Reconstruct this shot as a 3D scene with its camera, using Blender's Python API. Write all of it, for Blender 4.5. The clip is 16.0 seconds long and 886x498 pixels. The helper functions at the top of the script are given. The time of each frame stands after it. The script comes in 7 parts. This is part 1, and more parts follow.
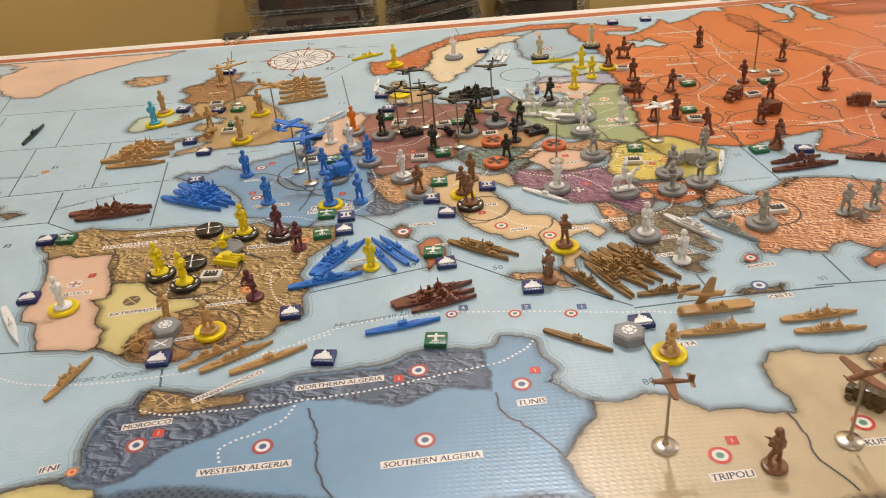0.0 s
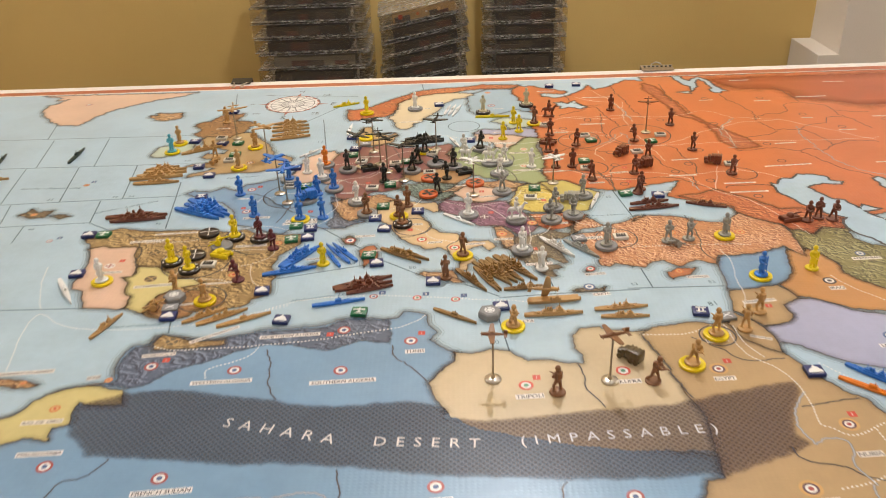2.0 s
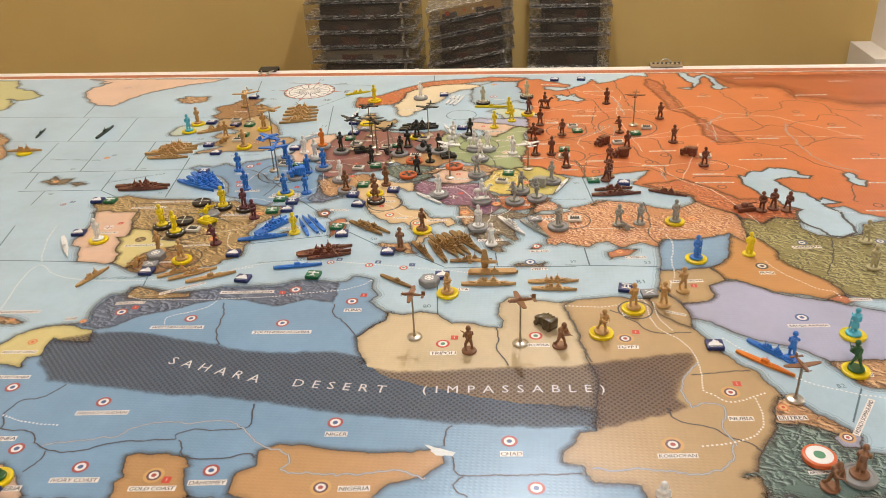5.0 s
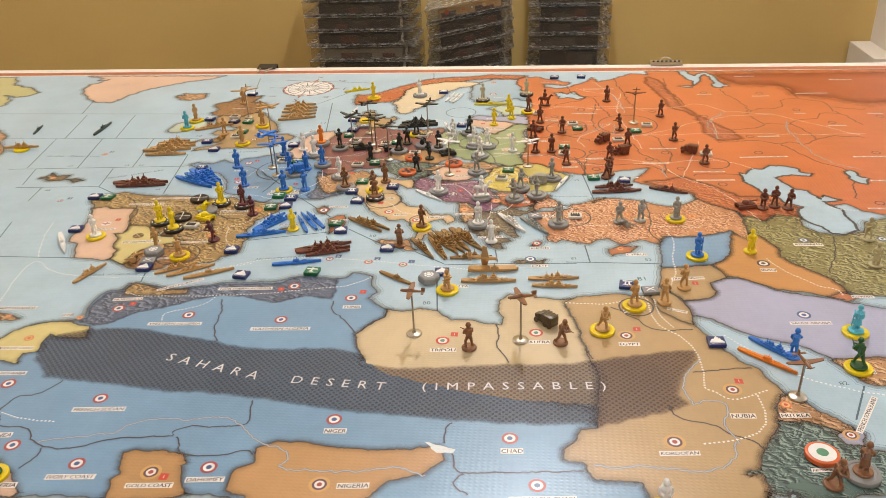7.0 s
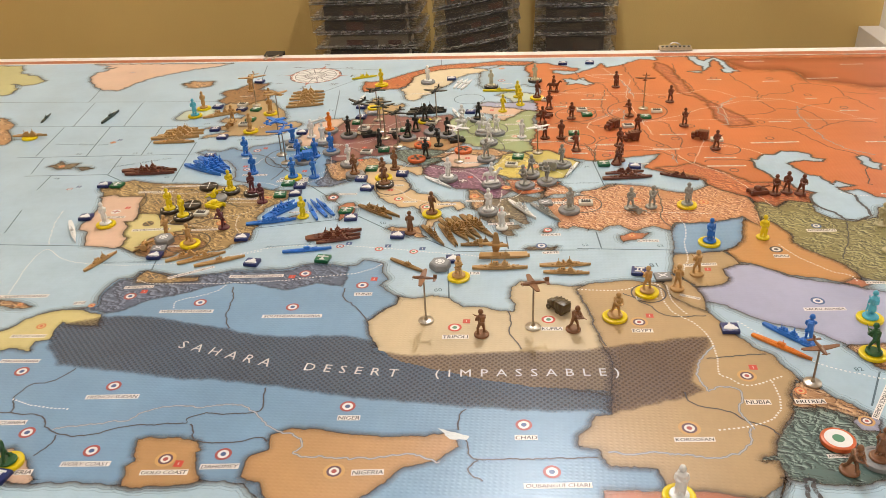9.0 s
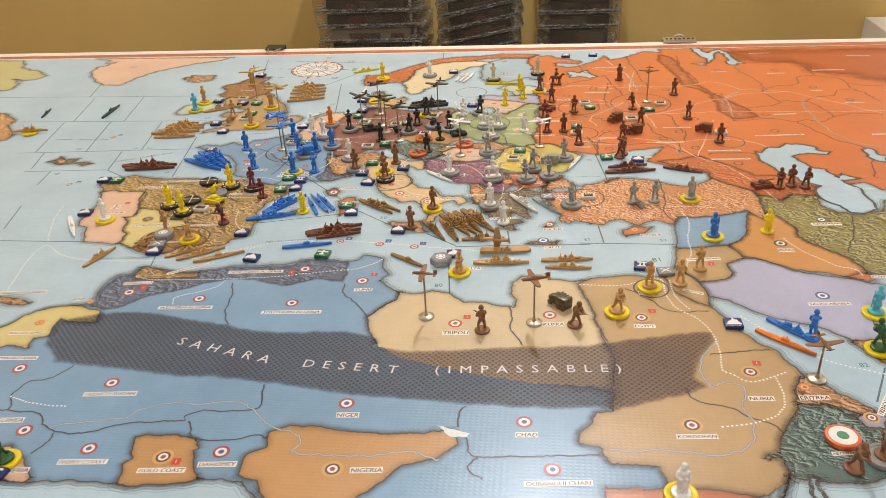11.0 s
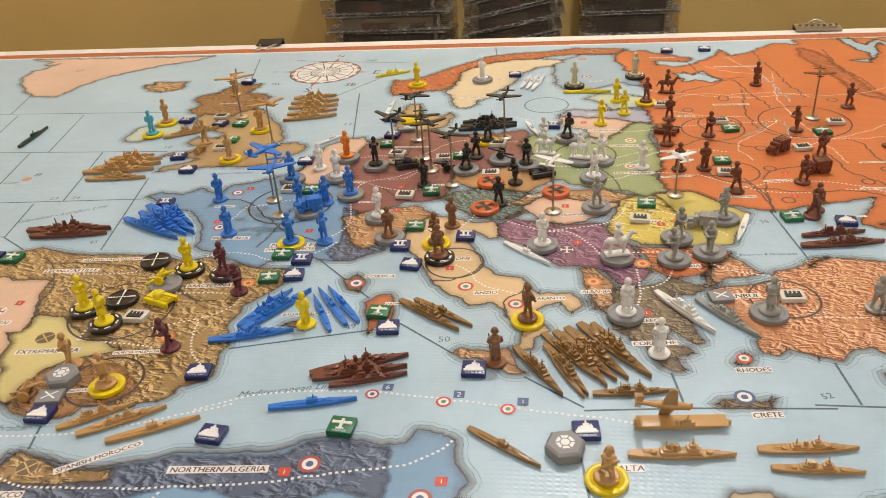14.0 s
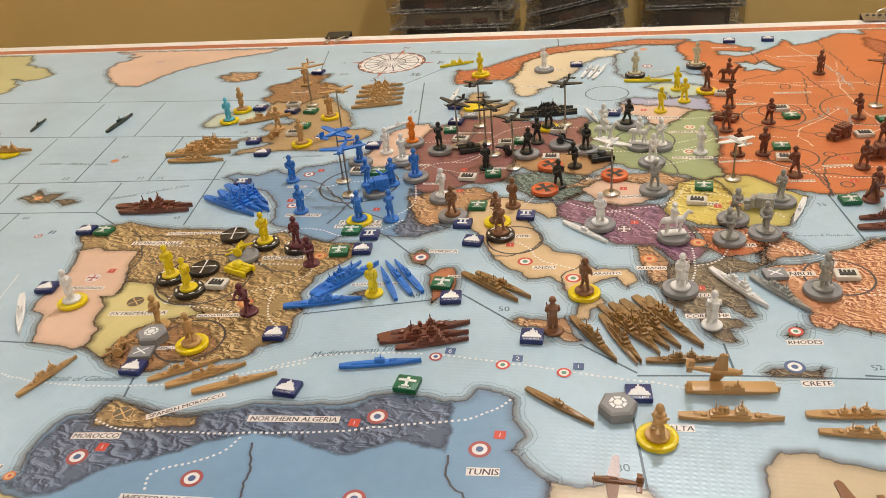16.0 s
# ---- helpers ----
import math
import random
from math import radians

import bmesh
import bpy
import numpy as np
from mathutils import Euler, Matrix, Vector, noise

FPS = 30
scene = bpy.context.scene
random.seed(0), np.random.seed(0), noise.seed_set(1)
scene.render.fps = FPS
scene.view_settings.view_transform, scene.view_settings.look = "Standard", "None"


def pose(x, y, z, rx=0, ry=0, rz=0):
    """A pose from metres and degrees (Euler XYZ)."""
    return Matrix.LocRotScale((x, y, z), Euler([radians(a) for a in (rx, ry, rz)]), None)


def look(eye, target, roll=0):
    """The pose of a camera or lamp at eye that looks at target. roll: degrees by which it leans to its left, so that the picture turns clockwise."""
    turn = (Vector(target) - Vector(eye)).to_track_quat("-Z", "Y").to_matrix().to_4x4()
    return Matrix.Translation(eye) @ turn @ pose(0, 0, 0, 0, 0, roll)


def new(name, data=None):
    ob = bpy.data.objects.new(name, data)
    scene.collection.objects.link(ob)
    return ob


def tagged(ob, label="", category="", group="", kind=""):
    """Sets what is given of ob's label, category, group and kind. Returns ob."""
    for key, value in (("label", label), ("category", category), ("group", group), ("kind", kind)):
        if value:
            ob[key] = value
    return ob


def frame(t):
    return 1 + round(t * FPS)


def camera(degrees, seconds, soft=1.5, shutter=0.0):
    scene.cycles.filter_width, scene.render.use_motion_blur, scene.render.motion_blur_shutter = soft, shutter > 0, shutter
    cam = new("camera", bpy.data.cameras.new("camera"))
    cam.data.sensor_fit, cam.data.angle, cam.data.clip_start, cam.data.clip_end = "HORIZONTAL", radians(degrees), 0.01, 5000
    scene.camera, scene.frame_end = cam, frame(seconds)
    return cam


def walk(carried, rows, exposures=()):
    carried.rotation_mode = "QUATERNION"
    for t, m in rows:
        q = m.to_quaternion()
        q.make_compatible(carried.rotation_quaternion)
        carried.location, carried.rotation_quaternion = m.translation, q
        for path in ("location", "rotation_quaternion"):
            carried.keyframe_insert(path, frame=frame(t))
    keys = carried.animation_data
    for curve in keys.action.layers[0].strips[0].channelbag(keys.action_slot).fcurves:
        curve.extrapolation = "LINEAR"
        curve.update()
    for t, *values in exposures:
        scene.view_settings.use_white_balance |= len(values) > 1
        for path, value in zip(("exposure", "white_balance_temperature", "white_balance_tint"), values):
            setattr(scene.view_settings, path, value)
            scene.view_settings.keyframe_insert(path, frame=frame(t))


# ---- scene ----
cam = camera(57.7, 16.0, soft=0.55, shutter=0.5)
PATH = [
    (0, (0.022, -0.27, 0.258), (-0.017, 1.452, -0.758), -4.9),
    (0.5, (0.03, -0.278, 0.257), (-0.002, 1.445, -0.757), -4.8),
    (1, (0.023, -0.286, 0.261), (-0.007, 1.435, -0.758), -4.7),
    (1.3, (-0.001, -0.33, 0.286), (0.031, 1.418, -0.685), -3.4),
    (1.5, (0.033, -0.372, 0.319), (0.047, 1.383, -0.64), -2.5),
    (2, (0.085, -0.45, 0.333), (0.043, 1.313, -0.61), -2.2),
    (2.5, (0.122, -0.486, 0.335), (-0.03, 1.25, -0.645), -2.1),
    (3, (0.163, -0.49, 0.332), (-0.011, 1.235, -0.666), -2.0),
    (3.5, (0.175, -0.48, 0.338), (-0.055, 1.27, -0.604), -2.7),
    (4, (0.179, -0.474, 0.327), (-0.052, 1.279, -0.609), -2.7),
    (4.5, (0.18, -0.472, 0.323), (-0.051, 1.279, -0.614), -2.7),
    (5, (0.193, -0.5, 0.333), (-0.039, 1.252, -0.603), -2.7),
    (5.2, (0.194, -0.504, 0.332), (-0.035, 1.253, -0.595), -2.7),
    (7.5, (0.191, -0.497, 0.327), (-0.037, 1.254, -0.611), -2.5),
    (8, (0.191, -0.497, 0.325), (-0.037, 1.252, -0.618), -2.5),
    (8.5, (0.188, -0.497, 0.325), (-0.046, 1.244, -0.633), -2.7),
    (9, (0.186, -0.497, 0.327), (-0.053, 1.241, -0.635), -2.9),
    (11.5, (0.189, -0.486, 0.324), (-0.063, 1.239, -0.656), -3.3),
    (12, (0.189, -0.479, 0.322), (-0.065, 1.241, -0.667), -3.4),
    (12.5, (0.179, -0.45, 0.316), (-0.079, 1.261, -0.687), -3.6),
    (13, (0.127, -0.327, 0.297), (-0.129, 1.387, -0.701), -3.2),
    (13.5, (0.105, -0.223, 0.263), (-0.148, 1.501, -0.717), -2.8),
    (14, (0.1, -0.195, 0.249), (-0.169, 1.519, -0.745), -4.0),
    (14.5, (0.096, -0.192, 0.249), (-0.213, 1.52, -0.737), -4.4),
    (15, (0.097, -0.191, 0.25), (-0.254, 1.512, -0.738), -5.2),
    (15.5, (0.099, -0.212, 0.249), (-0.311, 1.48, -0.735), -5.5),
    (16, (0.102, -0.222, 0.249), (-0.31, 1.468, -0.738), -5.5),
]
walk(cam, [(t, look(eye, target, roll)) for t, eye, target, roll in PATH],
     exposures=[(0, -0.24), (1, -0.24), (2, -0.12), (3, -0.08), (12.5, -0.08), (13.5, -0.2), (16, -0.2)])

# ---- light ----
world = bpy.data.worlds.new("room_world")
scene.world = world
world.use_nodes = True
world.node_tree.nodes["Background"].inputs[0].default_value = (1.0, 0.82, 0.6, 1)
world.node_tree.nodes["Background"].inputs[1].default_value = 0.12
scene.view_settings.exposure = 0.0


def room_lamp(name, at, size, watts, colour):
    data = bpy.data.lights.new(name, "POINT")
    data.shadow_soft_size, data.energy, data.color = size, watts, colour
    ob = new(name, data)
    ob.matrix_world = pose(*at)
    return ob


room_lamp("ceiling_lamp_glow", (0.21, 1.04, 1.53), 0.028, 56.0, (0.97, 0.962, 1.0))
# unseen fill, added so that the near sides of the pieces get light
room_lamp("front_fill_lamp", (0.35, -1.5, 1.50), 0.16, 45.0, (0.97, 0.962, 1.0))
# unseen fill, added to brighten the left wall and the board's left side
room_lamp("left_fill_lamp", (-2.3, 1.04, 1.53), 0.10, 40.0, (0.97, 0.962, 1.0))
# unseen lamp assumed at the right from the pier's shadow on the ochre wall
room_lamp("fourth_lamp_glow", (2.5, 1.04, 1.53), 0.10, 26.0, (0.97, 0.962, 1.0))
# ---- materials ----
MATS = {}


def node_material(name, rough=0.5):
    m = bpy.data.materials.new(name)
    m.use_nodes = True
    nt = m.node_tree
    b = nt.nodes["Principled BSDF"]
    b.inputs["Roughness"].default_value = rough
    return m, nt, b


def link(nt, a, b):
    nt.links.new(a, b)


def coords(nt, scale=1.0):
    c = nt.nodes.new("ShaderNodeTexCoord")
    v = nt.nodes.new("ShaderNodeVectorMath")
    v.operation = "SCALE"
    v.inputs["Scale"].default_value = scale
    link(nt, c.outputs["Object"], v.inputs[0])
    return v.outputs[0]


def noise_tex(nt, vec, scale, detail=4.0, rough=0.55, distort=0.0):
    n = nt.nodes.new("ShaderNodeTexNoise")
    n.inputs["Scale"].default_value = scale
    n.inputs["Detail"].default_value = detail
    n.inputs["Roughness"].default_value = rough
    n.inputs["Distortion"].default_value = distort
    link(nt, vec, n.inputs["Vector"])
    return n.outputs["Fac"]


def calc(nt, op, a, b=None, clamp=False):
    n = nt.nodes.new("ShaderNodeMath")
    n.operation, n.use_clamp = op, clamp
    for i, v in enumerate((a, b)):
        if v is None:
            continue
        if isinstance(v, (int, float)):
            n.inputs[i].default_value = v
        else:
            link(nt, v, n.inputs[i])
    return n.outputs[0]


def mix_colour(nt, fac, a, b):
    n = nt.nodes.new("ShaderNodeMix")
    n.data_type = "RGBA"
    for sock, v in ((n.inputs[0], fac), (n.inputs[6], a), (n.inputs[7], b)):
        if isinstance(v, tuple):
            sock.default_value = (*v, 1)
        elif isinstance(v, (int, float)):
            sock.default_value = v
        else:
            link(nt, v, sock)
    return n.outputs[2]


def ramp(nt, fac, *stops):
    n = nt.nodes.new("ShaderNodeValToRGB")
    el = n.color_ramp.elements
    while len(el) < len(stops):
        el.new(0.5)
    for e, (p, c) in zip(el, stops):
        e.position, e.color = p, (*c, 1)
    link(nt, fac, n.inputs[0])
    return n.outputs[0]


def bump(nt, bsdf, height, strength, distance):
    n = nt.nodes.new("ShaderNodeBump")
    n.inputs["Strength"].default_value = strength
    n.inputs["Distance"].default_value = distance
    link(nt, height, n.inputs["Height"])
    link(nt, n.outputs[0], bsdf.inputs["Normal"])


def laminate(nt, bsdf):
    """The glossy, finely woven film over the whole printed map."""
    v = coords(nt)
    sep = nt.nodes.new("ShaderNodeSeparateXYZ")
    link(nt, v, sep.inputs[0])
    a = calc(nt, "SINE", calc(nt, "MULTIPLY", sep.outputs[0], 2 * math.pi / 0.0034))
    b = calc(nt, "SINE", calc(nt, "MULTIPLY", sep.outputs[1], 2 * math.pi / 0.0026))
    weave = calc(nt, "MULTIPLY", calc(nt, "ADD", a, 1.0), calc(nt, "ADD", b, 1.0))
    wave = noise_tex(nt, v, 9.0, 2.0)
    h = calc(nt, "ADD", calc(nt, "MULTIPLY", calc(nt, "MULTIPLY", weave, noise_tex(nt, v, 400.0, 2.0)), 0.16), calc(nt, "MULTIPLY", wave, 6.0))
    bump(nt, bsdf, h, 0.35, 0.0004)
    bsdf.inputs["Roughness"].default_value = 0.30
    bsdf.inputs["Specular IOR Level"].default_value = 0.5


def printed(name, colour, shade=None):
    """Flat printed ink under laminate, with the artwork's soft mottling."""
    m, nt, b = node_material(name)
    v = coords(nt)
    dark = shade or tuple(c * 0.86 for c in colour)
    big = noise_tex(nt, v, 14.0, 3.0)
    fine = noise_tex(nt, v, 160.0, 3.0)
    f = calc(nt, "ADD", calc(nt, "MULTIPLY", big, 0.75), calc(nt, "MULTIPLY", fine, 0.25))
    link(nt, ramp(nt, f, (0.36, dark), (0.62, colour)), b.inputs["Base Color"])
    laminate(nt, b)
    MATS[name] = m
    return m


def printed_relief(name, dark, mid, light, grain=70.0):
    """Printed mountain artwork: sharp ridges drawn in three inks, fading into plains."""
    m, nt, b = node_material(name)
    v = coords(nt)
    st = nt.nodes.new("ShaderNodeMapping")
    st.inputs["Rotation"].default_value = (0, 0, radians(24))
    st.inputs["Scale"].default_value = (0.8, 1.25, 1.0)
    link(nt, v, st.inputs["Vector"])
    off = nt.nodes.new("ShaderNodeVectorMath")
    off.operation = "ADD"
    off.inputs[1].default_value = (0.00035, 0.00075, 0)
    link(nt, st.outputs[0], off.inputs[0])
    heights = []
    for vec in (st.outputs[0], off.outputs[0]):
        n = nt.nodes.new("ShaderNodeTexNoise")
        n.noise_type = "RIDGED_MULTIFRACTAL"
        for key, value in (("Scale", grain), ("Detail", 5.0), ("Roughness", 0.62), ("Offset", 0.86), ("Gain", 2.0), ("Distortion", 0.55)):
            n.inputs[key].default_value = value
        link(nt, vec, n.inputs["Vector"])
        heights.append(n.outputs["Fac"])
    plains = noise_tex(nt, v, 42.0, 3.0)
    rise = calc(nt, "ADD", calc(nt, "MULTIPLY", calc(nt, "SUBTRACT", plains, 0.36), 4.2, True), 0.12, True)
    slope = calc(nt, "MULTIPLY", calc(nt, "SUBTRACT", heights[0], heights[1]), 2.0)
    broad = noise_tex(nt, v, 18.0, 2.0)
    f = calc(nt, "ADD", calc(nt, "ADD", calc(nt, "MULTIPLY", slope, rise), 0.5), calc(nt, "MULTIPLY", calc(nt, "SUBTRACT", broad, 0.5), 0.5), True)
    link(nt, ramp(nt, f, (0.10, dark), (0.40, mid), (0.60, mid), (0.95, light)), b.inputs["Base Color"])
    laminate(nt, b)
    MATS[name] = m
    return m


def feathered(name, grain=220.0):
    """A printed ink that fades out towards the edge of its area; V counts inwards from the edge."""
    m = MATS[name].copy()
    m.name = name + "_feathered"
    nt = m.node_tree
    b = nt.nodes["Principled BSDF"]
    uv = nt.nodes.new("ShaderNodeUVMap")
    sep = nt.nodes.new("ShaderNodeSeparateXYZ")
    link(nt, uv.outputs[0], sep.inputs[0])
    rough = calc(nt, "MULTIPLY", calc(nt, "SUBTRACT", noise_tex(nt, coords(nt), grain, 3.0), 0.5), 0.9)
    fac = calc(nt, "ADD", sep.outputs[1], calc(nt, "MULTIPLY", rough, calc(nt, "SUBTRACT", 1.0, sep.outputs[1])), True)
    tr = nt.nodes.new("ShaderNodeBsdfTransparent")
    mx = nt.nodes.new("ShaderNodeMixShader")
    link(nt, fac, mx.inputs[0])
    link(nt, tr.outputs[0], mx.inputs[1])
    link(nt, b.outputs[0], mx.inputs[2])
    link(nt, mx.outputs[0], nt.nodes["Material Output"].inputs["Surface"])
    MATS[name + "_feathered"] = m


def ink(name, colour):
    m, nt, b = node_material(name, 0.34)
    v = coords(nt)
    f = noise_tex(nt, v, 220.0, 2.0)
    link(nt, mix_colour(nt, f, tuple(c * 0.8 for c in colour), colour), b.inputs["Base Color"])
    MATS[name] = m
    return m


def soft_ink(name, colour, core, halo, half=0.06):
    """Ink that fades out across the width of a printed border; the width runs along V."""
    m, nt, b = node_material(name, 0.34)
    b.inputs["Base Color"].default_value = (*colour, 1)
    laminate(nt, b)
    uv = nt.nodes.new("ShaderNodeUVMap")
    sep = nt.nodes.new("ShaderNodeSeparateXYZ")
    link(nt, uv.outputs[0], sep.inputs[0])
    d = calc(nt, "ABSOLUTE", calc(nt, "SUBTRACT", sep.outputs[1], 0.5))
    side = calc(nt, "LESS_THAN", sep.outputs[1], 0.5)
    fade = calc(nt, "POWER", calc(nt, "SUBTRACT", 1.0, calc(nt, "MULTIPLY", d, 2.0), True), 1.6)
    soft = calc(nt, "MULTIPLY", fade, halo)
    soft = calc(nt, "MULTIPLY", soft, calc(nt, "ADD", calc(nt, "MULTIPLY", side, 0.5), 0.5))
    line = calc(nt, "MULTIPLY", calc(nt, "LESS_THAN", d, half), core)
    fac = calc(nt, "MAXIMUM", soft, line, True)
    tr = nt.nodes.new("ShaderNodeBsdfTransparent")
    mx = nt.nodes.new("ShaderNodeMixShader")
    link(nt, fac, mx.inputs[0])
    link(nt, tr.outputs[0], mx.inputs[1])
    link(nt, b.outputs[0], mx.inputs[2])
    link(nt, mx.outputs[0], nt.nodes["Material Output"].inputs["Surface"])
    MATS[name] = m
    return m


def dotted_overlay(name):
    """Desert screen: staggered dark dots over a see-through brown wash, printed on the colours below."""
    m, nt, b = node_material(name, 0.34)
    laminate(nt, b)
    b.inputs["Base Color"].default_value = (0.13, 0.13, 0.17, 1)
    v = coords(nt)
    sep = nt.nodes.new("ShaderNodeSeparateXYZ")
    link(nt, v, sep.inputs[0])
    k = 2 * math.pi / 0.0043
    a = calc(nt, "SINE", calc(nt, "MULTIPLY", calc(nt, "ADD", sep.outputs[0], sep.outputs[1]), k))
    c = calc(nt, "SINE", calc(nt, "MULTIPLY", calc(nt, "SUBTRACT", sep.outputs[0], sep.outputs[1]), k))
    both = calc(nt, "MULTIPLY", calc(nt, "ADD", a, c), 0.5)
    dots = calc(nt, "MULTIPLY", calc(nt, "SUBTRACT", both, 0.12), 4.0, True)
    wash = noise_tex(nt, v, 30.0, 3.0)
    uv = nt.nodes.new("ShaderNodeUVMap")
    edge = nt.nodes.new("ShaderNodeSeparateXYZ")
    link(nt, uv.outputs[0], edge.inputs[0])
    fade = calc(nt, "ADD", edge.outputs[1], calc(nt, "MULTIPLY", calc(nt, "SUBTRACT", noise_tex(nt, v, 150.0, 3.0), 0.5), calc(nt, "SUBTRACT", 1.0, edge.outputs[1])), True)
    tint = mix_colour(nt, dots, mix_colour(nt, wash, (0.70, 0.65, 0.62), (0.82, 0.77, 0.74)), (0.46, 0.42, 0.40))
    tr = nt.nodes.new("ShaderNodeBsdfTransparent")
    link(nt, mix_colour(nt, fade, (1.0, 1.0, 1.0), tint), tr.inputs["Color"])
    mx = nt.nodes.new("ShaderNodeMixShader")
    link(nt, calc(nt, "MULTIPLY", fade, 0.28), mx.inputs[0])
    link(nt, tr.outputs[0], mx.inputs[1])
    link(nt, b.outputs[0], mx.inputs[2])
    link(nt, mx.outputs[0], nt.nodes["Material Output"].inputs["Surface"])
    MATS[name] = m


def plastic(name, colour, rough=0.30, clear=0.0):
    """Moulded plastic with a little mould texture and handling wear."""
    m, nt, b = node_material(name, rough)
    v = coords(nt)
    f = noise_tex(nt, v, 900.0, 3.0)
    g = noise_tex(nt, v, 120.0, 2.0)
    col = mix_colour(nt, calc(nt, "MULTIPLY", g, 0.6), colour, tuple(c * 0.72 for c in colour))
    link(nt, col, b.inputs["Base Color"])
    bump(nt, b, f, 0.25, 0.0004)
    b.inputs["Subsurface Weight"].default_value = 0.0
    if clear:
        b.inputs["Transmission Weight"].default_value = clear
        b.inputs["IOR"].default_value = 1.46
    MATS[name] = m
    return m


def metal(name, colour, rough):
    m, nt, b = node_material(name, rough)
    b.inputs["Base Color"].default_value = (*colour, 1)
    b.inputs["Metallic"].default_value = 1.0
    v = coords(nt)
    bump(nt, b, noise_tex(nt, v, 300.0, 2.0), 0.1, 0.0005)
    MATS[name] = m
    return m


for name, c in {
    "sea": (0.40, 0.535, 0.615), "peach": (0.68, 0.46, 0.33), "olive_flat": (0.50, 0.47, 0.22), "pale_green": (0.50, 0.57, 0.45),
    "tan": (0.44, 0.295, 0.145), "tan_warm": (0.48, 0.27, 0.115), "tan_light": (0.66, 0.47, 0.26), "sand": (0.57, 0.45, 0.28),
    "straw": (0.60, 0.51, 0.22), "cream": (0.68, 0.56, 0.36), "blue_flat": (0.19, 0.325, 0.47), "pale_blue": (0.33, 0.46, 0.54),
    "lavender": (0.38, 0.39, 0.52), "orange_tan": (0.52, 0.25, 0.085), "orange": (0.56, 0.155, 0.050), "deep_orange": (0.40, 0.090, 0.030),
    "maroon": (0.25, 0.095, 0.085), "green_flat": (0.30, 0.35, 0.17), "yellow_flat": (0.60, 0.50, 0.14), "rust": (0.50, 0.17, 0.075),
}.items():
    printed(name, c)
printed_relief("tan_relief", (0.13, 0.06, 0.03), (0.42, 0.22, 0.10), (0.66, 0.44, 0.25), 120.0)
printed_relief("brown_relief", (0.10, 0.045, 0.02), (0.28, 0.14, 0.06), (0.40, 0.23, 0.11), 110.0)
printed_relief("ochre_relief", (0.12, 0.07, 0.025), (0.31, 0.20, 0.085), (0.60, 0.43, 0.21), 150.0)
printed_relief("navy_relief", (0.03, 0.04, 0.068), (0.085, 0.11, 0.165), (0.20, 0.245, 0.33), 130.0)
printed_relief("green_relief", (0.02, 0.035, 0.032), (0.085, 0.135, 0.12), (0.26, 0.34, 0.30), 164.0)
printed_relief("olive_relief", (0.06, 0.05, 0.02), (0.21, 0.18, 0.065), (0.44, 0.40, 0.20), 146.0)
printed_relief("copper_relief", (0.24, 0.065, 0.025), (0.50, 0.22, 0.10), (0.78, 0.50, 0.32), 190.0)
printed_relief("rust_relief", (0.22, 0.05, 0.02), (0.45, 0.11, 0.04), (0.64, 0.26, 0.12), 120.0)
printed_relief("red_relief", (0.20, 0.035, 0.015), (0.46, 0.12, 0.04), (0.66, 0.32, 0.14), 126.0)
printed_relief("purple_relief", (0.08, 0.025, 0.055), (0.20, 0.08, 0.14), (0.36, 0.21, 0.29), 126.0)
printed_relief("yellow_relief", (0.26, 0.17, 0.025), (0.58, 0.44, 0.09), (0.76, 0.66, 0.26), 119.0)
printed_relief("slate_relief", (0.05, 0.04, 0.025), (0.16, 0.12, 0.075), (0.34, 0.27, 0.17), 126.0)
printed_relief("ural_relief", (0.20, 0.045, 0.02), (0.37, 0.085, 0.032), (0.56, 0.20, 0.09), 90.0)
printed("lake_pale", (0.60, 0.64, 0.63))
for name in ("navy_relief", "ural_relief", "deep_orange", "brown_relief"):
    feathered(name, 60.0 if name == "deep_orange" else 220.0)
dotted_overlay("dots")
soft_ink("coast_ink", (0.115, 0.075, 0.055), 0.66, 0.58, 0.042)
soft_ink("border_ink", (0.085, 0.075, 0.075), 0.80, 0.30, 0.12)
soft_ink("water_ink", (0.16, 0.25, 0.33), 0.0, 0.42)
ink("ink_white", (0.80, 0.78, 0.74))
ink("ink_dark", (0.06, 0.05, 0.055))
ink("ink_grey", (0.20, 0.24, 0.27))
ink("ink_line", (0.07, 0.12, 0.155))
ink("ink_river", (0.17, 0.19, 0.22))
ink("ink_river_pale", (0.42, 0.42, 0.44))
ink("ink_red", (0.62, 0.07, 0.04))
ink("ink_crimson", (0.40, 0.085, 0.075))
ink("ink_plum", (0.14, 0.07, 0.09))
ink("ink_shade", (0.15, 0.115, 0.07))
ink("ink_blue", (0.07, 0.12, 0.26))
ink("ink_green", (0.10, 0.28, 0.16))
ink("ink_tan", (0.70, 0.45, 0.20))
ink("ink_orange", (0.66, 0.20, 0.06))
ink("ink_halo", (0.62, 0.36, 0.13))
ink("paper_white", (0.82, 0.76, 0.70))
ink("trim_red", (0.42, 0.11, 0.055))
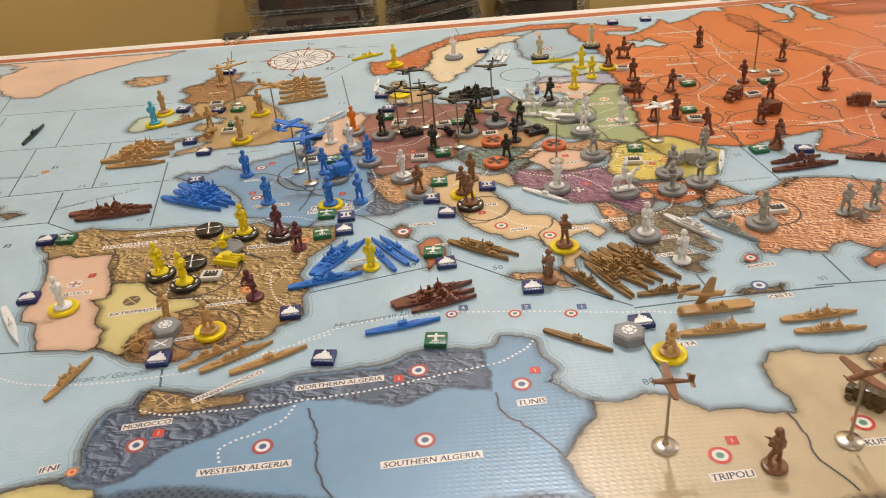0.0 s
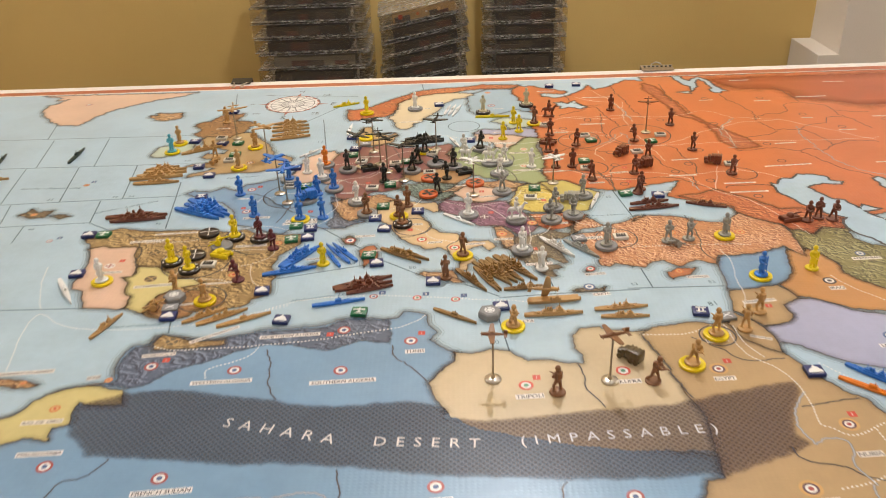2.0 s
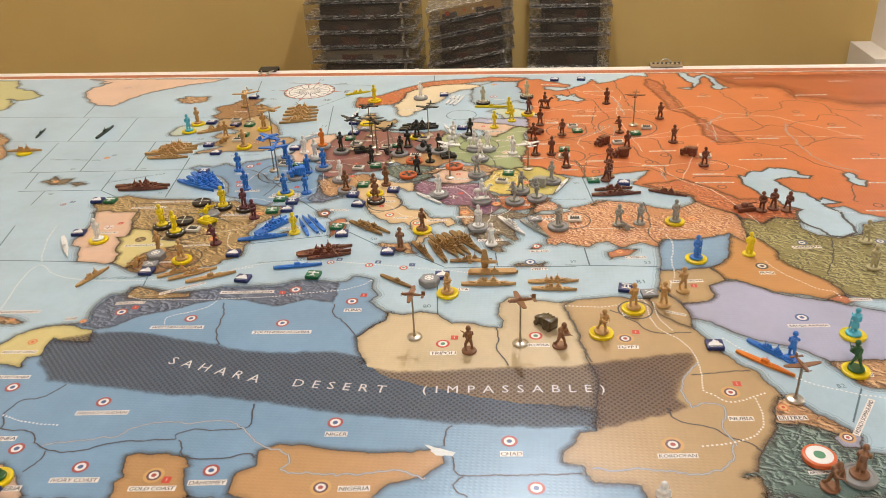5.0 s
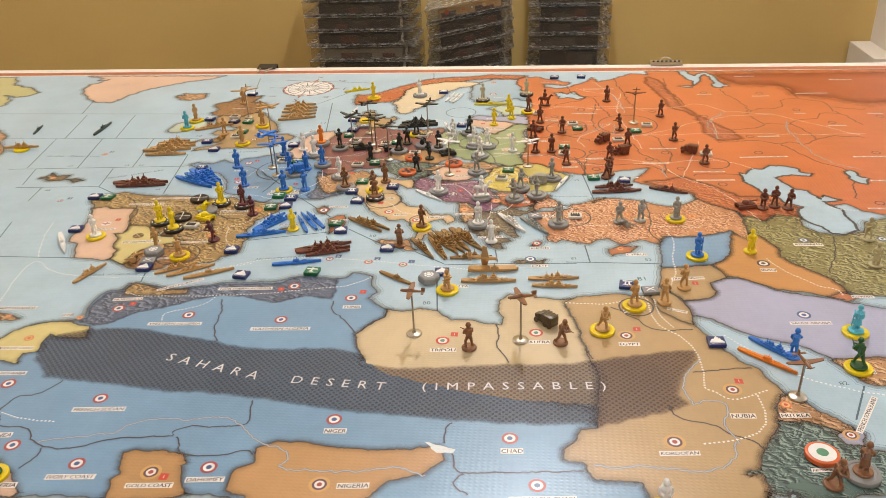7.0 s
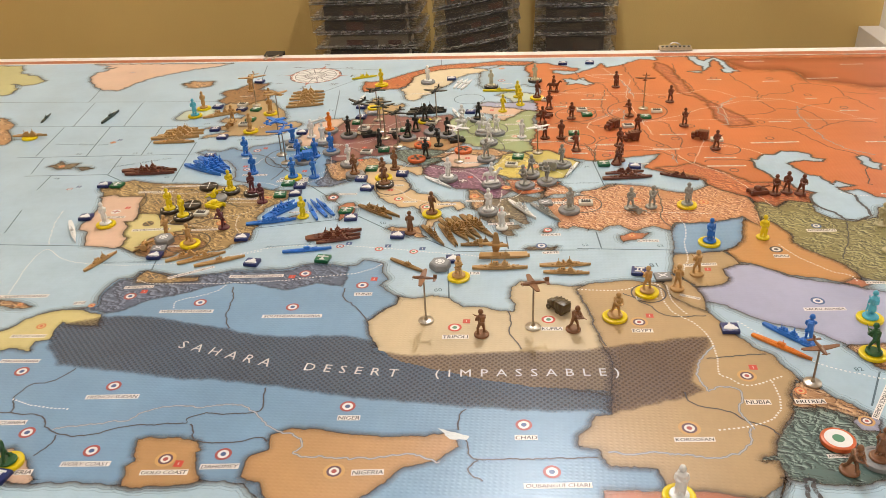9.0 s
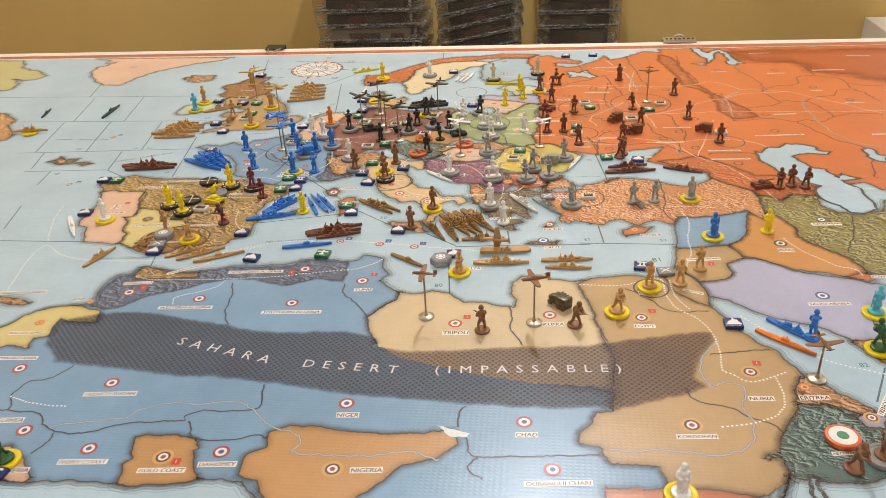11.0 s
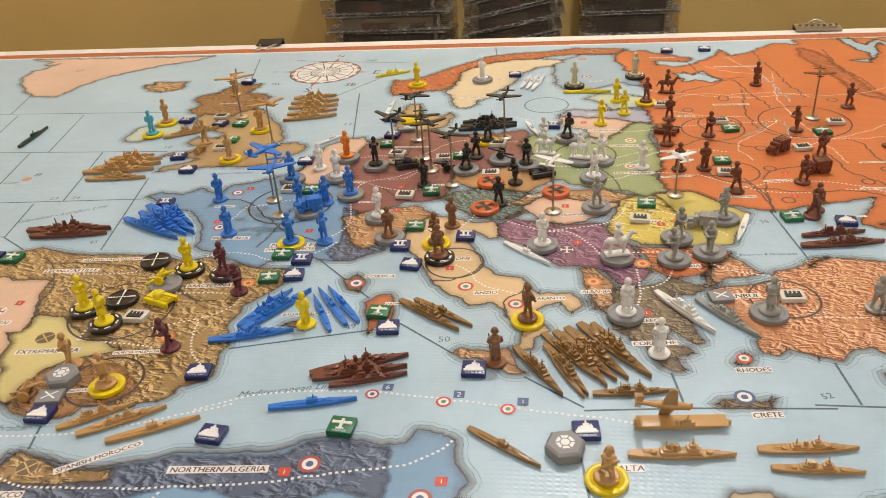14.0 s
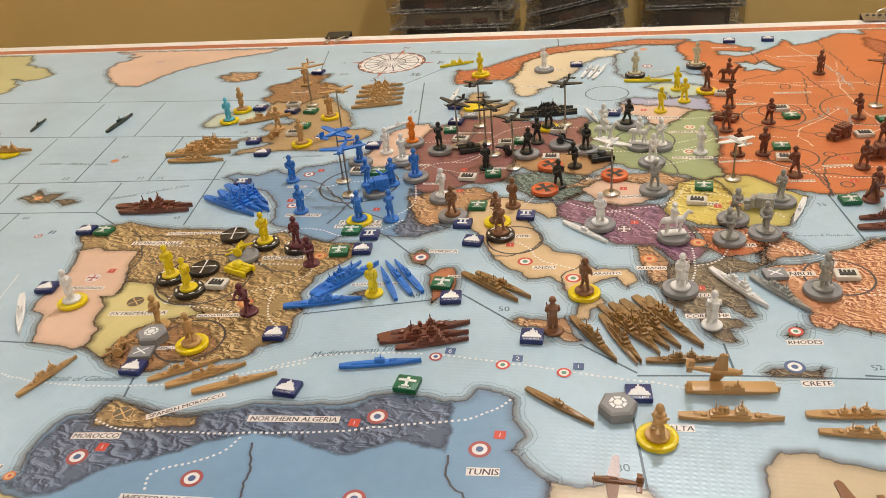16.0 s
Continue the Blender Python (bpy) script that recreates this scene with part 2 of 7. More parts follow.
for name, c in {
    "yellow": (0.80, 0.62, 0.01), "blue": (0.030, 0.18, 0.60), "white": (0.80, 0.79, 0.76), "grey": (0.33, 0.325, 0.295), "black": (0.020, 0.021, 0.020),
    "brown": (0.23, 0.10, 0.043), "brick": (0.165, 0.05, 0.028), "bronze": (0.28, 0.15, 0.043), "tan": (0.52, 0.30, 0.11), "orange": (0.78, 0.21, 0.012),
    "plum": (0.125, 0.028, 0.040), "cyan": (0.10, 0.47, 0.60), "cream": (0.58, 0.53, 0.36), "khaki": (0.47, 0.41, 0.23), "green": (0.020, 0.095, 0.025),
    "olive": (0.085, 0.055, 0.020), "dark": (0.020, 0.040, 0.035),
}.items():
    plastic("plastic_" + name, c)
plastic("counter_grey", (0.255, 0.25, 0.245), 0.58)
plastic("counter_yellow", (0.80, 0.60, 0.0), 0.34)
plastic("counter_black", (0.022, 0.014, 0.010), 0.32)
plastic("counter_orange", (0.66, 0.13, 0.03), 0.36)
plastic("slab_blue", (0.014, 0.025, 0.13), 0.36)
plastic("slab_green", (0.010, 0.14, 0.055), 0.36)
plastic("slab_white", (0.66, 0.62, 0.54), 0.42)
plastic("emblem_white", (0.80, 0.79, 0.76), 0.45)
plastic("emblem_black", (0.025, 0.024, 0.022), 0.45)
metal("steel", (0.55, 0.50, 0.43), 0.34)
metal("rod_metal", (0.38, 0.33, 0.27), 0.35)
plastic("clip_black", (0.014, 0.013, 0.012), 0.4)

# ---- mesh helpers ----
MM = 0.001


def mesh_of(name, bm, *mats, smooth=True):
    bmesh.ops.recalc_face_normals(bm, faces=bm.faces)
    me = bpy.data.meshes.new(name)
    bm.to_mesh(me)
    bm.free()
    for m in mats:
        me.materials.append(MATS[m] if isinstance(m, str) else m)
    if smooth:
        me.polygons.foreach_set("use_smooth", [True] * len(me.polygons))
        me.set_sharp_from_angle(angle=radians(38))
    return me


def part(name, data, parent, label="", at=None):
    ob = new(name, data)
    ob.parent = parent
    if at is not None:
        ob.matrix_local = at
    return tagged(ob, label)


def box_mm(bm, lo, hi, bevel=0.0):
    out = bmesh.ops.create_cube(bm, size=1.0)
    vs = out["verts"]
    for v in vs:
        v.co = Vector([(lo[i] + (v.co[i] + 0.5) * (hi[i] - lo[i])) * MM for i in range(3)])
    if bevel:
        es = list({e for v in vs for e in v.link_edges})
        bmesh.ops.bevel(bm, geom=es, offset=bevel * MM, segments=2, profile=0.6, affect="EDGES", clamp_overlap=True)


def tube(bm, a, b, ra, rb, n=8):
    a, b = Vector(a) * MM, Vector(b) * MM
    d = (b - a).normalized()
    q = d.to_track_quat("Z", "Y")
    rings = []
    for p, r in ((a, ra * MM), (b, rb * MM)):
        rings.append([bm.verts.new(p + q @ Vector((r * math.cos(2 * math.pi * i / n), r * math.sin(2 * math.pi * i / n), 0))) for i in range(n)])
    for i in range(n):
        bm.faces.new((rings[0][i], rings[0][(i + 1) % n], rings[1][(i + 1) % n], rings[1][i]))
    bm.faces.new(rings[0][::-1])
    bm.faces.new(rings[1])


def lathe(bm, profile, n=24, at=(0, 0, 0)):
    """A turned body; profile rows are radius, height in mm, from bottom to top."""
    rings = []
    for r, z in profile:
        rings.append([bm.verts.new(Vector((at[0] + r * math.cos(2 * math.pi * i / n), at[1] + r * math.sin(2 * math.pi * i / n), at[2] + z)) * MM) for i in range(n)])
    for a, b in zip(rings, rings[1:]):
        for i in range(n):
            bm.faces.new((a[i], a[(i + 1) % n], b[(i + 1) % n], b[i]))
    bm.faces.new(rings[0][::-1])
    bm.faces.new(rings[-1])


def ball(bm, c, r, u=9, v=6):
    r = (r, r, r) if isinstance(r, (int, float)) else r
    m = Matrix.LocRotScale(Vector(c) * MM, None, Vector(r) * MM)
    bmesh.ops.create_uvsphere(bm, u_segments=u, v_segments=v, radius=1.0, matrix=m)

# ---- the room ----
def wall_material(name, colour, dark):
    m, nt, b = node_material(name, 0.62)
    v = coords(nt)
    big = noise_tex(nt, v, 1.6, 4.0)
    fine = noise_tex(nt, v, 260.0, 2.0)
    link(nt, ramp(nt, big, (0.35, dark), (0.65, colour)), b.inputs["Base Color"])
    bump(nt, b, fine, 0.35, 0.0015)
    MATS[name] = m


wall_material("wall_paint", (0.60, 0.42, 0.145), (0.56, 0.39, 0.13))
wall_material("white_paint", (0.76, 0.70, 0.62), (0.70, 0.64, 0.56))
wall_material("ceiling_paint", (0.78, 0.75, 0.68), (0.74, 0.71, 0.64))
wall_material("carpet", (0.16, 0.12, 0.085), (0.11, 0.08, 0.055))
wall_material("table_wood", (0.22, 0.11, 0.05), (0.13, 0.06, 0.028))
wall_material("cabinet_dark", (0.07, 0.05, 0.035), (0.05, 0.035, 0.025))


def slab(name, lo, hi, mat, label=""):
    bm = bmesh.new()
    box_mm(bm, [c * 1000 for c in lo], [c * 1000 for c in hi])
    return tagged(new(name, mesh_of(name, bm, mat, smooth=False)), label, kind="structure")


slab("wall_north", (-3.2, 2.0, -0.76), (1.16, 2.12, 1.72), "wall_paint", "ochre yellow painted plaster wall")
slab("wall_pier", (1.16, 1.80, -0.76), (1.40, 2.12, 1.72), "white_paint", "white painted wall pier beside the ochre wall")
slab("wall_pier_plinth", (1.10, 1.79, -0.76), (1.158, 1.99, -0.285), "white_paint", "white painted skirting at the foot of the pier")
slab("wall_north_white", (1.40, 1.86, -0.76), (3.2, 1.98, 1.72), "white_paint", "white painted wall beside the ochre wall")
slab("wall_south", (-3.2, -3.12, -0.76), (3.2, -3.0, 1.72), "wall_paint", "ochre yellow painted plaster wall")
slab("wall_west", (-3.32, -3.12, -0.76), (-3.2, 2.12, 1.72), "wall_paint", "ochre yellow painted plaster wall")
slab("wall_east", (3.2, -3.12, -0.76), (3.32, 1.98, 1.72), "wall_paint", "ochre yellow painted plaster wall")
slab("ceiling", (-3.32, -3.12, 1.72), (3.32, 2.12, 1.82), "ceiling_paint", "pale matt ceiling")
slab("floor", (-3.32, -3.12, -0.86), (3.32, 2.12, -0.76), "carpet", "dark brown carpet")


def table():
    root = tagged(new("table"), "brown wooden table under the game board", "table")
    bm = bmesh.new()
    box_mm(bm, (-860, -480, -40), (1010, 705, -6.2), 4)
    part("tabletop", mesh_of("tabletop", bm, "table_wood"), root)
    for lx in (-800, 950):
        for ly in (-430, 650):
            bm = bmesh.new()
            box_mm(bm, (lx - 35, ly - 35, -760), (lx + 35, ly + 35, -40), 4)
            part("leg", mesh_of("leg", bm, "table_wood"), root)


table()


def low_cabinet():
    root = tagged(new("low_cabinet"), "dark low cabinet against the ochre wall", "cabinet")
    bm = bmesh.new()
    box_mm(bm, (-520, 1560, -720), (560, 1980, -460), 3)
    part("body", mesh_of("body", bm, "cabinet_dark"), root)
    bm = bmesh.new()
    box_mm(bm, (-535, 1545, -460), (575, 1990, -440), 3)
    part("top", mesh_of("top", bm, "cabinet_dark"), root)
    for lx in (-490, 530):
        for ly in (1590, 1950):
            bm = bmesh.new()
            tube(bm, (lx, ly, -760), (lx, ly, -720), 18, 22, 12)
            part("foot", mesh_of("foot", bm, "cabinet_dark"), root)


low_cabinet()

# clear storage cases in three stacks
m, nt, b = node_material("clear_styrene", 0.12)
b.inputs["Base Color"].default_value = (0.62, 0.58, 0.50, 1)
link(nt, calc(nt, "ADD", calc(nt, "MULTIPLY", noise_tex(nt, coords(nt), 40.0, 3.0), 0.22), 0.05), b.inputs["Roughness"])
thin = nt.nodes.new("ShaderNodeBsdfTransparent")
thin.inputs["Color"].default_value = (0.95, 0.94, 0.92, 1)
thin_mix = nt.nodes.new("ShaderNodeMixShader")
thin_mix.inputs[0].default_value = 0.035
link(nt, thin.outputs[0], thin_mix.inputs[1])
link(nt, b.outputs[0], thin_mix.inputs[2])
link(nt, thin_mix.outputs[0], [n for n in nt.nodes if n.type == "OUTPUT_MATERIAL"][0].inputs["Surface"])
MATS["clear_styrene"] = m
m, nt, b = node_material("frosted_styrene", 0.3)
b.inputs["Base Color"].default_value = (0.80, 0.76, 0.70, 1)
b.inputs["Transmission Weight"].default_value = 0.8
b.inputs["IOR"].default_value = 1.5
link(nt, calc(nt, "ADD", calc(nt, "MULTIPLY", noise_tex(nt, coords(nt), 55.0, 3.0), 0.35), 0.08), b.inputs["Roughness"])
MATS["frosted_styrene"] = m
plastic("tray_black", (0.045, 0.036, 0.032), 0.35)
plastic("tray_warm", (0.10, 0.045, 0.035), 0.4)
plastic("print_tan", (0.45, 0.30, 0.13), 0.5)
plastic("tray_content", (0.085, 0.068, 0.056), 0.4)
plastic("label_card", (0.24, 0.215, 0.17), 0.6)
plastic("red_scrap", (0.42, 0.07, 0.03), 0.5)
case_rng = random.Random(3)


def storage_case(x, y, z, w, d, h, turn, tilt, kind):
    """A hinged clear case: thin shell, two bright rims, a hinge strip, a dark tray inside."""
    words = {"card": "clear plastic storage case with a grey card insert", "dark": "clear plastic storage case holding a dark tray", "print": "clear plastic storage case with an orange printed card"}
    root = tagged(new("storage_case"), words[kind], "storage case", "stacked storage cases")
    root.matrix_world = pose(x, y, z, 0, tilt, turn)
    W, D, H = w * 500, d * 500, h * 1000
    bm = bmesh.new()
    for lo, hi in (((-W, -D, 0), (W, D, 1.5)), ((-W, -D, 2), (W, -D + 1.5, H - 3)), ((-W, D - 1.5, 2), (W, D, H - 3)), ((-W, -D + 2, 2), (-W + 1.5, D - 2, H - 3)), ((W - 1.5, -D + 2, 2), (W, D - 2, H - 3))):
        box_mm(bm, lo, hi)
    part("shell", mesh_of("shell", bm, "clear_styrene", smooth=False), root)
    for name, z0, z1, out in (("rim", 1.6, 2.9, 1.0), ("lid", H - 2.8, H - 1.5, 1.6)):
        bm = bmesh.new()
        box_mm(bm, (-W - out, -D - out, z0), (W + out, D + out, z1), 0.7)
        part(name, mesh_of(name, bm, "frosted_styrene", smooth=False), root)
    left, right = -W + w * case_rng.uniform(110, 150), W - w * case_rng.uniform(120, 150)
    bm = bmesh.new()
    box_mm(bm, (left, -D + 8, 4), (right, D - 8, H - 9), 2)
    part("insert", mesh_of("insert", bm, {"card": "label_card", "dark": "tray_black", "print": "print_tan"}[kind]), root)
    bm = bmesh.new()
    box_mm(bm, (right + 10, -D + 2.4, 3.6), (right + 17, -D + 5, H - 4), 0.8)
    part("hinge_strip", mesh_of("hinge_strip", bm, "frosted_styrene", smooth=False), root)
    for k in range(3):
        cx = left + (right - left) * case_rng.uniform(0.12, 0.88)
        bm = bmesh.new()
        box_mm(bm, (cx - case_rng.uniform(8, 30), -D + 5.4, 5), (cx + case_rng.uniform(8, 30), -D + 7.4, H - case_rng.uniform(11, 26)), 1.0)
        part("content", mesh_of("content", bm, "tray_warm" if case_rng.random() < 0.35 else "tray_content"), root)
    if kind == "print":
        for px, r, mat in ((-0.52, 6.5, "red_scrap"), (-0.12, 4, "ink_orange"), (0.36, 5, "ink_tan"), (0.08, 3, "emblem_white")):
            bm = bmesh.new()
            lathe(bm, [(r, 0), (r, 1.0), (r * 0.8, 1.4)], 16)
            part("printed_spot", mesh_of("printed_spot", bm, mat), root, at=pose(px * W * MM, (-D + 6.5) * MM, H * 0.48 * MM, 90, 0, 0))


for n in range(13):
    storage_case(-0.292 + case_rng.uniform(-0.006, 0.006), 1.76, -0.438 + n * 0.040, 0.29, 0.21, 0.0385, case_rng.uniform(-1.5, 1.5), 0, "card" if n == 5 else "dark")
for n in range(9):
    storage_case(0.005 + case_rng.uniform(-0.003, 0.003), 1.76, -0.418 + n * 0.0370, 0.23, 0.19, 0.0345, case_rng.uniform(-2, 2) + 3, -10.5 + case_rng.uniform(-0.6, 0.6) if n > 0 else -7.0, "print" if n == 8 else "dark")
level = -0.438
for n in range(14):
    tall = 0.050 if n in (0, 2, 4) else 0.0375
    storage_case(0.270 + case_rng.uniform(-0.004, 0.004), 1.76, level, 0.213, 0.19, tall - 0.0015, case_rng.uniform(-1.5, 1.5), 0, "dark")
    level += tall


def ceiling_light(x, y):
    root = tagged(new("ceiling_light"), "unseen round frosted ceiling light with a metal rim", "ceiling light")
    root.matrix_world = pose(x, y, 1.72)
    bm = bmesh.new()
    lathe(bm, [(150, -60), (165, -50), (170, -10), (170, 0)], 40)
    part("rim", mesh_of("rim", bm, "steel"), root)
    m2, nt2, b2 = node_material("diffuser_glow", 0.5)
    b2.inputs["Base Color"].default_value = (0.9, 0.85, 0.75, 1)
    b2.inputs["Emission Color"].default_value = (1.0, 0.84, 0.62, 1)
    b2.inputs["Emission Strength"].default_value = 6.0
    bm = bmesh.new()
    lathe(bm, [(40, -88), (100, -80), (145, -61), (146, -60)], 40)
    part("diffuser", mesh_of("diffuser", bm, m2), root)


ceiling_light(0.21, 1.04)
# fixture made up to go with the front fill, out of view
ceiling_light(0.35, -1.5)
# fixture made up for the left fill, in row with the first light
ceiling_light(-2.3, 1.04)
# out-of-view fixture for the lamp assumed at the right
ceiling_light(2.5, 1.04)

# ---- the game board ----
from mathutils.geometry import delaunay_2d_cdt

board = tagged(new("game_board"), "large laminated printed wargame map of Europe and Africa", "game board")
LAYER = [0.00006]


def next_layer(step=0.0000007):
    LAYER[0] += step
    return LAYER[0]


def bend(p, amp=1.0):
    """Coastline wobble that depends on the place alone, so that shared borders stay shared."""
    v = Vector((p[0] * 0.11, p[1] * 0.11, 0.3))
    w = Vector((p[0] * 0.42, p[1] * 0.42, 7.3))
    u = Vector((p[0] * 0.95, p[1] * 0.95, 3.1))
    far = 1.0 + 1.3 * min(1.0, max(0.0, (p[1] - 240.0) / 220.0))
    a = noise.noise_vector(v) * 1.5 * far + noise.noise_vector(w) * 0.95 * far + noise.noise_vector(u) * 0.45 * far
    return (p[0] + a.x * amp, p[1] + a.y * amp)


def trace(points, closed, step=1.5, amp=1.0):
    out = []
    n = len(points)
    for i in range(n if closed else n - 1):
        a, b = points[i], points[(i + 1) % n]
        k = max(1, int(math.dist(a, b) / step))
        for j in range(k):
            out.append(bend((a[0] + (b[0] - a[0]) * j / k, a[1] + (b[1] - a[1]) * j / k), amp))
    if not closed:
        out.append(bend(points[-1], amp))
    return [(x, min(y, 673.0)) for x, y in out]


def rounded(points):
    """Cuts the corners of an open line twice."""
    for _ in range(2):
        cut = [points[0]]
        for a, b in zip(points, points[1:]):
            cut += [(a[0] * 0.75 + b[0] * 0.25, a[1] * 0.75 + b[1] * 0.25), (a[0] * 0.25 + b[0] * 0.75, a[1] * 0.25 + b[1] * 0.75)]
        points = cut + [points[-1]]
    return points


def ribbon(name, line, closed, width, z, mat, shift=0.0):
    """A flat strip along a line; V runs across it."""
    n = len(line)
    verts, faces = [], []
    for i, (x, y) in enumerate(line):
        k = 3 if width > 3.0 else 1
        a = line[(i - k) % n] if closed else line[max(0, i - k)]
        b = line[(i + k) % n] if closed else line[min(n - 1, i + k)]
        d = Vector((b[0] - a[0], b[1] - a[1]))
        d = d.normalized() if d.length > 1e-6 else Vector((1, 0))
        for s in (-1, 1):
            off = s * width / 2 + shift
            verts.append(((x - d.y * off) * MM, (y + d.x * off) * MM, z))
    m = n if closed else n - 1
    for i in range(m):
        j = (i + 1) % n
        faces.append((2 * i, 2 * j, 2 * j + 1, 2 * i + 1))
    me = bpy.data.meshes.new(name)
    me.from_pydata(verts, [], faces)
    uv = me.uv_layers.new(name="across")
    for f in me.polygons:
        for li, v in zip(f.loop_indices, (0.0, 0.0, 1.0, 1.0)):
            uv.data[li].uv = (0.0, v)
    me.materials.append(MATS[mat])
    return me


def sheet(name, line, z, mat):
    """A flat printed area inside a closed line."""
    n = len(line)
    co, _, tri, *_ = delaunay_2d_cdt([Vector(p) for p in line], [(i, (i + 1) % n) for i in range(n)], [], 1, 1e-4)
    me = bpy.data.meshes.new(name)
    me.from_pydata([(p.x * MM, p.y * MM, z) for p in co], [], [f if (co[f[1]] - co[f[0]]).cross(co[f[2]] - co[f[0]]) > 0 else f[::-1] for f in tri])
    me.materials.append(MATS[mat])
    return me


def faded_sheet(name, line, z, mat, reach):
    """A flat printed area whose V rises from 0 at its edge to 1 at the given distance inside."""
    n = len(line)
    edge = np.array(line)
    step = max(3.0, reach * 0.7)
    xs, ys = np.meshgrid(np.arange(edge[:, 0].min() + 1, edge[:, 0].max(), step), np.arange(edge[:, 1].min() + 1, edge[:, 1].max(), step))
    inner = [Vector((float(x), float(y))) for x, y in zip(xs.ravel(), ys.ravel())]
    co, _, tri, *_ = delaunay_2d_cdt([Vector(p) for p in line] + inner, [(i, (i + 1) % n) for i in range(n)], [], 1, 1e-4)
    me = bpy.data.meshes.new(name)
    me.from_pydata([(p.x * MM, p.y * MM, z) for p in co], [], [f if (co[f[1]] - co[f[0]]).cross(co[f[2]] - co[f[0]]) > 0 else f[::-1] for f in tri])
    depth = [min(1.0, float(np.sqrt(((edge - np.array((p.x, p.y))) ** 2).sum(1).min())) / reach) for p in co]
    uv = me.uv_layers.new(name="across")
    for loop in me.loops:
        uv.data[loop.index].uv = (0.0, depth[loop.vertex_index])
    me.materials.append(MATS[mat])
    return me


FADED = {"sahara": ("dots", 3.6), "urals": ("ural_relief_feathered", 7.0), "northern_wastes": ("deep_orange_feathered", 30.0),
         "barbary_coast": ("navy_relief_feathered", 3.0), "french_alps": ("navy_relief_feathered", 2.6), "andalucia": ("brown_relief_feathered", 4.0)}


def area_sign(line):
    return sum(a[0] * b[1] - b[0] * a[1] for a, b in zip(line, line[1:] + line[:1]))


def territory(name, mat, points):
    line = trace(points, True)
    if area_sign(line) < 0:
        line.reverse()
    label = "printed territory of " + name.replace("_", " ")
    if name in FADED:
        part("territory", faded_sheet(name, line, next_layer(), *FADED[name]), board, label)
        return
    ob = part("territory", sheet(name, line, next_layer(), mat), board, label)
    if name == "libya":
        line = trace(points[-2:] + points[:22], False)
        part("border_print", ribbon("border", line[::-1], False, 10.5, next_layer(), "coast_ink"), ob)
        return
    if mat == "lake_pale":
        return
    wet = mat == "sea"
    part("border_print", ribbon("border", line, True, 10.5, next_layer(), "border_ink" if wet else "coast_ink"), ob)
    if not wet and name not in ("russia", "extremadura", "caucasus"):
        for d in (3.2, 5.4):
            ripple = ribbon("ripple", line, True, 1.0, 0.00004, "water_ink", -d)
            part("coast_ripple", ripple, ob)


def border(points):
    part("border_print", ribbon("border", trace(rounded(points), False, 1.8, 0.9), False, 4.0, next_layer(0.0000003), "border_ink"), board)


def river(points):
    line = trace(rounded(points), False, 1.5, 1.4)
    bank = part("river_print", ribbon("river", line, False, 1.5, next_layer(0.0000003), "ink_river"), board)
    part("river_water", ribbon("river", line, False, 0.9, next_layer(0.0000003), "ink_river_pale"), bank)


def sea_line(points):
    part("sea_zone_line", ribbon("sea_zone_line", trace(points, False, 6.0, 0.0), False, 1.15, 0.000046, "ink_line"), board)


def dotted(points):
    """A railway or sea route: a row of small white dashes."""
    raw = trace(rounded(points), False, 0.3, 0.6)
    line, run = [raw[0]], 0.0
    for a, b in zip(raw, raw[1:]):
        run += math.dist(a, b)
        if run >= 2.7:
            line.append(b)
            run = 0.0
    z = next_layer(0.0000003)
    verts, faces = [], []
    for a, b in zip(line, line[1:]):
        d = Vector((b[0] - a[0], b[1] - a[1])).normalized()
        c = Vector(((a[0] + b[0]) / 2, (a[1] + b[1]) / 2))
        n = Vector((-d.y, d.x))
        k = len(verts)
        for s, t in ((-1, -1), (1, -1), (1, 1), (-1, 1)):
            p = c + d * s * 0.70 + n * t * 0.62
            verts.append((p.x * MM, p.y * MM, z))
        faces.append((k, k + 1, k + 2, k + 3))
    me = bpy.data.meshes.new("railway")
    me.from_pydata(verts, [], faces)
    me.materials.append(MATS["ink_white"])
    tagged(part("railway_print", me, board), kind="stuff")


def city_circle(kind, x, y, r):
    line = [(x + r * math.cos(a * math.pi / 32), y + r * math.sin(a * math.pi / 32)) for a in range(64)]
    if kind == "sea":
        part("sea_zone_line", ribbon("circle", line, True, 1.15, 0.000047, "ink_line"), board)
    else:
        part("city_circle", ribbon("circle", line, True, 1.25, next_layer(0.0000003), "ink_dark"), board)


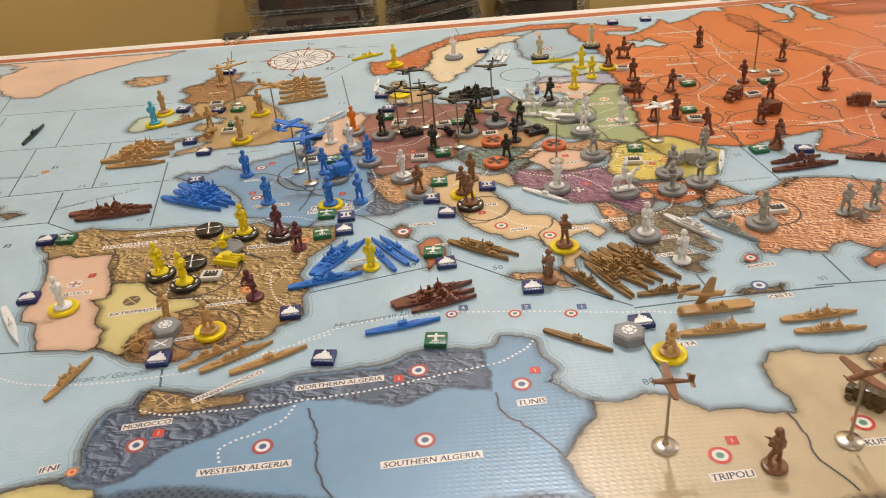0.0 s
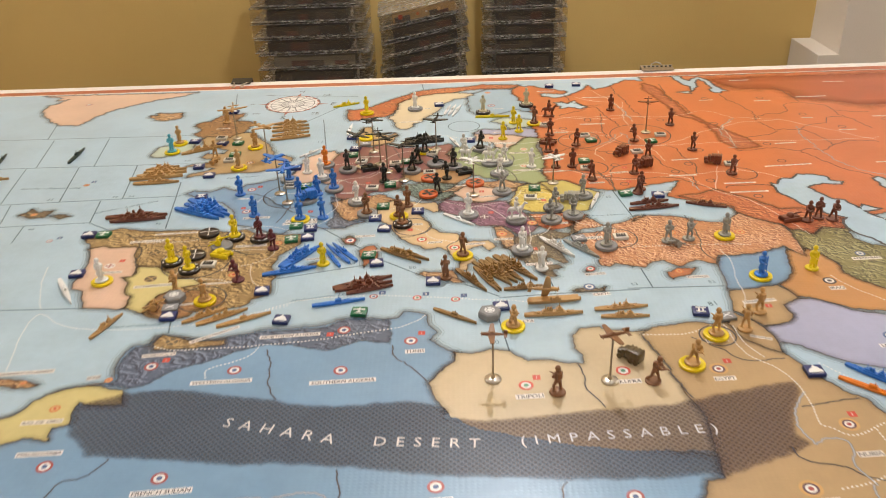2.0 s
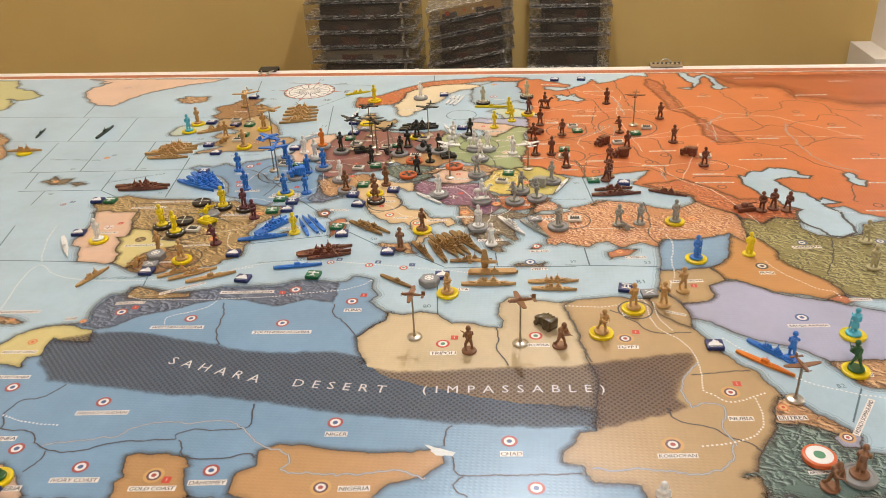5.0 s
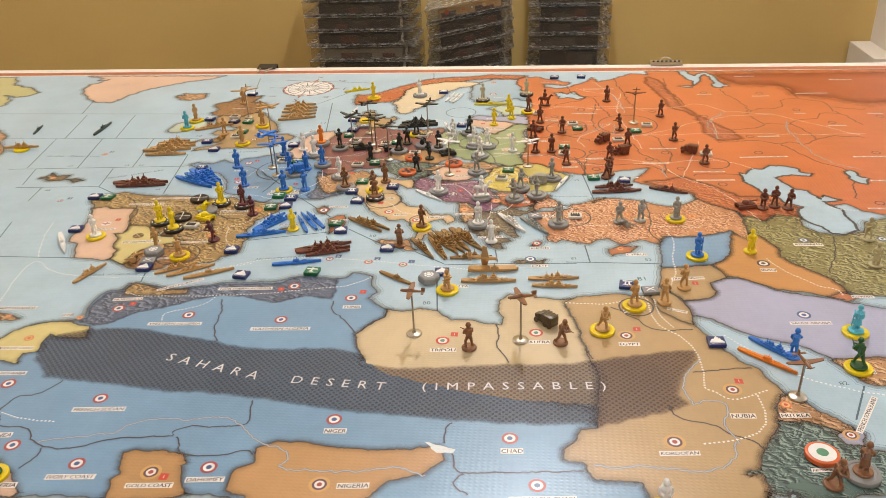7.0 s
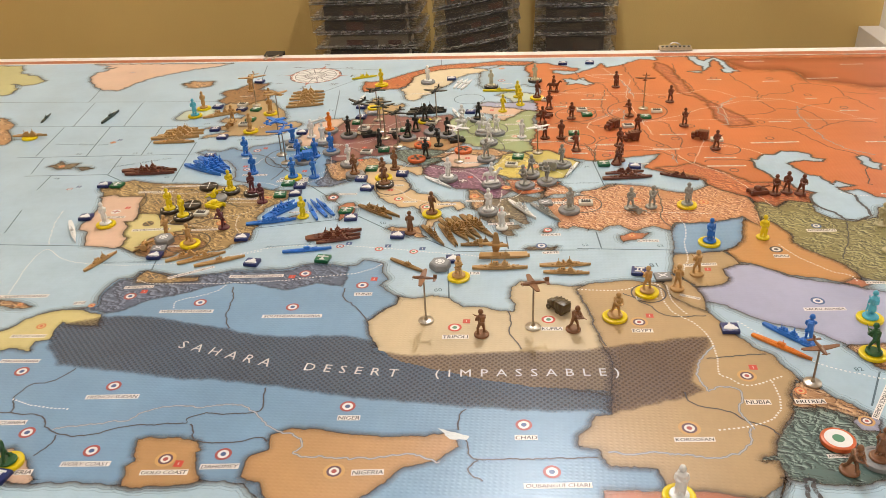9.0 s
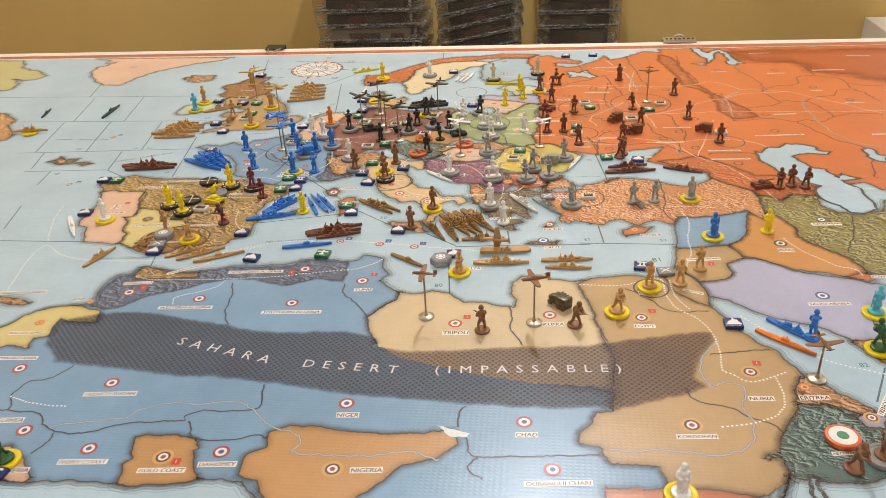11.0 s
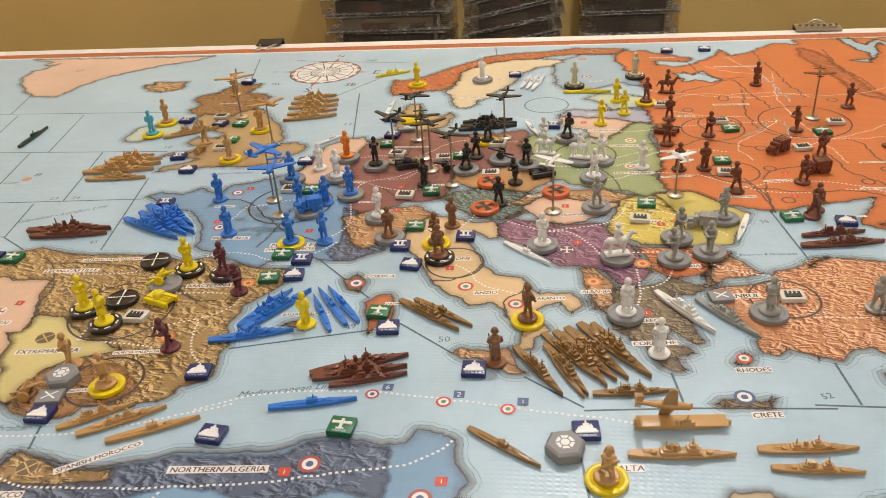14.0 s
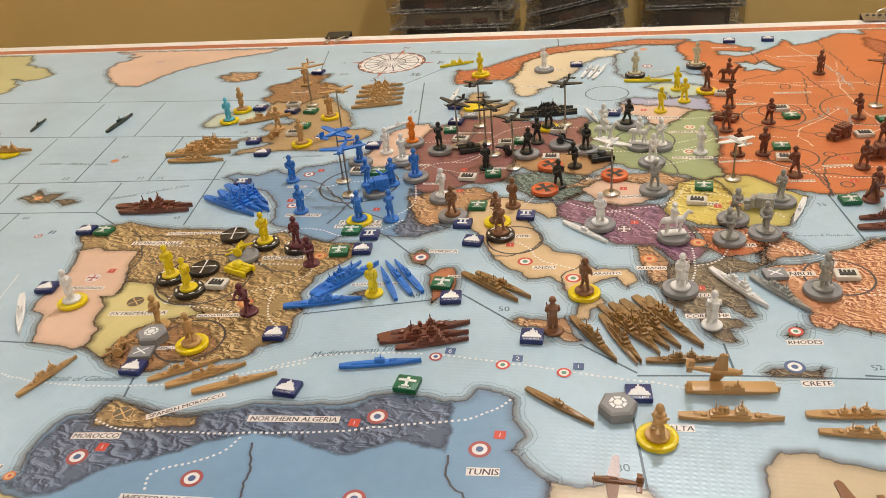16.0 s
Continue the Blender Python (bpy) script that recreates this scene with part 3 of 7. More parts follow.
def text_mesh(words, width, mat, z, gap=1.0, bold=0.0, lean=0.0):
    """Words as a flat mesh of the given width in mm, centred."""
    cu = bpy.data.curves.new("words", "FONT")
    cu.body, cu.align_x, cu.align_y, cu.space_character = words, "CENTER", "CENTER", gap
    cu.resolution_u = 2
    cu.shear = lean
    ob = bpy.data.objects.new("words", cu)
    scene.collection.objects.link(ob)
    bpy.context.view_layer.update()
    me = bpy.data.meshes.new_from_object(ob.evaluated_get(bpy.context.evaluated_depsgraph_get()))
    xs = [v.co.x for v in me.vertices]
    ys = [v.co.y for v in me.vertices]
    k = width * MM / (max(xs) - min(xs))
    mx, my = (max(xs) + min(xs)) / 2, (max(ys) + min(ys)) / 2
    for v in me.vertices:
        v.co = ((v.co.x - mx) * k, (v.co.y - my) * k, z)
    bpy.data.objects.remove(ob)
    bpy.data.curves.remove(cu)
    me.materials.clear()
    me.materials.append(MATS[mat])
    if bold:
        bm = bmesh.new()
        bm.from_mesh(me)
        again = bmesh.ops.duplicate(bm, geom=bm.verts[:] + bm.edges[:] + bm.faces[:])
        shift = Vector((bold * (max(ys) - min(ys)) * k, 0, 0.000002))
        for v in again["geom"]:
            if isinstance(v, bmesh.types.BMVert):
                v.co += shift
        bm.to_mesh(me)
        bm.free()
    return me, (max(ys) - min(ys)) * k / MM


TOP = 0.00023


def flat_rect(name, w, h, z, mat):
    me = bpy.data.meshes.new(name)
    a, b = w / 2 * MM, h / 2 * MM
    me.from_pydata([(-a, -b, z), (a, -b, z), (a, b, z), (-a, b, z)], [], [(0, 1, 2, 3)])
    me.materials.append(MATS[mat])
    return me


def name_plate(words, x, y, width, turn):
    at = pose(x * MM, y * MM, TOP, 0, 0, turn)
    if not words:
        plate = part("name_plate", flat_rect("bar", width, 2.7, 0.0, "paper_white"), board, at=at)
        for k in range(max(2, round(width / 9))):
            share = 0.92 / max(2, round(width / 9))
            part("lettering", flat_rect("bar", width * share * 0.8, 1.0, 0.00001, "ink_grey"), plate, at=pose((k * share + share / 2 - 0.46) * width * MM, 0, 0))
        return
    me, h = text_mesh(words, width * 0.94, "ink_dark", 0.00001, 1.0, 0.06, 0.1)
    plate = part("name_plate", flat_rect("plate", width, h + 1.3, 0.0, "paper_white"), board, at=at)
    part("lettering", me, plate)


def printed_words(words, colour, x, y, width, turn):
    me, h = text_mesh(words, width, "ink_white" if colour == "white" else "ink_line", 0.0, 1.9 if colour == "white" else 1.0, 0.0, 0.0 if colour == "white" or len(words) < 3 else 0.42)
    part("lettering", me, board, at=pose(x * MM, y * MM, TOP if colour == "white" else 0.000075, 0, 0, turn))


RINGS = {
    "fr": ("ink_crimson", "ink_white", "ink_blue"), "uk": ("ink_halo", "ink_plum", "ink_white", "ink_crimson"), "it": ("ink_red", "ink_white", "ink_green"),
    "rd": ("ink_orange", "ink_tan", "ink_red"), "gr": ("ink_blue", "ink_white", "ink_blue"), "bk": ("ink_tan", "ink_shade", "ink_shade"), "iq": ("ink_dark", "ink_white", "ink_dark"),
    "pt": ("ink_white", "ink_white", "ink_white"), "ol": ("ink_dark", "orange"), "pl": ("ink_white", "ink_orange", "ink_white"), "yg": ("ink_plum", "ink_plum", "ink_plum"),
}


def disc(bm, r, z, mi, n=32):
    f = bm.faces.new([bm.verts.new((r * math.cos(2 * math.pi * i / n) * MM, r * math.sin(2 * math.pi * i / n) * MM, z)) for i in range(n)])
    f.material_index = mi


def roundel(kind, x, y, r):
    at = pose(x * MM, y * MM, TOP + next_layer(0.0000002) * 0.1, 0, 0, 0)
    if "_square" in kind:
        sq = part("value_square", flat_rect("square", 2 * r, 2 * r, 0.0, "ink_red" if kind[0] == "r" else "ink_blue"), board, at=at)
        digit = kind.split("_square")[1]
        part("lettering", text_mesh(digit or "1", 2.0 if digit in ("2", "3", "6") else 0.36, "ink_white", 0.00001)[0], sq)
        return
    cols = RINGS[kind]
    bm = bmesh.new()
    sizes = {2: (1.0, 0.76), 3: (1.0, 0.68, 0.34), 4: (1.3, 0.9, 0.62, 0.32)}[len(cols)]
    for i, s in enumerate(sizes):
        disc(bm, r * s, i * 0.00002, i)
    if kind == "bk":
        disc(bm, r * 0.95, 0.00007, 1)
    me = bpy.data.meshes.new("roundel")
    bm.to_mesh(me)
    bm.free()
    for c in cols:
        me.materials.append(MATS[c])
    part("roundel", me, board, at=at)
    if kind in ("pt", "yg"):
        cross = "ink_crimson" if kind == "pt" else "ink_white"
        for a in (0, 90):
            part("cross_bar", flat_rect("bar", 1.5 * r, 1.2, 0.0001 + a * 1e-7, cross), board, at=at @ pose(0, 0, 0, 0, 0, a))
            for e in (-1, 1):
                part("cross_bar", flat_rect("bar", 0.7, 3.4, 0.00012, cross), board, at=at @ pose(0, 0, 0, 0, 0, a) @ pose(e * 0.7 * r * MM, 0, 0))
    if kind == "bk":
        for a in (45, 135):
            part("cross_bar", flat_rect("bar", 1.85 * r, 0.75, 0.0001, "ink_tan"), board, at=at @ pose(0, 0, 0, 0, 0, a))


# panels: three hinged boards, white edge, red ornamental strip
for x0, x1 in ((-837, -229), (-229, 379), (379, 987)):
    bm = bmesh.new()
    box_mm(bm, (x0 + 0.15, -450, -6), (x1 - 0.15, 710, 0), 0.5)
    part("panel", mesh_of("panel", bm, "paper_white", smooth=False), board)
part("sea_print", flat_rect("sea_print", 1824, 1123, 0.0, "sea"), board, at=pose(0.075, 0.1115, 0.00002))
strip = part("trim_strip", flat_rect("trim_strip", 1824, 15, 0.0, "trim_red"), board, "red ornamental border strip with a pale key pattern", at=pose(0.075, 0.6845, 0.00003))
verts, faces = [], []
for i in range(202):
    x = -900 + i * 9
    for dx, dy, w, h in ((0, 2.4, 6.4, 0.9), (0, -2.4, 6.4, 0.9), (-2.6, 0, 0.9, 4), (1.5, 0.6, 0.9, 2.6), (0, 6.2, 9, 0.6), (0, -6.2, 9, 0.6)):
        k = len(verts)
        for s, t in ((-1, -1), (1, -1), (1, 1), (-1, 1)):
            verts.append(((x + dx + s * w / 2) * MM, (dy + t * h / 2) * MM, 0.00003))
        faces.append((k, k + 1, k + 2, k + 3))
me = bpy.data.meshes.new("key_pattern")
me.from_pydata(verts, [], faces)
me.materials.append(MATS["ink_orange"])
tagged(part("key_pattern", me, strip), kind="stuff")


def compass_rose(x, y, r):
    root = part("compass_rose", None, board, at=pose(x * MM, y * MM, 0.00006, 0, 0, -4))
    bm = bmesh.new()
    for i, (s, mi) in enumerate(((1.0, 2), (0.965, 0), (0.90, 1), (0.80, 2), (0.775, 1), (0.42, 2), (0.39, 1))):
        disc(bm, r * s, i * 0.00001, mi, 48)
    me = bpy.data.meshes.new("dial")
    bm.to_mesh(me)
    bm.free()
    for c in ("trim_red", "ink_white", "ink_dark"):
        me.materials.append(MATS[c])
    part("dial", me, root)
    for name, mat, count, base, far, half, z in (("star_point", "ink_dark", 16, 0.42, 1.16, 0.06, 0.00008), ("star_point", "trim_red", 4, 0.95, 1.32, 0.07, 0.00009), ("rosette_ray", "ink_dark", 26, 0.08, 0.37, 0.085, 0.00008)):
        for k in range(count):
            bm = bmesh.new()
            a = 2 * math.pi * k / count
            reach = far * (1.0 if count != 16 or k % 2 == 0 else 0.93)
            ps = [(r * reach, a), (r * base, a + half), (r * base, a - half)]
            if name == "rosette_ray":
                ps = [(r * base, a), (r * far, a + half), (r * far, a - half * 0.2)]
            bm.faces.new([bm.verts.new((q * math.cos(b) * MM, q * math.sin(b) * MM, z)) for q, b in ps])
            part(name, mesh_of(name, bm, mat, smooth=False), root)
    bm = bmesh.new()
    for k in range(16):
        a = 2 * math.pi * (k + 0.5) / 16
        ps = [(0.91, a - 0.06), (0.96, a - 0.06), (0.96, a + 0.06), (0.91, a + 0.06)]
        bm.faces.new([bm.verts.new((r * q * math.cos(b) * MM, r * q * math.sin(b) * MM, 0.00008)) for q, b in ps])
    part("rim_marks", mesh_of("rim_marks", bm, "ink_white", smooth=False), root)
    for letters, a in (("N", 90), ("W", 180), ("S", 270), ("E", 0), ("NW", 135), ("NE", 45), ("SW", 225), ("SE", 315)):
        me, h = text_mesh(letters, 6.5 if len(letters) == 1 else 11.0, "ink_dark", 0.00005)
        part("lettering", me, root, at=pose(1.5 * r * math.cos(radians(a)) * MM, 1.5 * r * math.sin(radians(a)) * MM, 0))


compass_rose(-135, 599, 37)


def binder_clip(x, width, worn):
    """A spring clip over the far edge of the board, with two wire handles."""
    root = tagged(new("binder_clip"), "worn silver and black spring clip gripping the board edge" if worn else "black binder clip with chrome wire handles on the board edge", "binder clip")
    root.matrix_world = pose(x * MM, 0.712, 0.0)
    prof = [(-13, 1.2), (-13, 2.2), (3, 4.8), (5, 4.8), (5, -13.0), (3, -13.0), (-13, -8.2), (-13, -7.2), (2.5, -10.5), (2.5, 2.6)]
    bm = bmesh.new()
    a = [bm.verts.new((-width / 2 * MM, p[0] * MM, p[1] * MM)) for p in prof]
    b = [bm.verts.new((width / 2 * MM, p[0] * MM, p[1] * MM)) for p in prof]
    for i in range(len(prof)):
        j = (i + 1) % len(prof)
        bm.faces.new((a[i], a[j], b[j], b[i]))
    bm.faces.new(a[::-1])
    bm.faces.new(b)
    part("spring_body", mesh_of("spring_body", bm, "rod_metal" if worn else "clip_black", smooth=False), root)
    for s in (-1, 1):
        cu = bmesh.new()
        pts = [(s * width * 0.34, -12, 2.6), (s * width * 0.20, -22, 3.4), (s * width * 0.13, -30, 2.4), (s * width * 0.20, -34, 1.9), (s * width * 0.30, -31, 2.2), (s * width * 0.24, -26, 2.8)] if not worn else \
            [(s * width * 0.18, 2, 4.5), (s * width * 0.13, 4, 7), (s * width * 0.04, 5, 8.5), (0, 5, 8.7)]
        for p, q in zip(pts, pts[1:]):
            tube(cu, p, q, 0.9, 0.9, 8)
        part("wire_handle", mesh_of("wire_handle", cu, "steel"), root)
    if worn:
        for i in range(7):
            bm = bmesh.new()
            lathe(bm, [(1.9, 0), (1.9, 0.5), (1.2, 0.9)], 10)
            part("rivet", mesh_of("rivet", bm, "clip_black"), root, at=pose((i - 3) * width / 7.5 * MM, -0.0045, 0.0052, 16, 0, 0))


binder_clip(-229, 29, False)
binder_clip(379, 46, True)

# ---- printed map ----
territory("greenland", "peach", [(-505, 671), (-476, 658), (-479, 646), (-463, 652), (-471, 631), (-482, 626), (-478, 606), (-466, 579), (-448, 558), (-428, 540), (-405, 535), (-398, 544), (-395, 564), (-388, 577), (-377, 598), (-355, 617), (-329, 639), (-299, 652), (-283, 666)])
territory("labrador", "olive_flat", [(-699, 669), (-628, 666), (-610, 644), (-608, 630), (-583, 615), (-566, 609), (-541, 589), (-544, 573), (-554, 568), (-564, 563), (-584, 574), (-563, 548), (-556, 522), (-597, 517)])
territory("newfoundland", "tan_relief", [(-535, 424), (-503, 424), (-475, 401), (-470, 380), (-444, 345), (-444, 331), (-473, 331)])
territory("iceland", "tan_relief", [(-319, 563), (-317, 570), (-308, 565), (-312, 578), (-294, 572), (-280, 577), (-271, 562), (-278, 552), (-292, 545), (-306, 550)])
territory("ireland", "pale_green", [(-272, 420), (-271, 430), (-269, 439), (-268, 448), (-253, 452), (-245, 464), (-226, 452), (-228, 438), (-229, 429), (-239, 422), (-255, 416), (-265, 415)])
territory("scotland", "brown_relief", [(-239, 492), (-232, 505), (-247, 523), (-240, 534), (-228, 536), (-224, 553), (-218, 565), (-193, 564), (-193, 552), (-200, 537), (-183, 534), (-172, 524), (-174, 505), (-178, 490), (-167, 484), (-192, 470), (-217, 476), (-224, 474)])
territory("england", "tan", [(-222, 469), (-219, 480), (-193, 474), (-180, 489), (-168, 489), (-154, 469), (-138, 447), (-125, 417), (-128, 407), (-111, 408), (-101, 402), (-100, 392), (-110, 380), (-116, 369), (-131, 363), (-162, 361), (-194, 358), (-209, 352), (-207, 362), (-189, 369), (-184, 375), (-201, 383), (-218, 385), (-212, 391), (-195, 393), (-188, 401), (-204, 406), (-209, 410), (-204, 423), (-184, 419), (-182, 432), (-193, 439), (-205, 444), (-219, 456)])
territory("france", "blue_flat", [(-196, 308), (-190, 315), (-169, 312), (-160, 323), (-143, 311), (-137, 327), (-122, 332), (-108, 340), (-97, 348), (-88, 366), (-72, 346), (-56, 335), (-37, 314), (-26, 295), (-21, 274), (-25, 257), (-19, 241), (-4, 232), (-15, 226), (-21, 220), (-35, 218), (-43, 220), (-54, 227), (-66, 225), (-74, 217), (-81, 207), (-96, 217), (-114, 227), (-130, 234), (-130, 243), (-135, 260), (-147, 278), (-154, 285), (-166, 287), (-180, 297)])
territory("french_alps", "navy_relief", [(-47, 294), (-31, 285), (-24, 263), (-23, 246), (-17, 236), (-5, 232), (-15, 226), (-21, 220), (-35, 218), (-43, 229), (-36, 242), (-40, 267)])
territory("low_countries", "peach", [(-94, 340), (-90, 371), (-82, 403), (-67, 416), (-55, 418), (-44, 398), (-49, 374), (-46, 340), (-51, 324), (-65, 332), (-79, 326)])
territory("spain", "ochre_relief", [(-252, 197), (-261, 207), (-263, 218), (-245, 227), (-236, 231), (-220, 226), (-203, 223), (-185, 223), (-167, 223), (-152, 225), (-140, 220), (-125, 216), (-117, 222), (-103, 212), (-92, 212), (-75, 208), (-59, 210), (-58, 190), (-62, 183), (-70, 175), (-75, 168), (-74, 162), (-77, 151), (-75, 144), (-71, 139), (-69, 130), (-72, 123), (-69, 112), (-69, 104), (-75, 99), (-83, 96), (-84, 90), (-88, 85), (-94, 84), (-101, 82), (-115, 82), (-125, 80), (-127, 73), (-131, 71), (-147, 69)] + [(-156, 73), (-164, 79), (-173, 86), (-182, 88), (-203, 99)])
territory("extremadura", "straw", [(-194, 154), (-176, 154), (-166, 144), (-154, 135), (-140, 132), (-128, 124), (-137, 120), (-153, 115), (-161, 105), (-166, 91), (-165, 80), (-181, 88), (-182, 96), (-184, 105), (-191, 112), (-193, 126), (-201, 138), (-192, 142)])
territory("andalucia", "brown_relief", [(-166, 86), (-166, 98), (-160, 108), (-149, 115), (-133, 116), (-118, 113), (-106, 102), (-101, 92), (-105, 85), (-115, 82), (-125, 80), (-127, 73), (-130, 70), (-146, 69), (-155, 73), (-164, 80)])
territory("portugal", "peach", [(-251, 191), (-240, 195), (-232, 191), (-208, 192), (-203, 174), (-199, 161), (-194, 150), (-194, 139), (-201, 137), (-193, 128), (-191, 112), (-184, 105), (-182, 92), (-182, 88), (-189, 85), (-199, 88), (-217, 90), (-219, 98), (-224, 107), (-227, 116), (-237, 120), (-240, 128), (-240, 136), (-239, 150), (-241, 164), (-244, 176)])
territory("french_africa", "blue_flat", [(-252, -97), (-246, -73), (-230, -53), (-206, -42), (-189, -18), (-164, -10), (-155, -4), (-160, 7), (-160, 22), (-157, 34), (-145, 37), (-143, 47), (-126, 44), (-99, 40), (-82, 45), (-60, 53), (-30, 54), (-17, 57), (-5, 64), (7, 66), (26, 61), (36, 65), (41, 72), (52, 70), (59, 67), (58, 57), (67, 43), (62, 33), (69, 24), (79, 17), (80, 8), (70, -3), (62, -18), (74, -43), (76, -51), (151, -74), (232, -93), (231, -109), (221, -113), (218, -122)] + [(211, -130), (210, -139), (221, -141), (222, -146), (228, -155), (253, -155), (256, -166), (251, -185), (94, -197), (45, -200), (23, -182), (12, -180), (-2, -182), (-46, -188), (-65, -187), (-83, -188), (-100, -190), (-111, -190), (-132, -189), (-165, -199)])
territory("barbary_coast", "navy_relief", [(-164, -11), (-154, -5), (-160, 7), (-159, 21), (-156, 33), (-144, 36), (-143, 46), (-125, 43), (-99, 39), (-82, 45), (-60, 52), (-29, 53), (-16, 56), (-5, 64), (8, 65), (26, 61), (32, 63), (34, 42), (34, 33), (34, 28), (12, 33), (-6, 23), (-16, 22), (-39, 29), (-58, 30), (-74, 25), (-86, 17), (-99, 9), (-114, 4), (-126, -7), (-132, -16), (-144, -17)])
territory("spanish_morocco", "ochre_relief", [(-142, 36), (-139, 49), (-125, 43), (-112, 38), (-99, 39), (-90, 40), (-89, 35), (-108, 30), (-139, 29)])
territory("rio_de_oro", "straw", [(-246, -73), (-230, -53), (-207, -41), (-202, -28), (-196, -21), (-189, -18), (-180, -13), (-163, -12), (-154, -17), (-146, -18), (-140, -33), (-160, -33), (-171, -30), (-170, -40), (-168, -51), (-178, -55), (-175, -66), (-192, -64), (-214, -75), (-238, -84)])
territory("libya", "sand", [(62, -18), (68, -8), (80, 8), (80, 17), (93, 15), (104, 20), (119, 17), (130, 5), (145, 6), (157, 2), (167, 0), (169, 9), (164, 19), (165, 34), (171, 43), (185, 45), (195, 40), (210, 38), (224, 38), (235, 28), (235, 10), (235, -37), (234, -88), (205, -87), (181, -86), (153, -81), (127, -74), (97, -66), (85, -59), (75, -49), (67, -35)])
territory("sudan", "tan", [(215, 33), (224, 43), (237, 44), (257, 48), (267, 45), (280, 47), (285, 34), (306, 8), (313, -6), (322, -23), (329, -35), (340, -44), (344, -56), (349, -66), (352, -73), (357, -78), (348, -70), (341, -86), (341, -98), (323, -128), (321, -142), (321, -157), (312, -176), (322, -158), (306, -172), (292, -179), (258, -178), (256, -166), (253, -155), (228, -155), (222, -146), (221, -141), (210, -139), (211, -130), (218, -122), (221, -113), (231, -109), (232, -93), (235, -57), (227, -27)] + [(223, 1)])
territory("nigeria", "tan_warm", [(20, -177), (19, -161), (29, -153), (27, -141), (39, -134), (68, -136), (99, -139), (122, -135), (137, -133), (141, -144), (128, -156), (110, -164), (102, -175), (92, -187), (82, -197), (45, -200), (32, -181)])
territory("gold_coast", "tan_warm", [(-53, -150), (-48, -148), (-30, -148), (-17, -149), (-11, -156), (-14, -159), (-3, -182), (-14, -185), (-32, -188), (-46, -188), (-48, -182), (-51, -174), (-48, -169), (-52, -158)])
territory("liberia", "peach", [(-143, -164), (-128, -163), (-119, -169), (-113, -173), (-104, -183), (-99, -187), (-103, -191), (-112, -190), (-121, -186), (-130, -184)])
territory("congo", "rust", [(222, -173), (247, -172), (259, -170), (272, -170), (284, -171), (296, -173), (307, -178), (303, -194), (220, -200)])
territory("lake_chad", "lake_pale", [(127, -129), (136, -132), (147, -134), (145, -138), (135, -138)])
territory("sahara", "dots", [(-144, -20), (-121, -17), (-95, -19), (-69, -25), (-41, -30), (-19, -36), (3, -38), (19, -37), (29, -35), (49, -35), (64, -38), (74, -43), (76, -51), (89, -55), (107, -55), (128, -53), (149, -50), (174, -47), (195, -46), (221, -43), (233, -39), (252, -34), (275, -28), (299, -24), (304, -25), (301, -40), (295, -50), (288, -61), (287, -67), (285, -75), (292, -85), (277, -93), (258, -101), (234, -109), (206, -110), (172, -111), (154, -110), (136, -109), (106, -108), (68, -105)] + [(29, -99), (9, -96), (-31, -92), (-51, -93), (-83, -89), (-116, -85), (-142, -83), (-148, -82), (-150, -76), (-167, -62), (-167, -56), (-172, -33), (-170, -30)])
territory("abyssinia", "green_relief", [(340, -99), (345, -96), (353, -96), (362, -93), (370, -99), (375, -103), (379, -107), (382, -115), (385, -119), (410, -121), (397, -155), (373, -155), (353, -161), (335, -161), (323, -159), (321, -150), (320, -144), (311, -144), (312, -142), (320, -140), (320, -137), (326, -122), (335, -112)])
territory("ethiopian_lake", "sea", [(331, -158), (335, -158), (333, -163), (335, -170), (336, -176), (330, -176), (329, -168)])
territory("eritrea", "tan_relief", [(344, -78), (348, -73), (354, -70), (361, -79), (369, -88), (374, -93), (381, -100), (382, -107), (375, -105), (366, -100), (356, -96), (344, -98), (340, -95)])
territory("somaliland", "lavender", [(370, -107), (381, -103), (386, -106), (382, -115), (374, -116)])
territory("yemen", "tan_relief", [(391, -32), (399, -25), (412, -24), (429, -24), (450, -24), (437, -57), (409, -59), (402, -54), (397, -44)])
territory("saudi_arabia", "lavender", [(304, 39), (322, 44), (331, 55), (328, 68), (340, 75), (352, 77), (361, 73), (377, 59), (392, 53), (415, 48), (433, 41), (450, 34), (469, 27), (447, -32), (428, -26), (392, -30), (380, -20), (369, -13), (343, -4), (331, 6), (321, 15), (308, 20)])
territory("iraq", "orange_tan", [(361, 154), (375, 157), (386, 152), (392, 136), (396, 124), (393, 114), (406, 97), (423, 80), (427, 69), (428, 57), (416, 50), (401, 56), (378, 61), (361, 73), (352, 79), (343, 79), (337, 97), (354, 117)])
territory("kuwait", "rust", [(415, 51), (424, 58), (434, 50), (425, 46)])
territory("syria", "blue_flat", [(298, 133), (306, 147), (335, 150), (363, 162), (353, 115), (335, 97), (316, 90), (303, 89), (295, 91), (297, 110)])
territory("palestine", "tan", [(294, 89), (308, 92), (335, 97), (342, 84), (343, 77), (328, 68), (331, 55), (324, 44), (305, 41), (296, 53), (289, 62), (292, 77)])
territory("sinai", "tan", [(288, 59), (296, 51), (304, 39), (308, 20), (306, 8), (297, 13), (284, 26), (280, 44)])
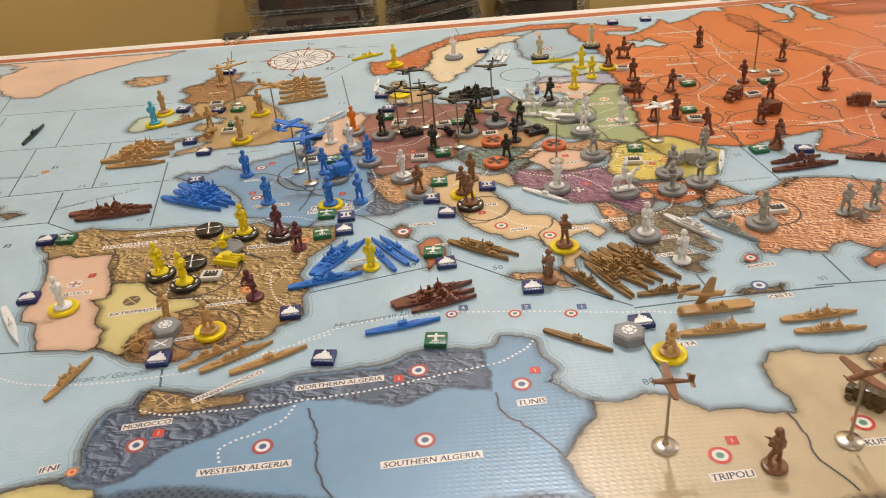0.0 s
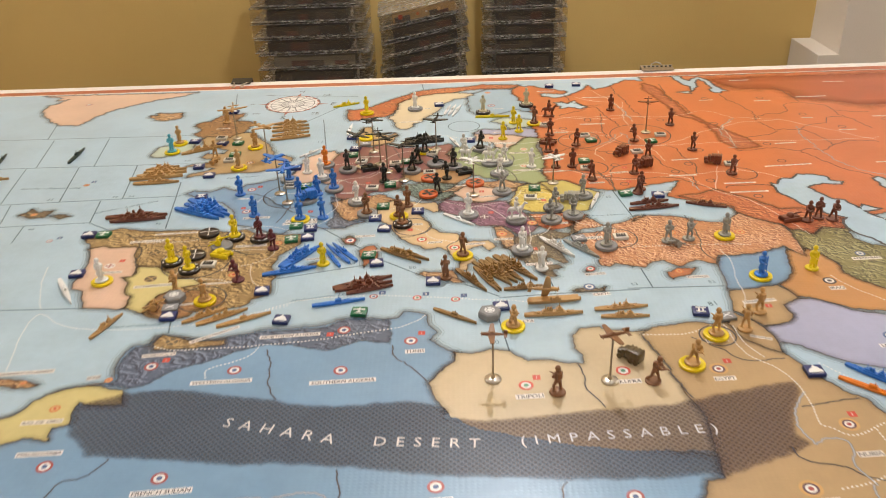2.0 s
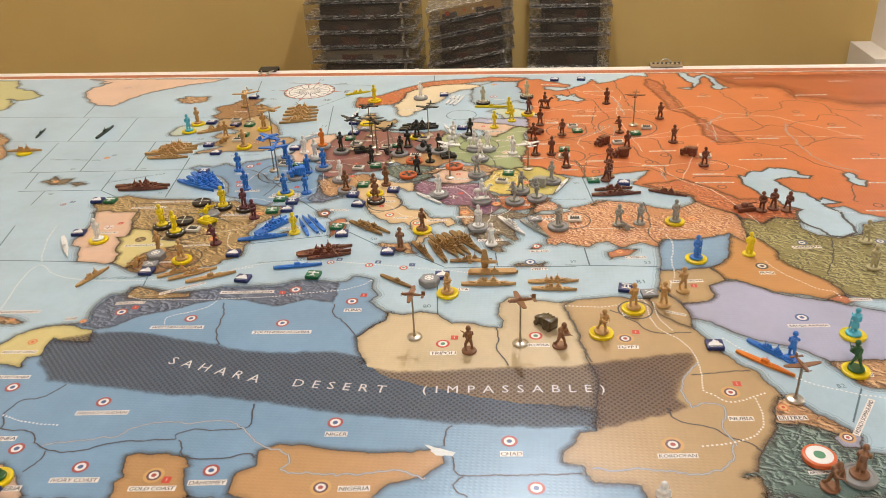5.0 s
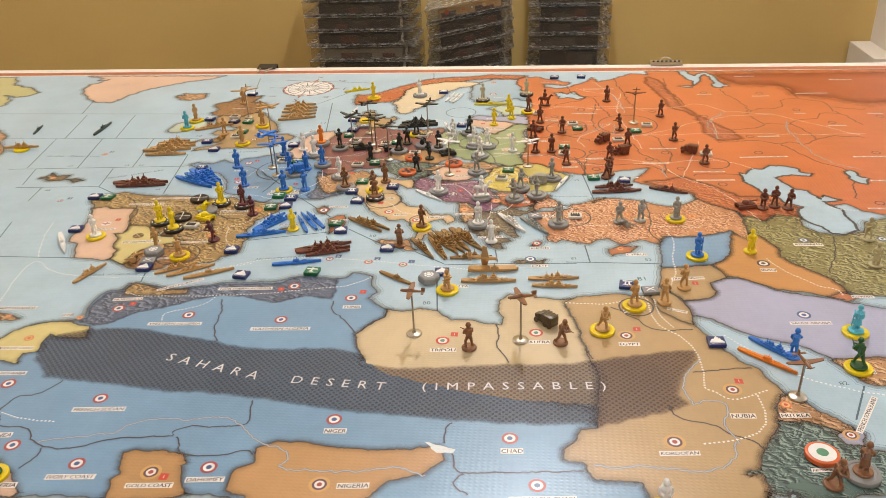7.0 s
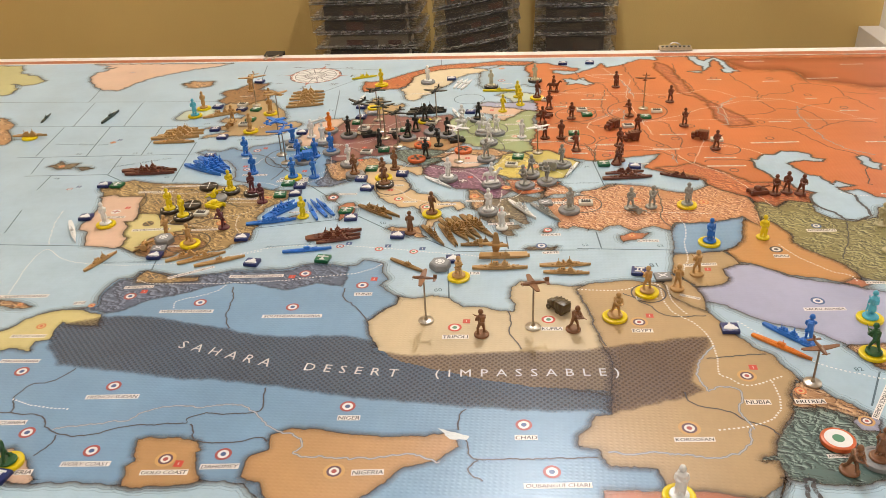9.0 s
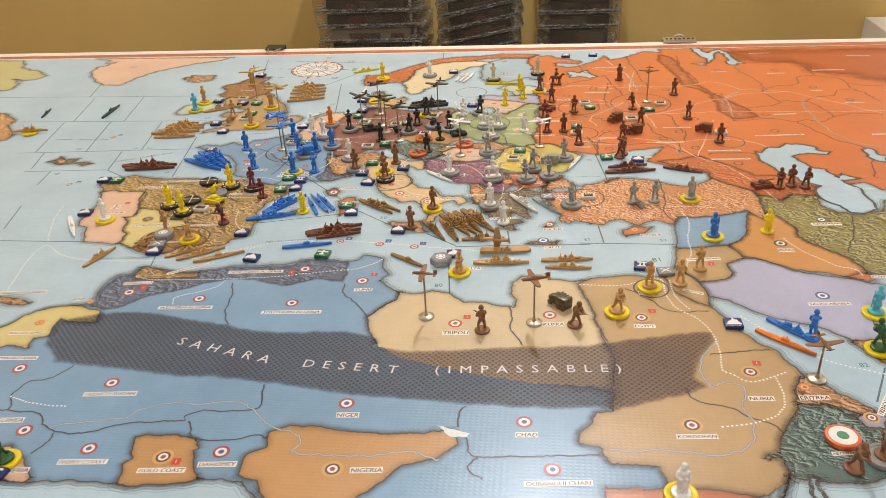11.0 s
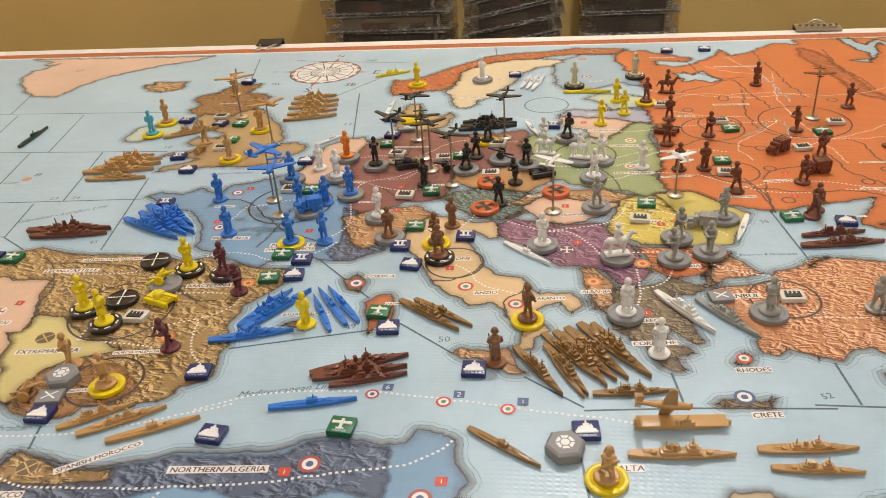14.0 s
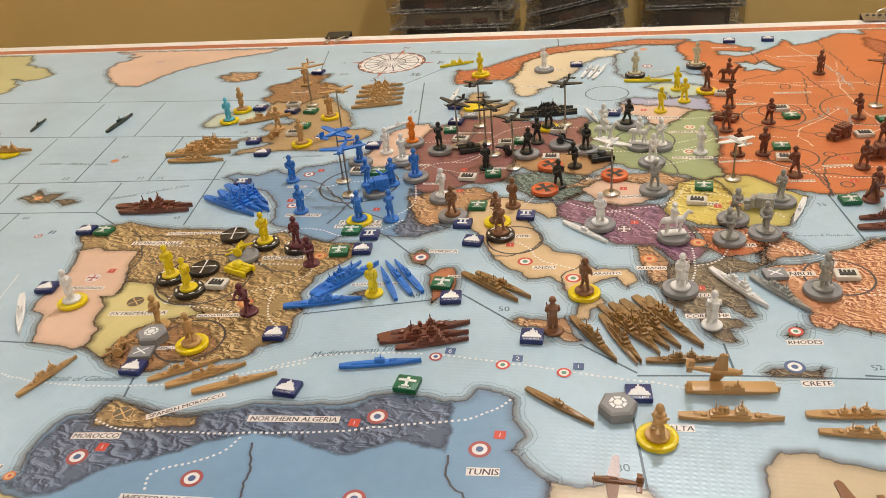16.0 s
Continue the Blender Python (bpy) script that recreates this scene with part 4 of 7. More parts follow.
territory("russia", "orange", [(176, 459), (176, 445), (181, 432), (180, 390), (179, 362), (175, 342), (176, 318), (191, 315), (201, 309), (210, 296), (226, 291), (241, 288), (238, 286), (250, 289), (280, 299), (303, 304), (311, 305), (299, 288), (289, 270), (304, 260), (325, 253), (344, 237), (345, 227), (356, 214), (377, 202), (381, 188), (394, 179), (408, 194), (428, 189), (443, 180), (461, 216), (479, 220), (489, 205), (507, 196), (571, 204), (773, 673), (349, 673), (346, 673), (345, 656), (327, 662)] + [(287, 627), (274, 622), (268, 643), (259, 623), (243, 606), (225, 591), (201, 597), (199, 610), (232, 607), (236, 618), (218, 628), (192, 645), (172, 649), (158, 629), (161, 606), (173, 555), (181, 529), (185, 516), (179, 490), (177, 471)])
territory("northern_wastes", "deep_orange", [(380, 673), (427, 647), (436, 599), (470, 588), (505, 587), (512, 549), (545, 537), (578, 514), (592, 503), (772, 540), (772, 673)])
territory("urals", "ural_relief", [(338, 645), (352, 650), (363, 622), (366, 591), (374, 547), (375, 513), (385, 496), (401, 457), (415, 432), (424, 404), (427, 390), (393, 383), (389, 395), (380, 413), (381, 437), (378, 471), (368, 492), (353, 503), (351, 536), (345, 572), (335, 610)])
territory("ladoga", "sea", [(214, 570), (223, 575), (228, 563), (240, 575), (248, 555), (253, 548), (242, 543), (231, 551), (220, 546)])
territory("caucasus", "rust_relief", [(323, 274), (340, 282), (364, 261), (386, 234), (407, 234), (420, 216), (434, 210), (428, 188), (407, 193), (392, 178), (381, 186), (377, 202), (356, 213), (345, 225), (345, 242), (325, 255), (301, 269)])
territory("caspian_sea", "sea", [(399, 295), (397, 271), (405, 258), (410, 242), (419, 237), (423, 224), (433, 215), (439, 212), (432, 206), (430, 190), (434, 179), (443, 171), (448, 158), (459, 156), (472, 166), (472, 182), (470, 193), (471, 207), (463, 218), (460, 225), (465, 224), (478, 228), (470, 233), (465, 240), (459, 230), (455, 240), (453, 250), (443, 252), (437, 265), (432, 276), (430, 281), (440, 286), (449, 290), (466, 286), (470, 292), (459, 296), (457, 307), (447, 313), (434, 314), (423, 304), (412, 304), (402, 290)])
territory("aral_sea", "sea", [(502, 298), (508, 302), (513, 299), (512, 287), (519, 280), (512, 266), (504, 273), (502, 282)])
territory("ob_gulf", "sea", [(390, 691), (393, 654), (398, 632), (404, 621), (401, 603), (382, 598), (397, 590), (413, 621), (417, 645), (425, 655), (430, 644), (431, 617), (424, 595), (434, 587), (438, 597), (448, 596), (440, 612), (437, 630), (434, 655), (425, 667), (409, 650), (403, 659), (402, 690)])
territory("persia", "olive_relief", [(374, 187), (387, 191), (397, 180), (410, 194), (429, 190), (427, 172), (437, 159), (454, 154), (475, 162), (483, 181), (505, 191), (543, 194), (485, 47), (456, 53), (438, 55), (429, 59), (427, 69), (423, 80), (406, 97), (393, 114), (397, 126), (392, 136), (386, 152), (375, 159), (375, 151)])
territory("turkey", "copper_relief", [(225, 211), (234, 214), (243, 220), (251, 227), (258, 228), (244, 217), (260, 228), (287, 224), (307, 213), (324, 209), (345, 227), (356, 214), (374, 202), (378, 187), (377, 162), (374, 143), (362, 161), (335, 150), (316, 147), (303, 147), (297, 133), (283, 141), (266, 130), (255, 142), (245, 139), (237, 131), (227, 134), (229, 132), (222, 136), (215, 139), (210, 134), (206, 136), (202, 136), (202, 145), (204, 148), (200, 158), (194, 171), (191, 176), (186, 180), (186, 191)] + [(196, 195), (208, 197), (217, 199), (222, 203)])
territory("thrace", "copper_relief", [(193, 224), (202, 230), (211, 219), (217, 209), (208, 205), (198, 204), (189, 197), (189, 207)])
territory("norway", "rust_relief", [(-54, 538), (-57, 565), (-41, 567), (-27, 575), (-5, 599), (15, 621), (33, 641), (60, 646), (113, 656), (120, 660), (177, 654), (160, 638), (140, 640), (105, 639), (78, 627), (87, 625), (54, 623), (27, 609), (9, 587), (5, 548), (-6, 534), (-21, 532), (-38, 522), (-50, 523)])
territory("sweden", "cream", [(0, 529), (8, 549), (8, 585), (27, 610), (56, 625), (87, 627), (113, 617), (101, 601), (83, 599), (68, 581), (62, 551), (44, 524), (41, 513), (31, 503), (29, 488), (15, 486), (9, 509)])
territory("finland", "pale_blue", [(99, 572), (101, 604), (113, 623), (127, 635), (148, 637), (161, 632), (162, 612), (168, 592), (176, 555), (182, 540), (172, 540), (161, 546), (143, 536), (128, 528), (113, 532), (104, 541)])
territory("denmark", "tan", [(-34, 441), (-35, 465), (-30, 495), (-21, 497), (-14, 469), (3, 466), (11, 473), (14, 463), (9, 440), (0, 435), (-14, 434), (-22, 432), (-28, 434)])
territory("germany", "maroon", [(-56, 374), (-53, 398), (-47, 412), (-35, 418), (-27, 432), (-13, 427), (0, 436), (18, 422), (39, 422), (67, 427), (77, 430), (80, 416), (74, 400), (80, 380), (75, 399), (87, 383), (79, 363), (43, 348), (28, 343), (31, 330), (24, 305), (12, 300), (-3, 299), (-23, 274), (-39, 290), (-45, 324)])
territory("austria", "tan_warm", [(28, 343), (43, 348), (79, 363), (90, 359), (100, 337), (93, 326), (81, 315), (64, 319), (46, 319), (31, 330)])
territory("bavaria", "green_relief", [(24, 305), (34, 316), (46, 319), (64, 319), (81, 315), (86, 302), (82, 285), (68, 273), (49, 275), (36, 289)])
territory("switzerland", "tan_relief", [(-41, 275), (-26, 284), (-12, 288), (6, 293), (22, 281), (16, 263), (1, 255), (-10, 240), (-19, 233), (-29, 244)])
territory("poland", "green_flat", [(164, 446), (184, 440), (178, 428), (174, 416), (179, 382), (179, 353), (169, 341), (174, 339), (178, 316), (163, 306), (151, 316), (136, 318), (102, 335), (90, 359), (79, 363), (85, 383), (75, 399), (83, 421), (101, 411), (119, 402), (129, 415), (142, 409)])
territory("memel", "peach", [(107, 462), (116, 463), (132, 458), (152, 455), (165, 446), (153, 427), (142, 410), (130, 416), (128, 431), (107, 440)])
territory("latvia", "lavender", [(106, 464), (114, 476), (131, 475), (148, 472), (163, 481), (176, 471), (181, 457), (178, 442), (164, 447), (152, 454), (132, 457), (116, 460)])
territory("estonia", "pale_green", [(128, 503), (140, 515), (152, 516), (179, 505), (179, 484), (163, 480), (150, 476), (139, 496)])
territory("bohemia", "tan_relief", [(68, 295), (80, 307), (97, 316), (119, 318), (132, 321), (155, 308), (145, 297), (126, 299), (97, 308), (82, 296)])
territory("hungary", "peach", [(80, 293), (97, 310), (126, 299), (144, 297), (132, 280), (111, 267), (92, 271)])
territory("romania", "yellow_relief", [(145, 303), (160, 308), (175, 311), (183, 278), (184, 258), (175, 241), (155, 242), (145, 249), (133, 260), (141, 281)])
territory("bessarabia", "yellow_flat", [(170, 311), (191, 315), (201, 309), (210, 296), (226, 283), (217, 267), (208, 243), (191, 239), (175, 240), (184, 258), (183, 278)])
territory("yugoslavia", "purple_relief", [(70, 276), (83, 271), (107, 266), (131, 269), (135, 257), (147, 242), (152, 228), (149, 214), (158, 213), (146, 193), (140, 195), (128, 213), (117, 215), (105, 215), (95, 226), (81, 241), (64, 253), (64, 264), (72, 274), (80, 282)])
territory("bulgaria", "red_relief", [(151, 238), (175, 237), (191, 239), (205, 233), (200, 223), (188, 216), (193, 225), (188, 209), (168, 203), (157, 213), (157, 225)])
territory("greece", "slate_relief", [(140, 193), (149, 192), (158, 197), (168, 203), (176, 198), (185, 197), (188, 209), (189, 197), (176, 186), (165, 186), (171, 165), (176, 143), (172, 141), (164, 151), (157, 154), (159, 144), (161, 140), (168, 138), (169, 134), (160, 131), (165, 121), (160, 119), (154, 123), (151, 127), (148, 132), (146, 139), (140, 143), (139, 147), (132, 153), (130, 163), (127, 170), (123, 172), (123, 185)])
territory("albania", "tan_relief", [(117, 212), (124, 215), (130, 205), (134, 197), (133, 176), (126, 171), (122, 181), (119, 191), (117, 204)])
territory("italy", "tan_light", [(6, 247), (6, 264), (15, 273), (23, 278), (38, 274), (50, 268), (60, 271), (66, 262), (65, 249), (60, 248), (51, 259), (43, 250), (44, 252), (48, 243), (52, 233), (56, 224), (59, 216), (66, 206), (74, 203), (83, 202), (86, 197), (92, 184), (97, 187), (102, 185), (110, 186), (115, 179), (116, 173), (110, 167), (105, 177), (97, 174), (91, 169), (90, 159), (96, 157), (98, 151), (92, 143), (91, 135), (85, 132), (82, 134), (84, 141), (85, 150)] + [(82, 154), (77, 161), (74, 168), (68, 176), (62, 173), (55, 171), (50, 179), (42, 183), (33, 194), (25, 210), (16, 227), (4, 241)])
territory("sicily", "tan_relief", [(50, 129), (54, 133), (64, 132), (70, 131), (79, 134), (81, 128), (87, 113), (82, 113), (75, 118), (66, 124), (57, 125)])
territory("sardinia", "rust", [(3, 144), (-2, 163), (-4, 173), (2, 181), (8, 182), (10, 178), (14, 167), (13, 156), (9, 155), (7, 150)])
territory("corsica", "slate_relief", [(-18, 186), (-22, 196), (-15, 203), (-8, 195), (-9, 185)])
territory("crete", "slate_relief", [(173, 96), (177, 100), (186, 100), (194, 99), (201, 100), (198, 95), (190, 94), (181, 94)])
territory("cyprus", "rust", [(254, 121), (264, 127), (279, 127), (272, 117), (260, 114), (256, 111)])
territory("rhodes", "rust", [(188, 127), (194, 135), (197, 132), (194, 125)])
territory("canary_islands", "tan_relief", [(-239, -1), (-222, -3), (-207, -9), (-212, -13), (-233, -10)])
territory("azores", "slate_relief", [(-318, 264), (-310, 267), (-298, 262), (-307, 256)])
territory("azores", "slate_relief", [(-353, 268), (-346, 273), (-344, 281), (-335, 272), (-328, 276), (-321, 275), (-323, 261), (-338, 260)])
territory("balearics", "slate_relief", [(-45, 150), (-39, 154), (-32, 149), (-40, 148)])

# borders, rivers, sea-zone lines and railways
border([(-130, -84), (-138, -100), (-152, -102), (-154, -111), (-156, -118), (-150, -125), (-149, -131)])
border([(-161, -131), (-143, -132), (-133, -132), (-123, -136), (-117, -143), (-107, -150), (-82, -149), (-71, -140), (-59, -138), (-51, -137), (-26, -135), (-32, -130), (-21, -124), (-15, -125), (15, -122), (12, -108), (9, -97)])
border([(-107, -150), (-106, -158), (-111, -168)])
border([(-26, -135), (-24, -137), (-20, -150), (4, -150), (21, -143), (27, -147)])
border([(-56, 25), (-50, 12), (-49, -7), (-44, -24), (-39, -32)])
border([(35, 28), (36, 14), (45, 5), (54, -5), (61, -17)])
border([(142, -110), (137, -122), (140, -130)])
border([(145, -138), (147, -151), (153, -155), (195, -151), (212, -148), (220, -147)])
border([(153, -155), (147, -160), (149, -166), (157, -171)])
border([(277, -87), (279, -99), (301, -102), (309, -112), (321, -116), (326, -123)])
border([(297, -50), (336, -43)])
border([(163, 0), (166, -13), (165, -29), (173, -41), (174, -47)])
border([(215, 31), (223, 1), (227, -27), (232, -39)])
border([(249, 29), (268, 12), (272, 3), (283, -2), (305, 1)])
river([(-112, -146), (-88, -138), (-65, -134), (-64, -125), (-47, -119), (-25, -119), (-4, -114), (12, -122), (18, -130), (26, -137), (47, -143), (47, -153), (43, -157), (57, -159), (97, -156), (119, -152), (130, -157)])
river([(309, -117), (309, -129), (302, -138), (285, -145), (261, -141), (228, -144)])
river([(292, -85), (301, -79), (314, -82), (307, -102), (311, -117)])
river([(304, -35), (291, -54), (287, -67), (292, -85)])
border([(222, 319), (246, 319), (269, 311), (305, 319), (325, 296), (340, 282)])
border([(241, 288), (244, 335), (254, 352), (291, 360)])
border([(447, 153), (439, 120), (424, 87)])
border([(295, 226), (297, 177), (290, 154), (300, 138)])
border([(173, 399), (200, 395), (214, 410), (233, 398), (252, 392)])
border([(178, 342), (193, 337), (217, 342), (236, 327), (240, 300)])
border([(-81, 287), (-83, 254), (-88, 235)])
border([(-143, 304), (-120, 304), (-86, 266), (-71, 254), (-46, 240)])
border([(-40, 333), (-23, 323), (-8, 305), (2, 319), (19, 333)])
border([(12, 423), (20, 394), (40, 357)])
border([(103, 368), (128, 363), (146, 332), (148, 317)])
border([(-194, 154), (-202, 165), (-197, 178), (-216, 213), (-227, 219)])
border([(-155, 216), (-143, 201), (-124, 186), (-115, 181), (-102, 171)])
border([(-216, 213), (-162, 211), (-154, 202)])
border([(-124, 186), (-107, 173), (-92, 173)])
border([(30, 197), (44, 198), (54, 207), (59, 216)])
border([(77, 161), (73, 178), (82, 184), (86, 197)])
sea_line([(-483, 393), (-219, 393)])
sea_line([(-558, 489), (-234, 486)])
sea_line([(-433, 546), (-420, 486)])
sea_line([(-410, 482), (-392, 393)])
sea_line([(-342, 483), (-326, 394)])
sea_line([(-402, 389), (-384, 295)])
sea_line([(-342, 391), (-324, 296)])
sea_line([(-276, 393), (-260, 300)])
sea_line([(-405, 292), (-200, 304)])
sea_line([(-372, 292), (-361, 248)])
sea_line([(-281, 296), (-272, 245), (-248, 229)])
sea_line([(-365, 241), (-273, 246)])
sea_line([(-335, 242), (-330, 207)])
sea_line([(-211, 340), (-193, 229)])
sea_line([(-304, 89), (-213, 89)])
sea_line([(-306, 111), (-318, 159)])
sea_line([(-43, 220), (-3, 178)])
sea_line([(-68, 128), (3, 147)])
sea_line([(19, 154), (50, 129)])
sea_line([(87, 112), (115, 91)])
sea_line([(110, 82), (118, 17)])
sea_line([(157, 118), (160, 95)])
sea_line([(115, 89), (161, 93), (226, 96)])
sea_line([(217, 98), (293, 98)])
sea_line([(234, 129), (237, 99)])
sea_line([(-223, 652), (-187, 470)])
sea_line([(37, 676), (42, 631)])
sea_line([(-84, 530), (-65, 415)])
sea_line([(-138, 473), (-64, 588)])
sea_line([(239, 286), (247, 225)])
sea_line([(372, -37), (357, -74)])
sea_line([(402, -59), (386, -93)])
sea_line([(-138, 65), (-135, 50)])
sea_line([(-180, 641), (-49, 624)])
dotted([(-141, 33), (-127, 27), (-95, 29), (-63, 31), (-33, 35), (-12, 38), (-11, 39), (9, 44), (39, 50), (54, 61), (58, 68)])
dotted([(-62, 29), (-66, 20), (-75, 12), (-88, 7), (-95, 2), (-92, -7)])
dotted([(215, 33), (236, 32), (249, 33), (272, 46), (278, 42), (277, 22), (281, 5), (294, -7), (301, -20), (304, -37), (303, -58), (301, -69), (308, -70), (315, -79), (324, -76), (342, -66)])
dotted([(333, -72), (334, -87), (332, -101), (322, -112), (306, -117), (291, -121)])
dotted([(307, 158), (312, 136), (304, 106), (306, 87), (297, 60)])
dotted([(381, 111), (388, 94), (401, 77), (411, 66), (424, 63), (424, 52)])
dotted([(-156, -118), (-143, -123), (-127, -125), (-112, -126)])
dotted([(-69, 80), (-46, 91), (-28, 95), (-10, 97), (11, 97)])
dotted([(18, 97), (48, 94), (77, 90), (105, 86), (129, 84), (142, 80)])
dotted([(-237, 7), (-250, 60), (-249, 88), (-227, 66), (-203, 58), (-170, 56), (-139, 58), (-109, 63), (-69, 78), (-49, 86)])
dotted([(-249, 88), (-267, 127), (-275, 160)])
dotted([(-79, 114), (-89, 126), (-93, 140), (-95, 155), (-103, 151), (-122, 143)])
dotted([(-95, 155), (-84, 161), (-76, 176), (-87, 181), (-121, 180)])
dotted([(-118, 222), (-104, 229), (-85, 225), (-78, 219), (-66, 216), (-47, 228), (-35, 243)])
dotted([(-155, 131), (-158, 144), (-145, 153)])
dotted([(-157, 133), (-139, 131), (-120, 129), (-108, 127)])
dotted([(-202, 200), (-163, 199), (-147, 209)])
dotted([(42, 216), (53, 207), (55, 198), (67, 189), (84, 184)])
dotted([(149, 213), (149, 189), (146, 173)])
dotted([(149, 191), (163, 197), (170, 214)])
dotted([(133, 230), (163, 233), (183, 232), (199, 212), (216, 208), (227, 204), (224, 194)])
dotted([(230, 173), (244, 171)])
dotted([(70, 271), (96, 256), (112, 260), (129, 230)])
dotted([(94, 258), (130, 265), (144, 277), (148, 295)])
dotted([(159, 286), (173, 286), (195, 266), (209, 252)])
dotted([(58, 464), (147, 421), (196, 432), (241, 443), (278, 442)])
dotted([(135, 332), (167, 347), (205, 342), (237, 314), (272, 312)])
dotted([(182, 525), (228, 507), (272, 497), (309, 510), (325, 494)])
dotted([(117, 352), (152, 357), (183, 390), (231, 383)])
dotted([(-110, 291), (-82, 304), (-42, 305), (-40, 333), (-17, 338), (4, 357), (38, 378)])
dotted([(-121, 265), (-113, 295)])
dotted([(-40, 296), (-33, 263), (-49, 240)])
dotted([(-40, 333), (-9, 314), (16, 324)])
dotted([(15, 257), (44, 263), (50, 289)])
dotted([(222, 319), (268, 335), (320, 319), (339, 274), (364, 261), (381, 221), (394, 179)])
dotted([(234, 167), (306, 168), (338, 166)])
dotted([(325, -5), (360, -49), (391, -64), (414, -68)])
dotted([(-56, 374), (-29, 382), (-11, 370), (3, 385), (19, 409), (42, 409), (74, 406)])
dotted([(-21, 337), (-7, 337), (6, 359), (17, 344)])
dotted([(-9, 359), (-1, 370), (11, 374), (35, 381)])
border([(-15, 410), (-12, 385), (-18, 374)])
border([(32, 418), (47, 381), (51, 366)])
dotted([(84, 361), (114, 357), (133, 364), (155, 377), (177, 390)])
dotted([(178, 490), (198, 470), (228, 455), (259, 454)])
dotted([(243, 593), (258, 573), (286, 566)])
border([(230, 607), (237, 563), (258, 550), (273, 555)])
dotted([(191, 495), (217, 509), (238, 513), (271, 496)])
dotted([(302, 567), (290, 508), (293, 454), (301, 405), (309, 360)])
dotted([(268, 620), (294, 555), (300, 486)])
dotted([(340, 282), (352, 319), (374, 387)])
border([(266, 520), (256, 455), (263, 415), (289, 415)])
dotted([(398, 414), (398, 453), (400, 463), (416, 479)])
dotted([(282, 42), (283, 19), (293, 0)])
border([(298, 638), (299, 603), (304, 585), (306, 561), (307, 530), (313, 515), (313, 497)])
border([(212, 516), (227, 527), (245, 534), (257, 550), (267, 545), (268, 515), (277, 493), (281, 472)])
border([(365, 636), (363, 596), (367, 567), (377, 536), (375, 513)])
border([(320, 404), (330, 395), (330, 369), (339, 345), (332, 321)])
border([(293, 381), (301, 378), (301, 353), (311, 337), (324, 326), (327, 309), (323, 284)])
border([(232, 336), (242, 313), (242, 283)])
border([(433, 582), (436, 558), (443, 546), (447, 523), (451, 506), (446, 480)])
border([(446, 480), (456, 495), (467, 505), (482, 501), (494, 511), (496, 529), (503, 540), (520, 542)])
border([(512, 610), (517, 592), (519, 568), (520, 542), (537, 533), (549, 526), (550, 504), (559, 506), (566, 499), (590, 499)])
border([(550, 504), (550, 489), (554, 481), (560, 473), (561, 455), (569, 440)])
border([(554, 481), (542, 485), (533, 485), (523, 463), (509, 460), (496, 456), (486, 444)])
border([(445, 476), (452, 456), (459, 446), (450, 431), (436, 429), (426, 426), (416, 422)])
border([(459, 446), (474, 444), (486, 444), (494, 435), (499, 413), (502, 393)])
border([(502, 393), (515, 400), (532, 405), (555, 398)])
border([(393, 383), (407, 383), (423, 388), (441, 388), (459, 376), (468, 383), (478, 381), (484, 375), (492, 385), (502, 393)])
border([(459, 376), (465, 366), (472, 350), (480, 330), (489, 318), (503, 309), (506, 303)])
border([(502, 272), (496, 253), (496, 243), (490, 232), (495, 231)])
border([(351, 285), (353, 290), (376, 289), (380, 292), (400, 287)])
river([(483, 456), (479, 437), (480, 409), (481, 383), (483, 361), (490, 338), (500, 318), (511, 311), (521, 304)])
river([(421, 491), (407, 471), (397, 457), (391, 432), (397, 413), (396, 400), (388, 390)])
river([(288, 561), (295, 538), (298, 515), (299, 493)])
river([(280, 452), (285, 427), (279, 404)])
river([(242, 408), (259, 423), (270, 442)])
river([(321, 306), (322, 291), (324, 280)])
dotted([(389, 520), (403, 517), (411, 506), (423, 487), (437, 491), (446, 485), (477, 480), (489, 466), (509, 448), (526, 434), (543, 412), (556, 404)])
dotted([(277, 383), (304, 404), (337, 417), (377, 451), (401, 459), (417, 471), (437, 476), (477, 480)])
dotted([(274, 410), (311, 404), (361, 410), (398, 411), (435, 411), (471, 409), (506, 407), (560, 412)])
dotted([(358, 356), (381, 326), (394, 322), (406, 314), (415, 303)])
dotted([(254, 509), (289, 513), (322, 503), (356, 503), (389, 520)])
dotted([(294, 318), (323, 318), (356, 329), (381, 326)])
dotted([(459, 213), (471, 207), (486, 205)])
dotted([(245, 366), (235, 395), (258, 417), (280, 446)])
city_circle("border", -144.6, 161.1, 29.4)
city_circle("border", -83.3, 295.5, 29.4)
city_circle("border", 124.4, 379.0, 22.9)
city_circle("border", 41.8, 217.7, 17.4)
city_circle("border", 223.9, 183.9, 18.1)
city_circle("border", 377.7, 319.6, 15.0)
city_circle("border", 298.9, 442.1, 34.6)
city_circle("border", 226.2, 428.8, 24.0)
city_circle("border", 233.1, 439.6, 16.7)
city_circle("border", 227.5, 346.2, 17.1)
city_circle("sea", 94.0, 489.8, 19.1)
city_circle("border", 267.8, 29.6, 12.6)
city_circle("border", -123.1, 98.7, 19.1)

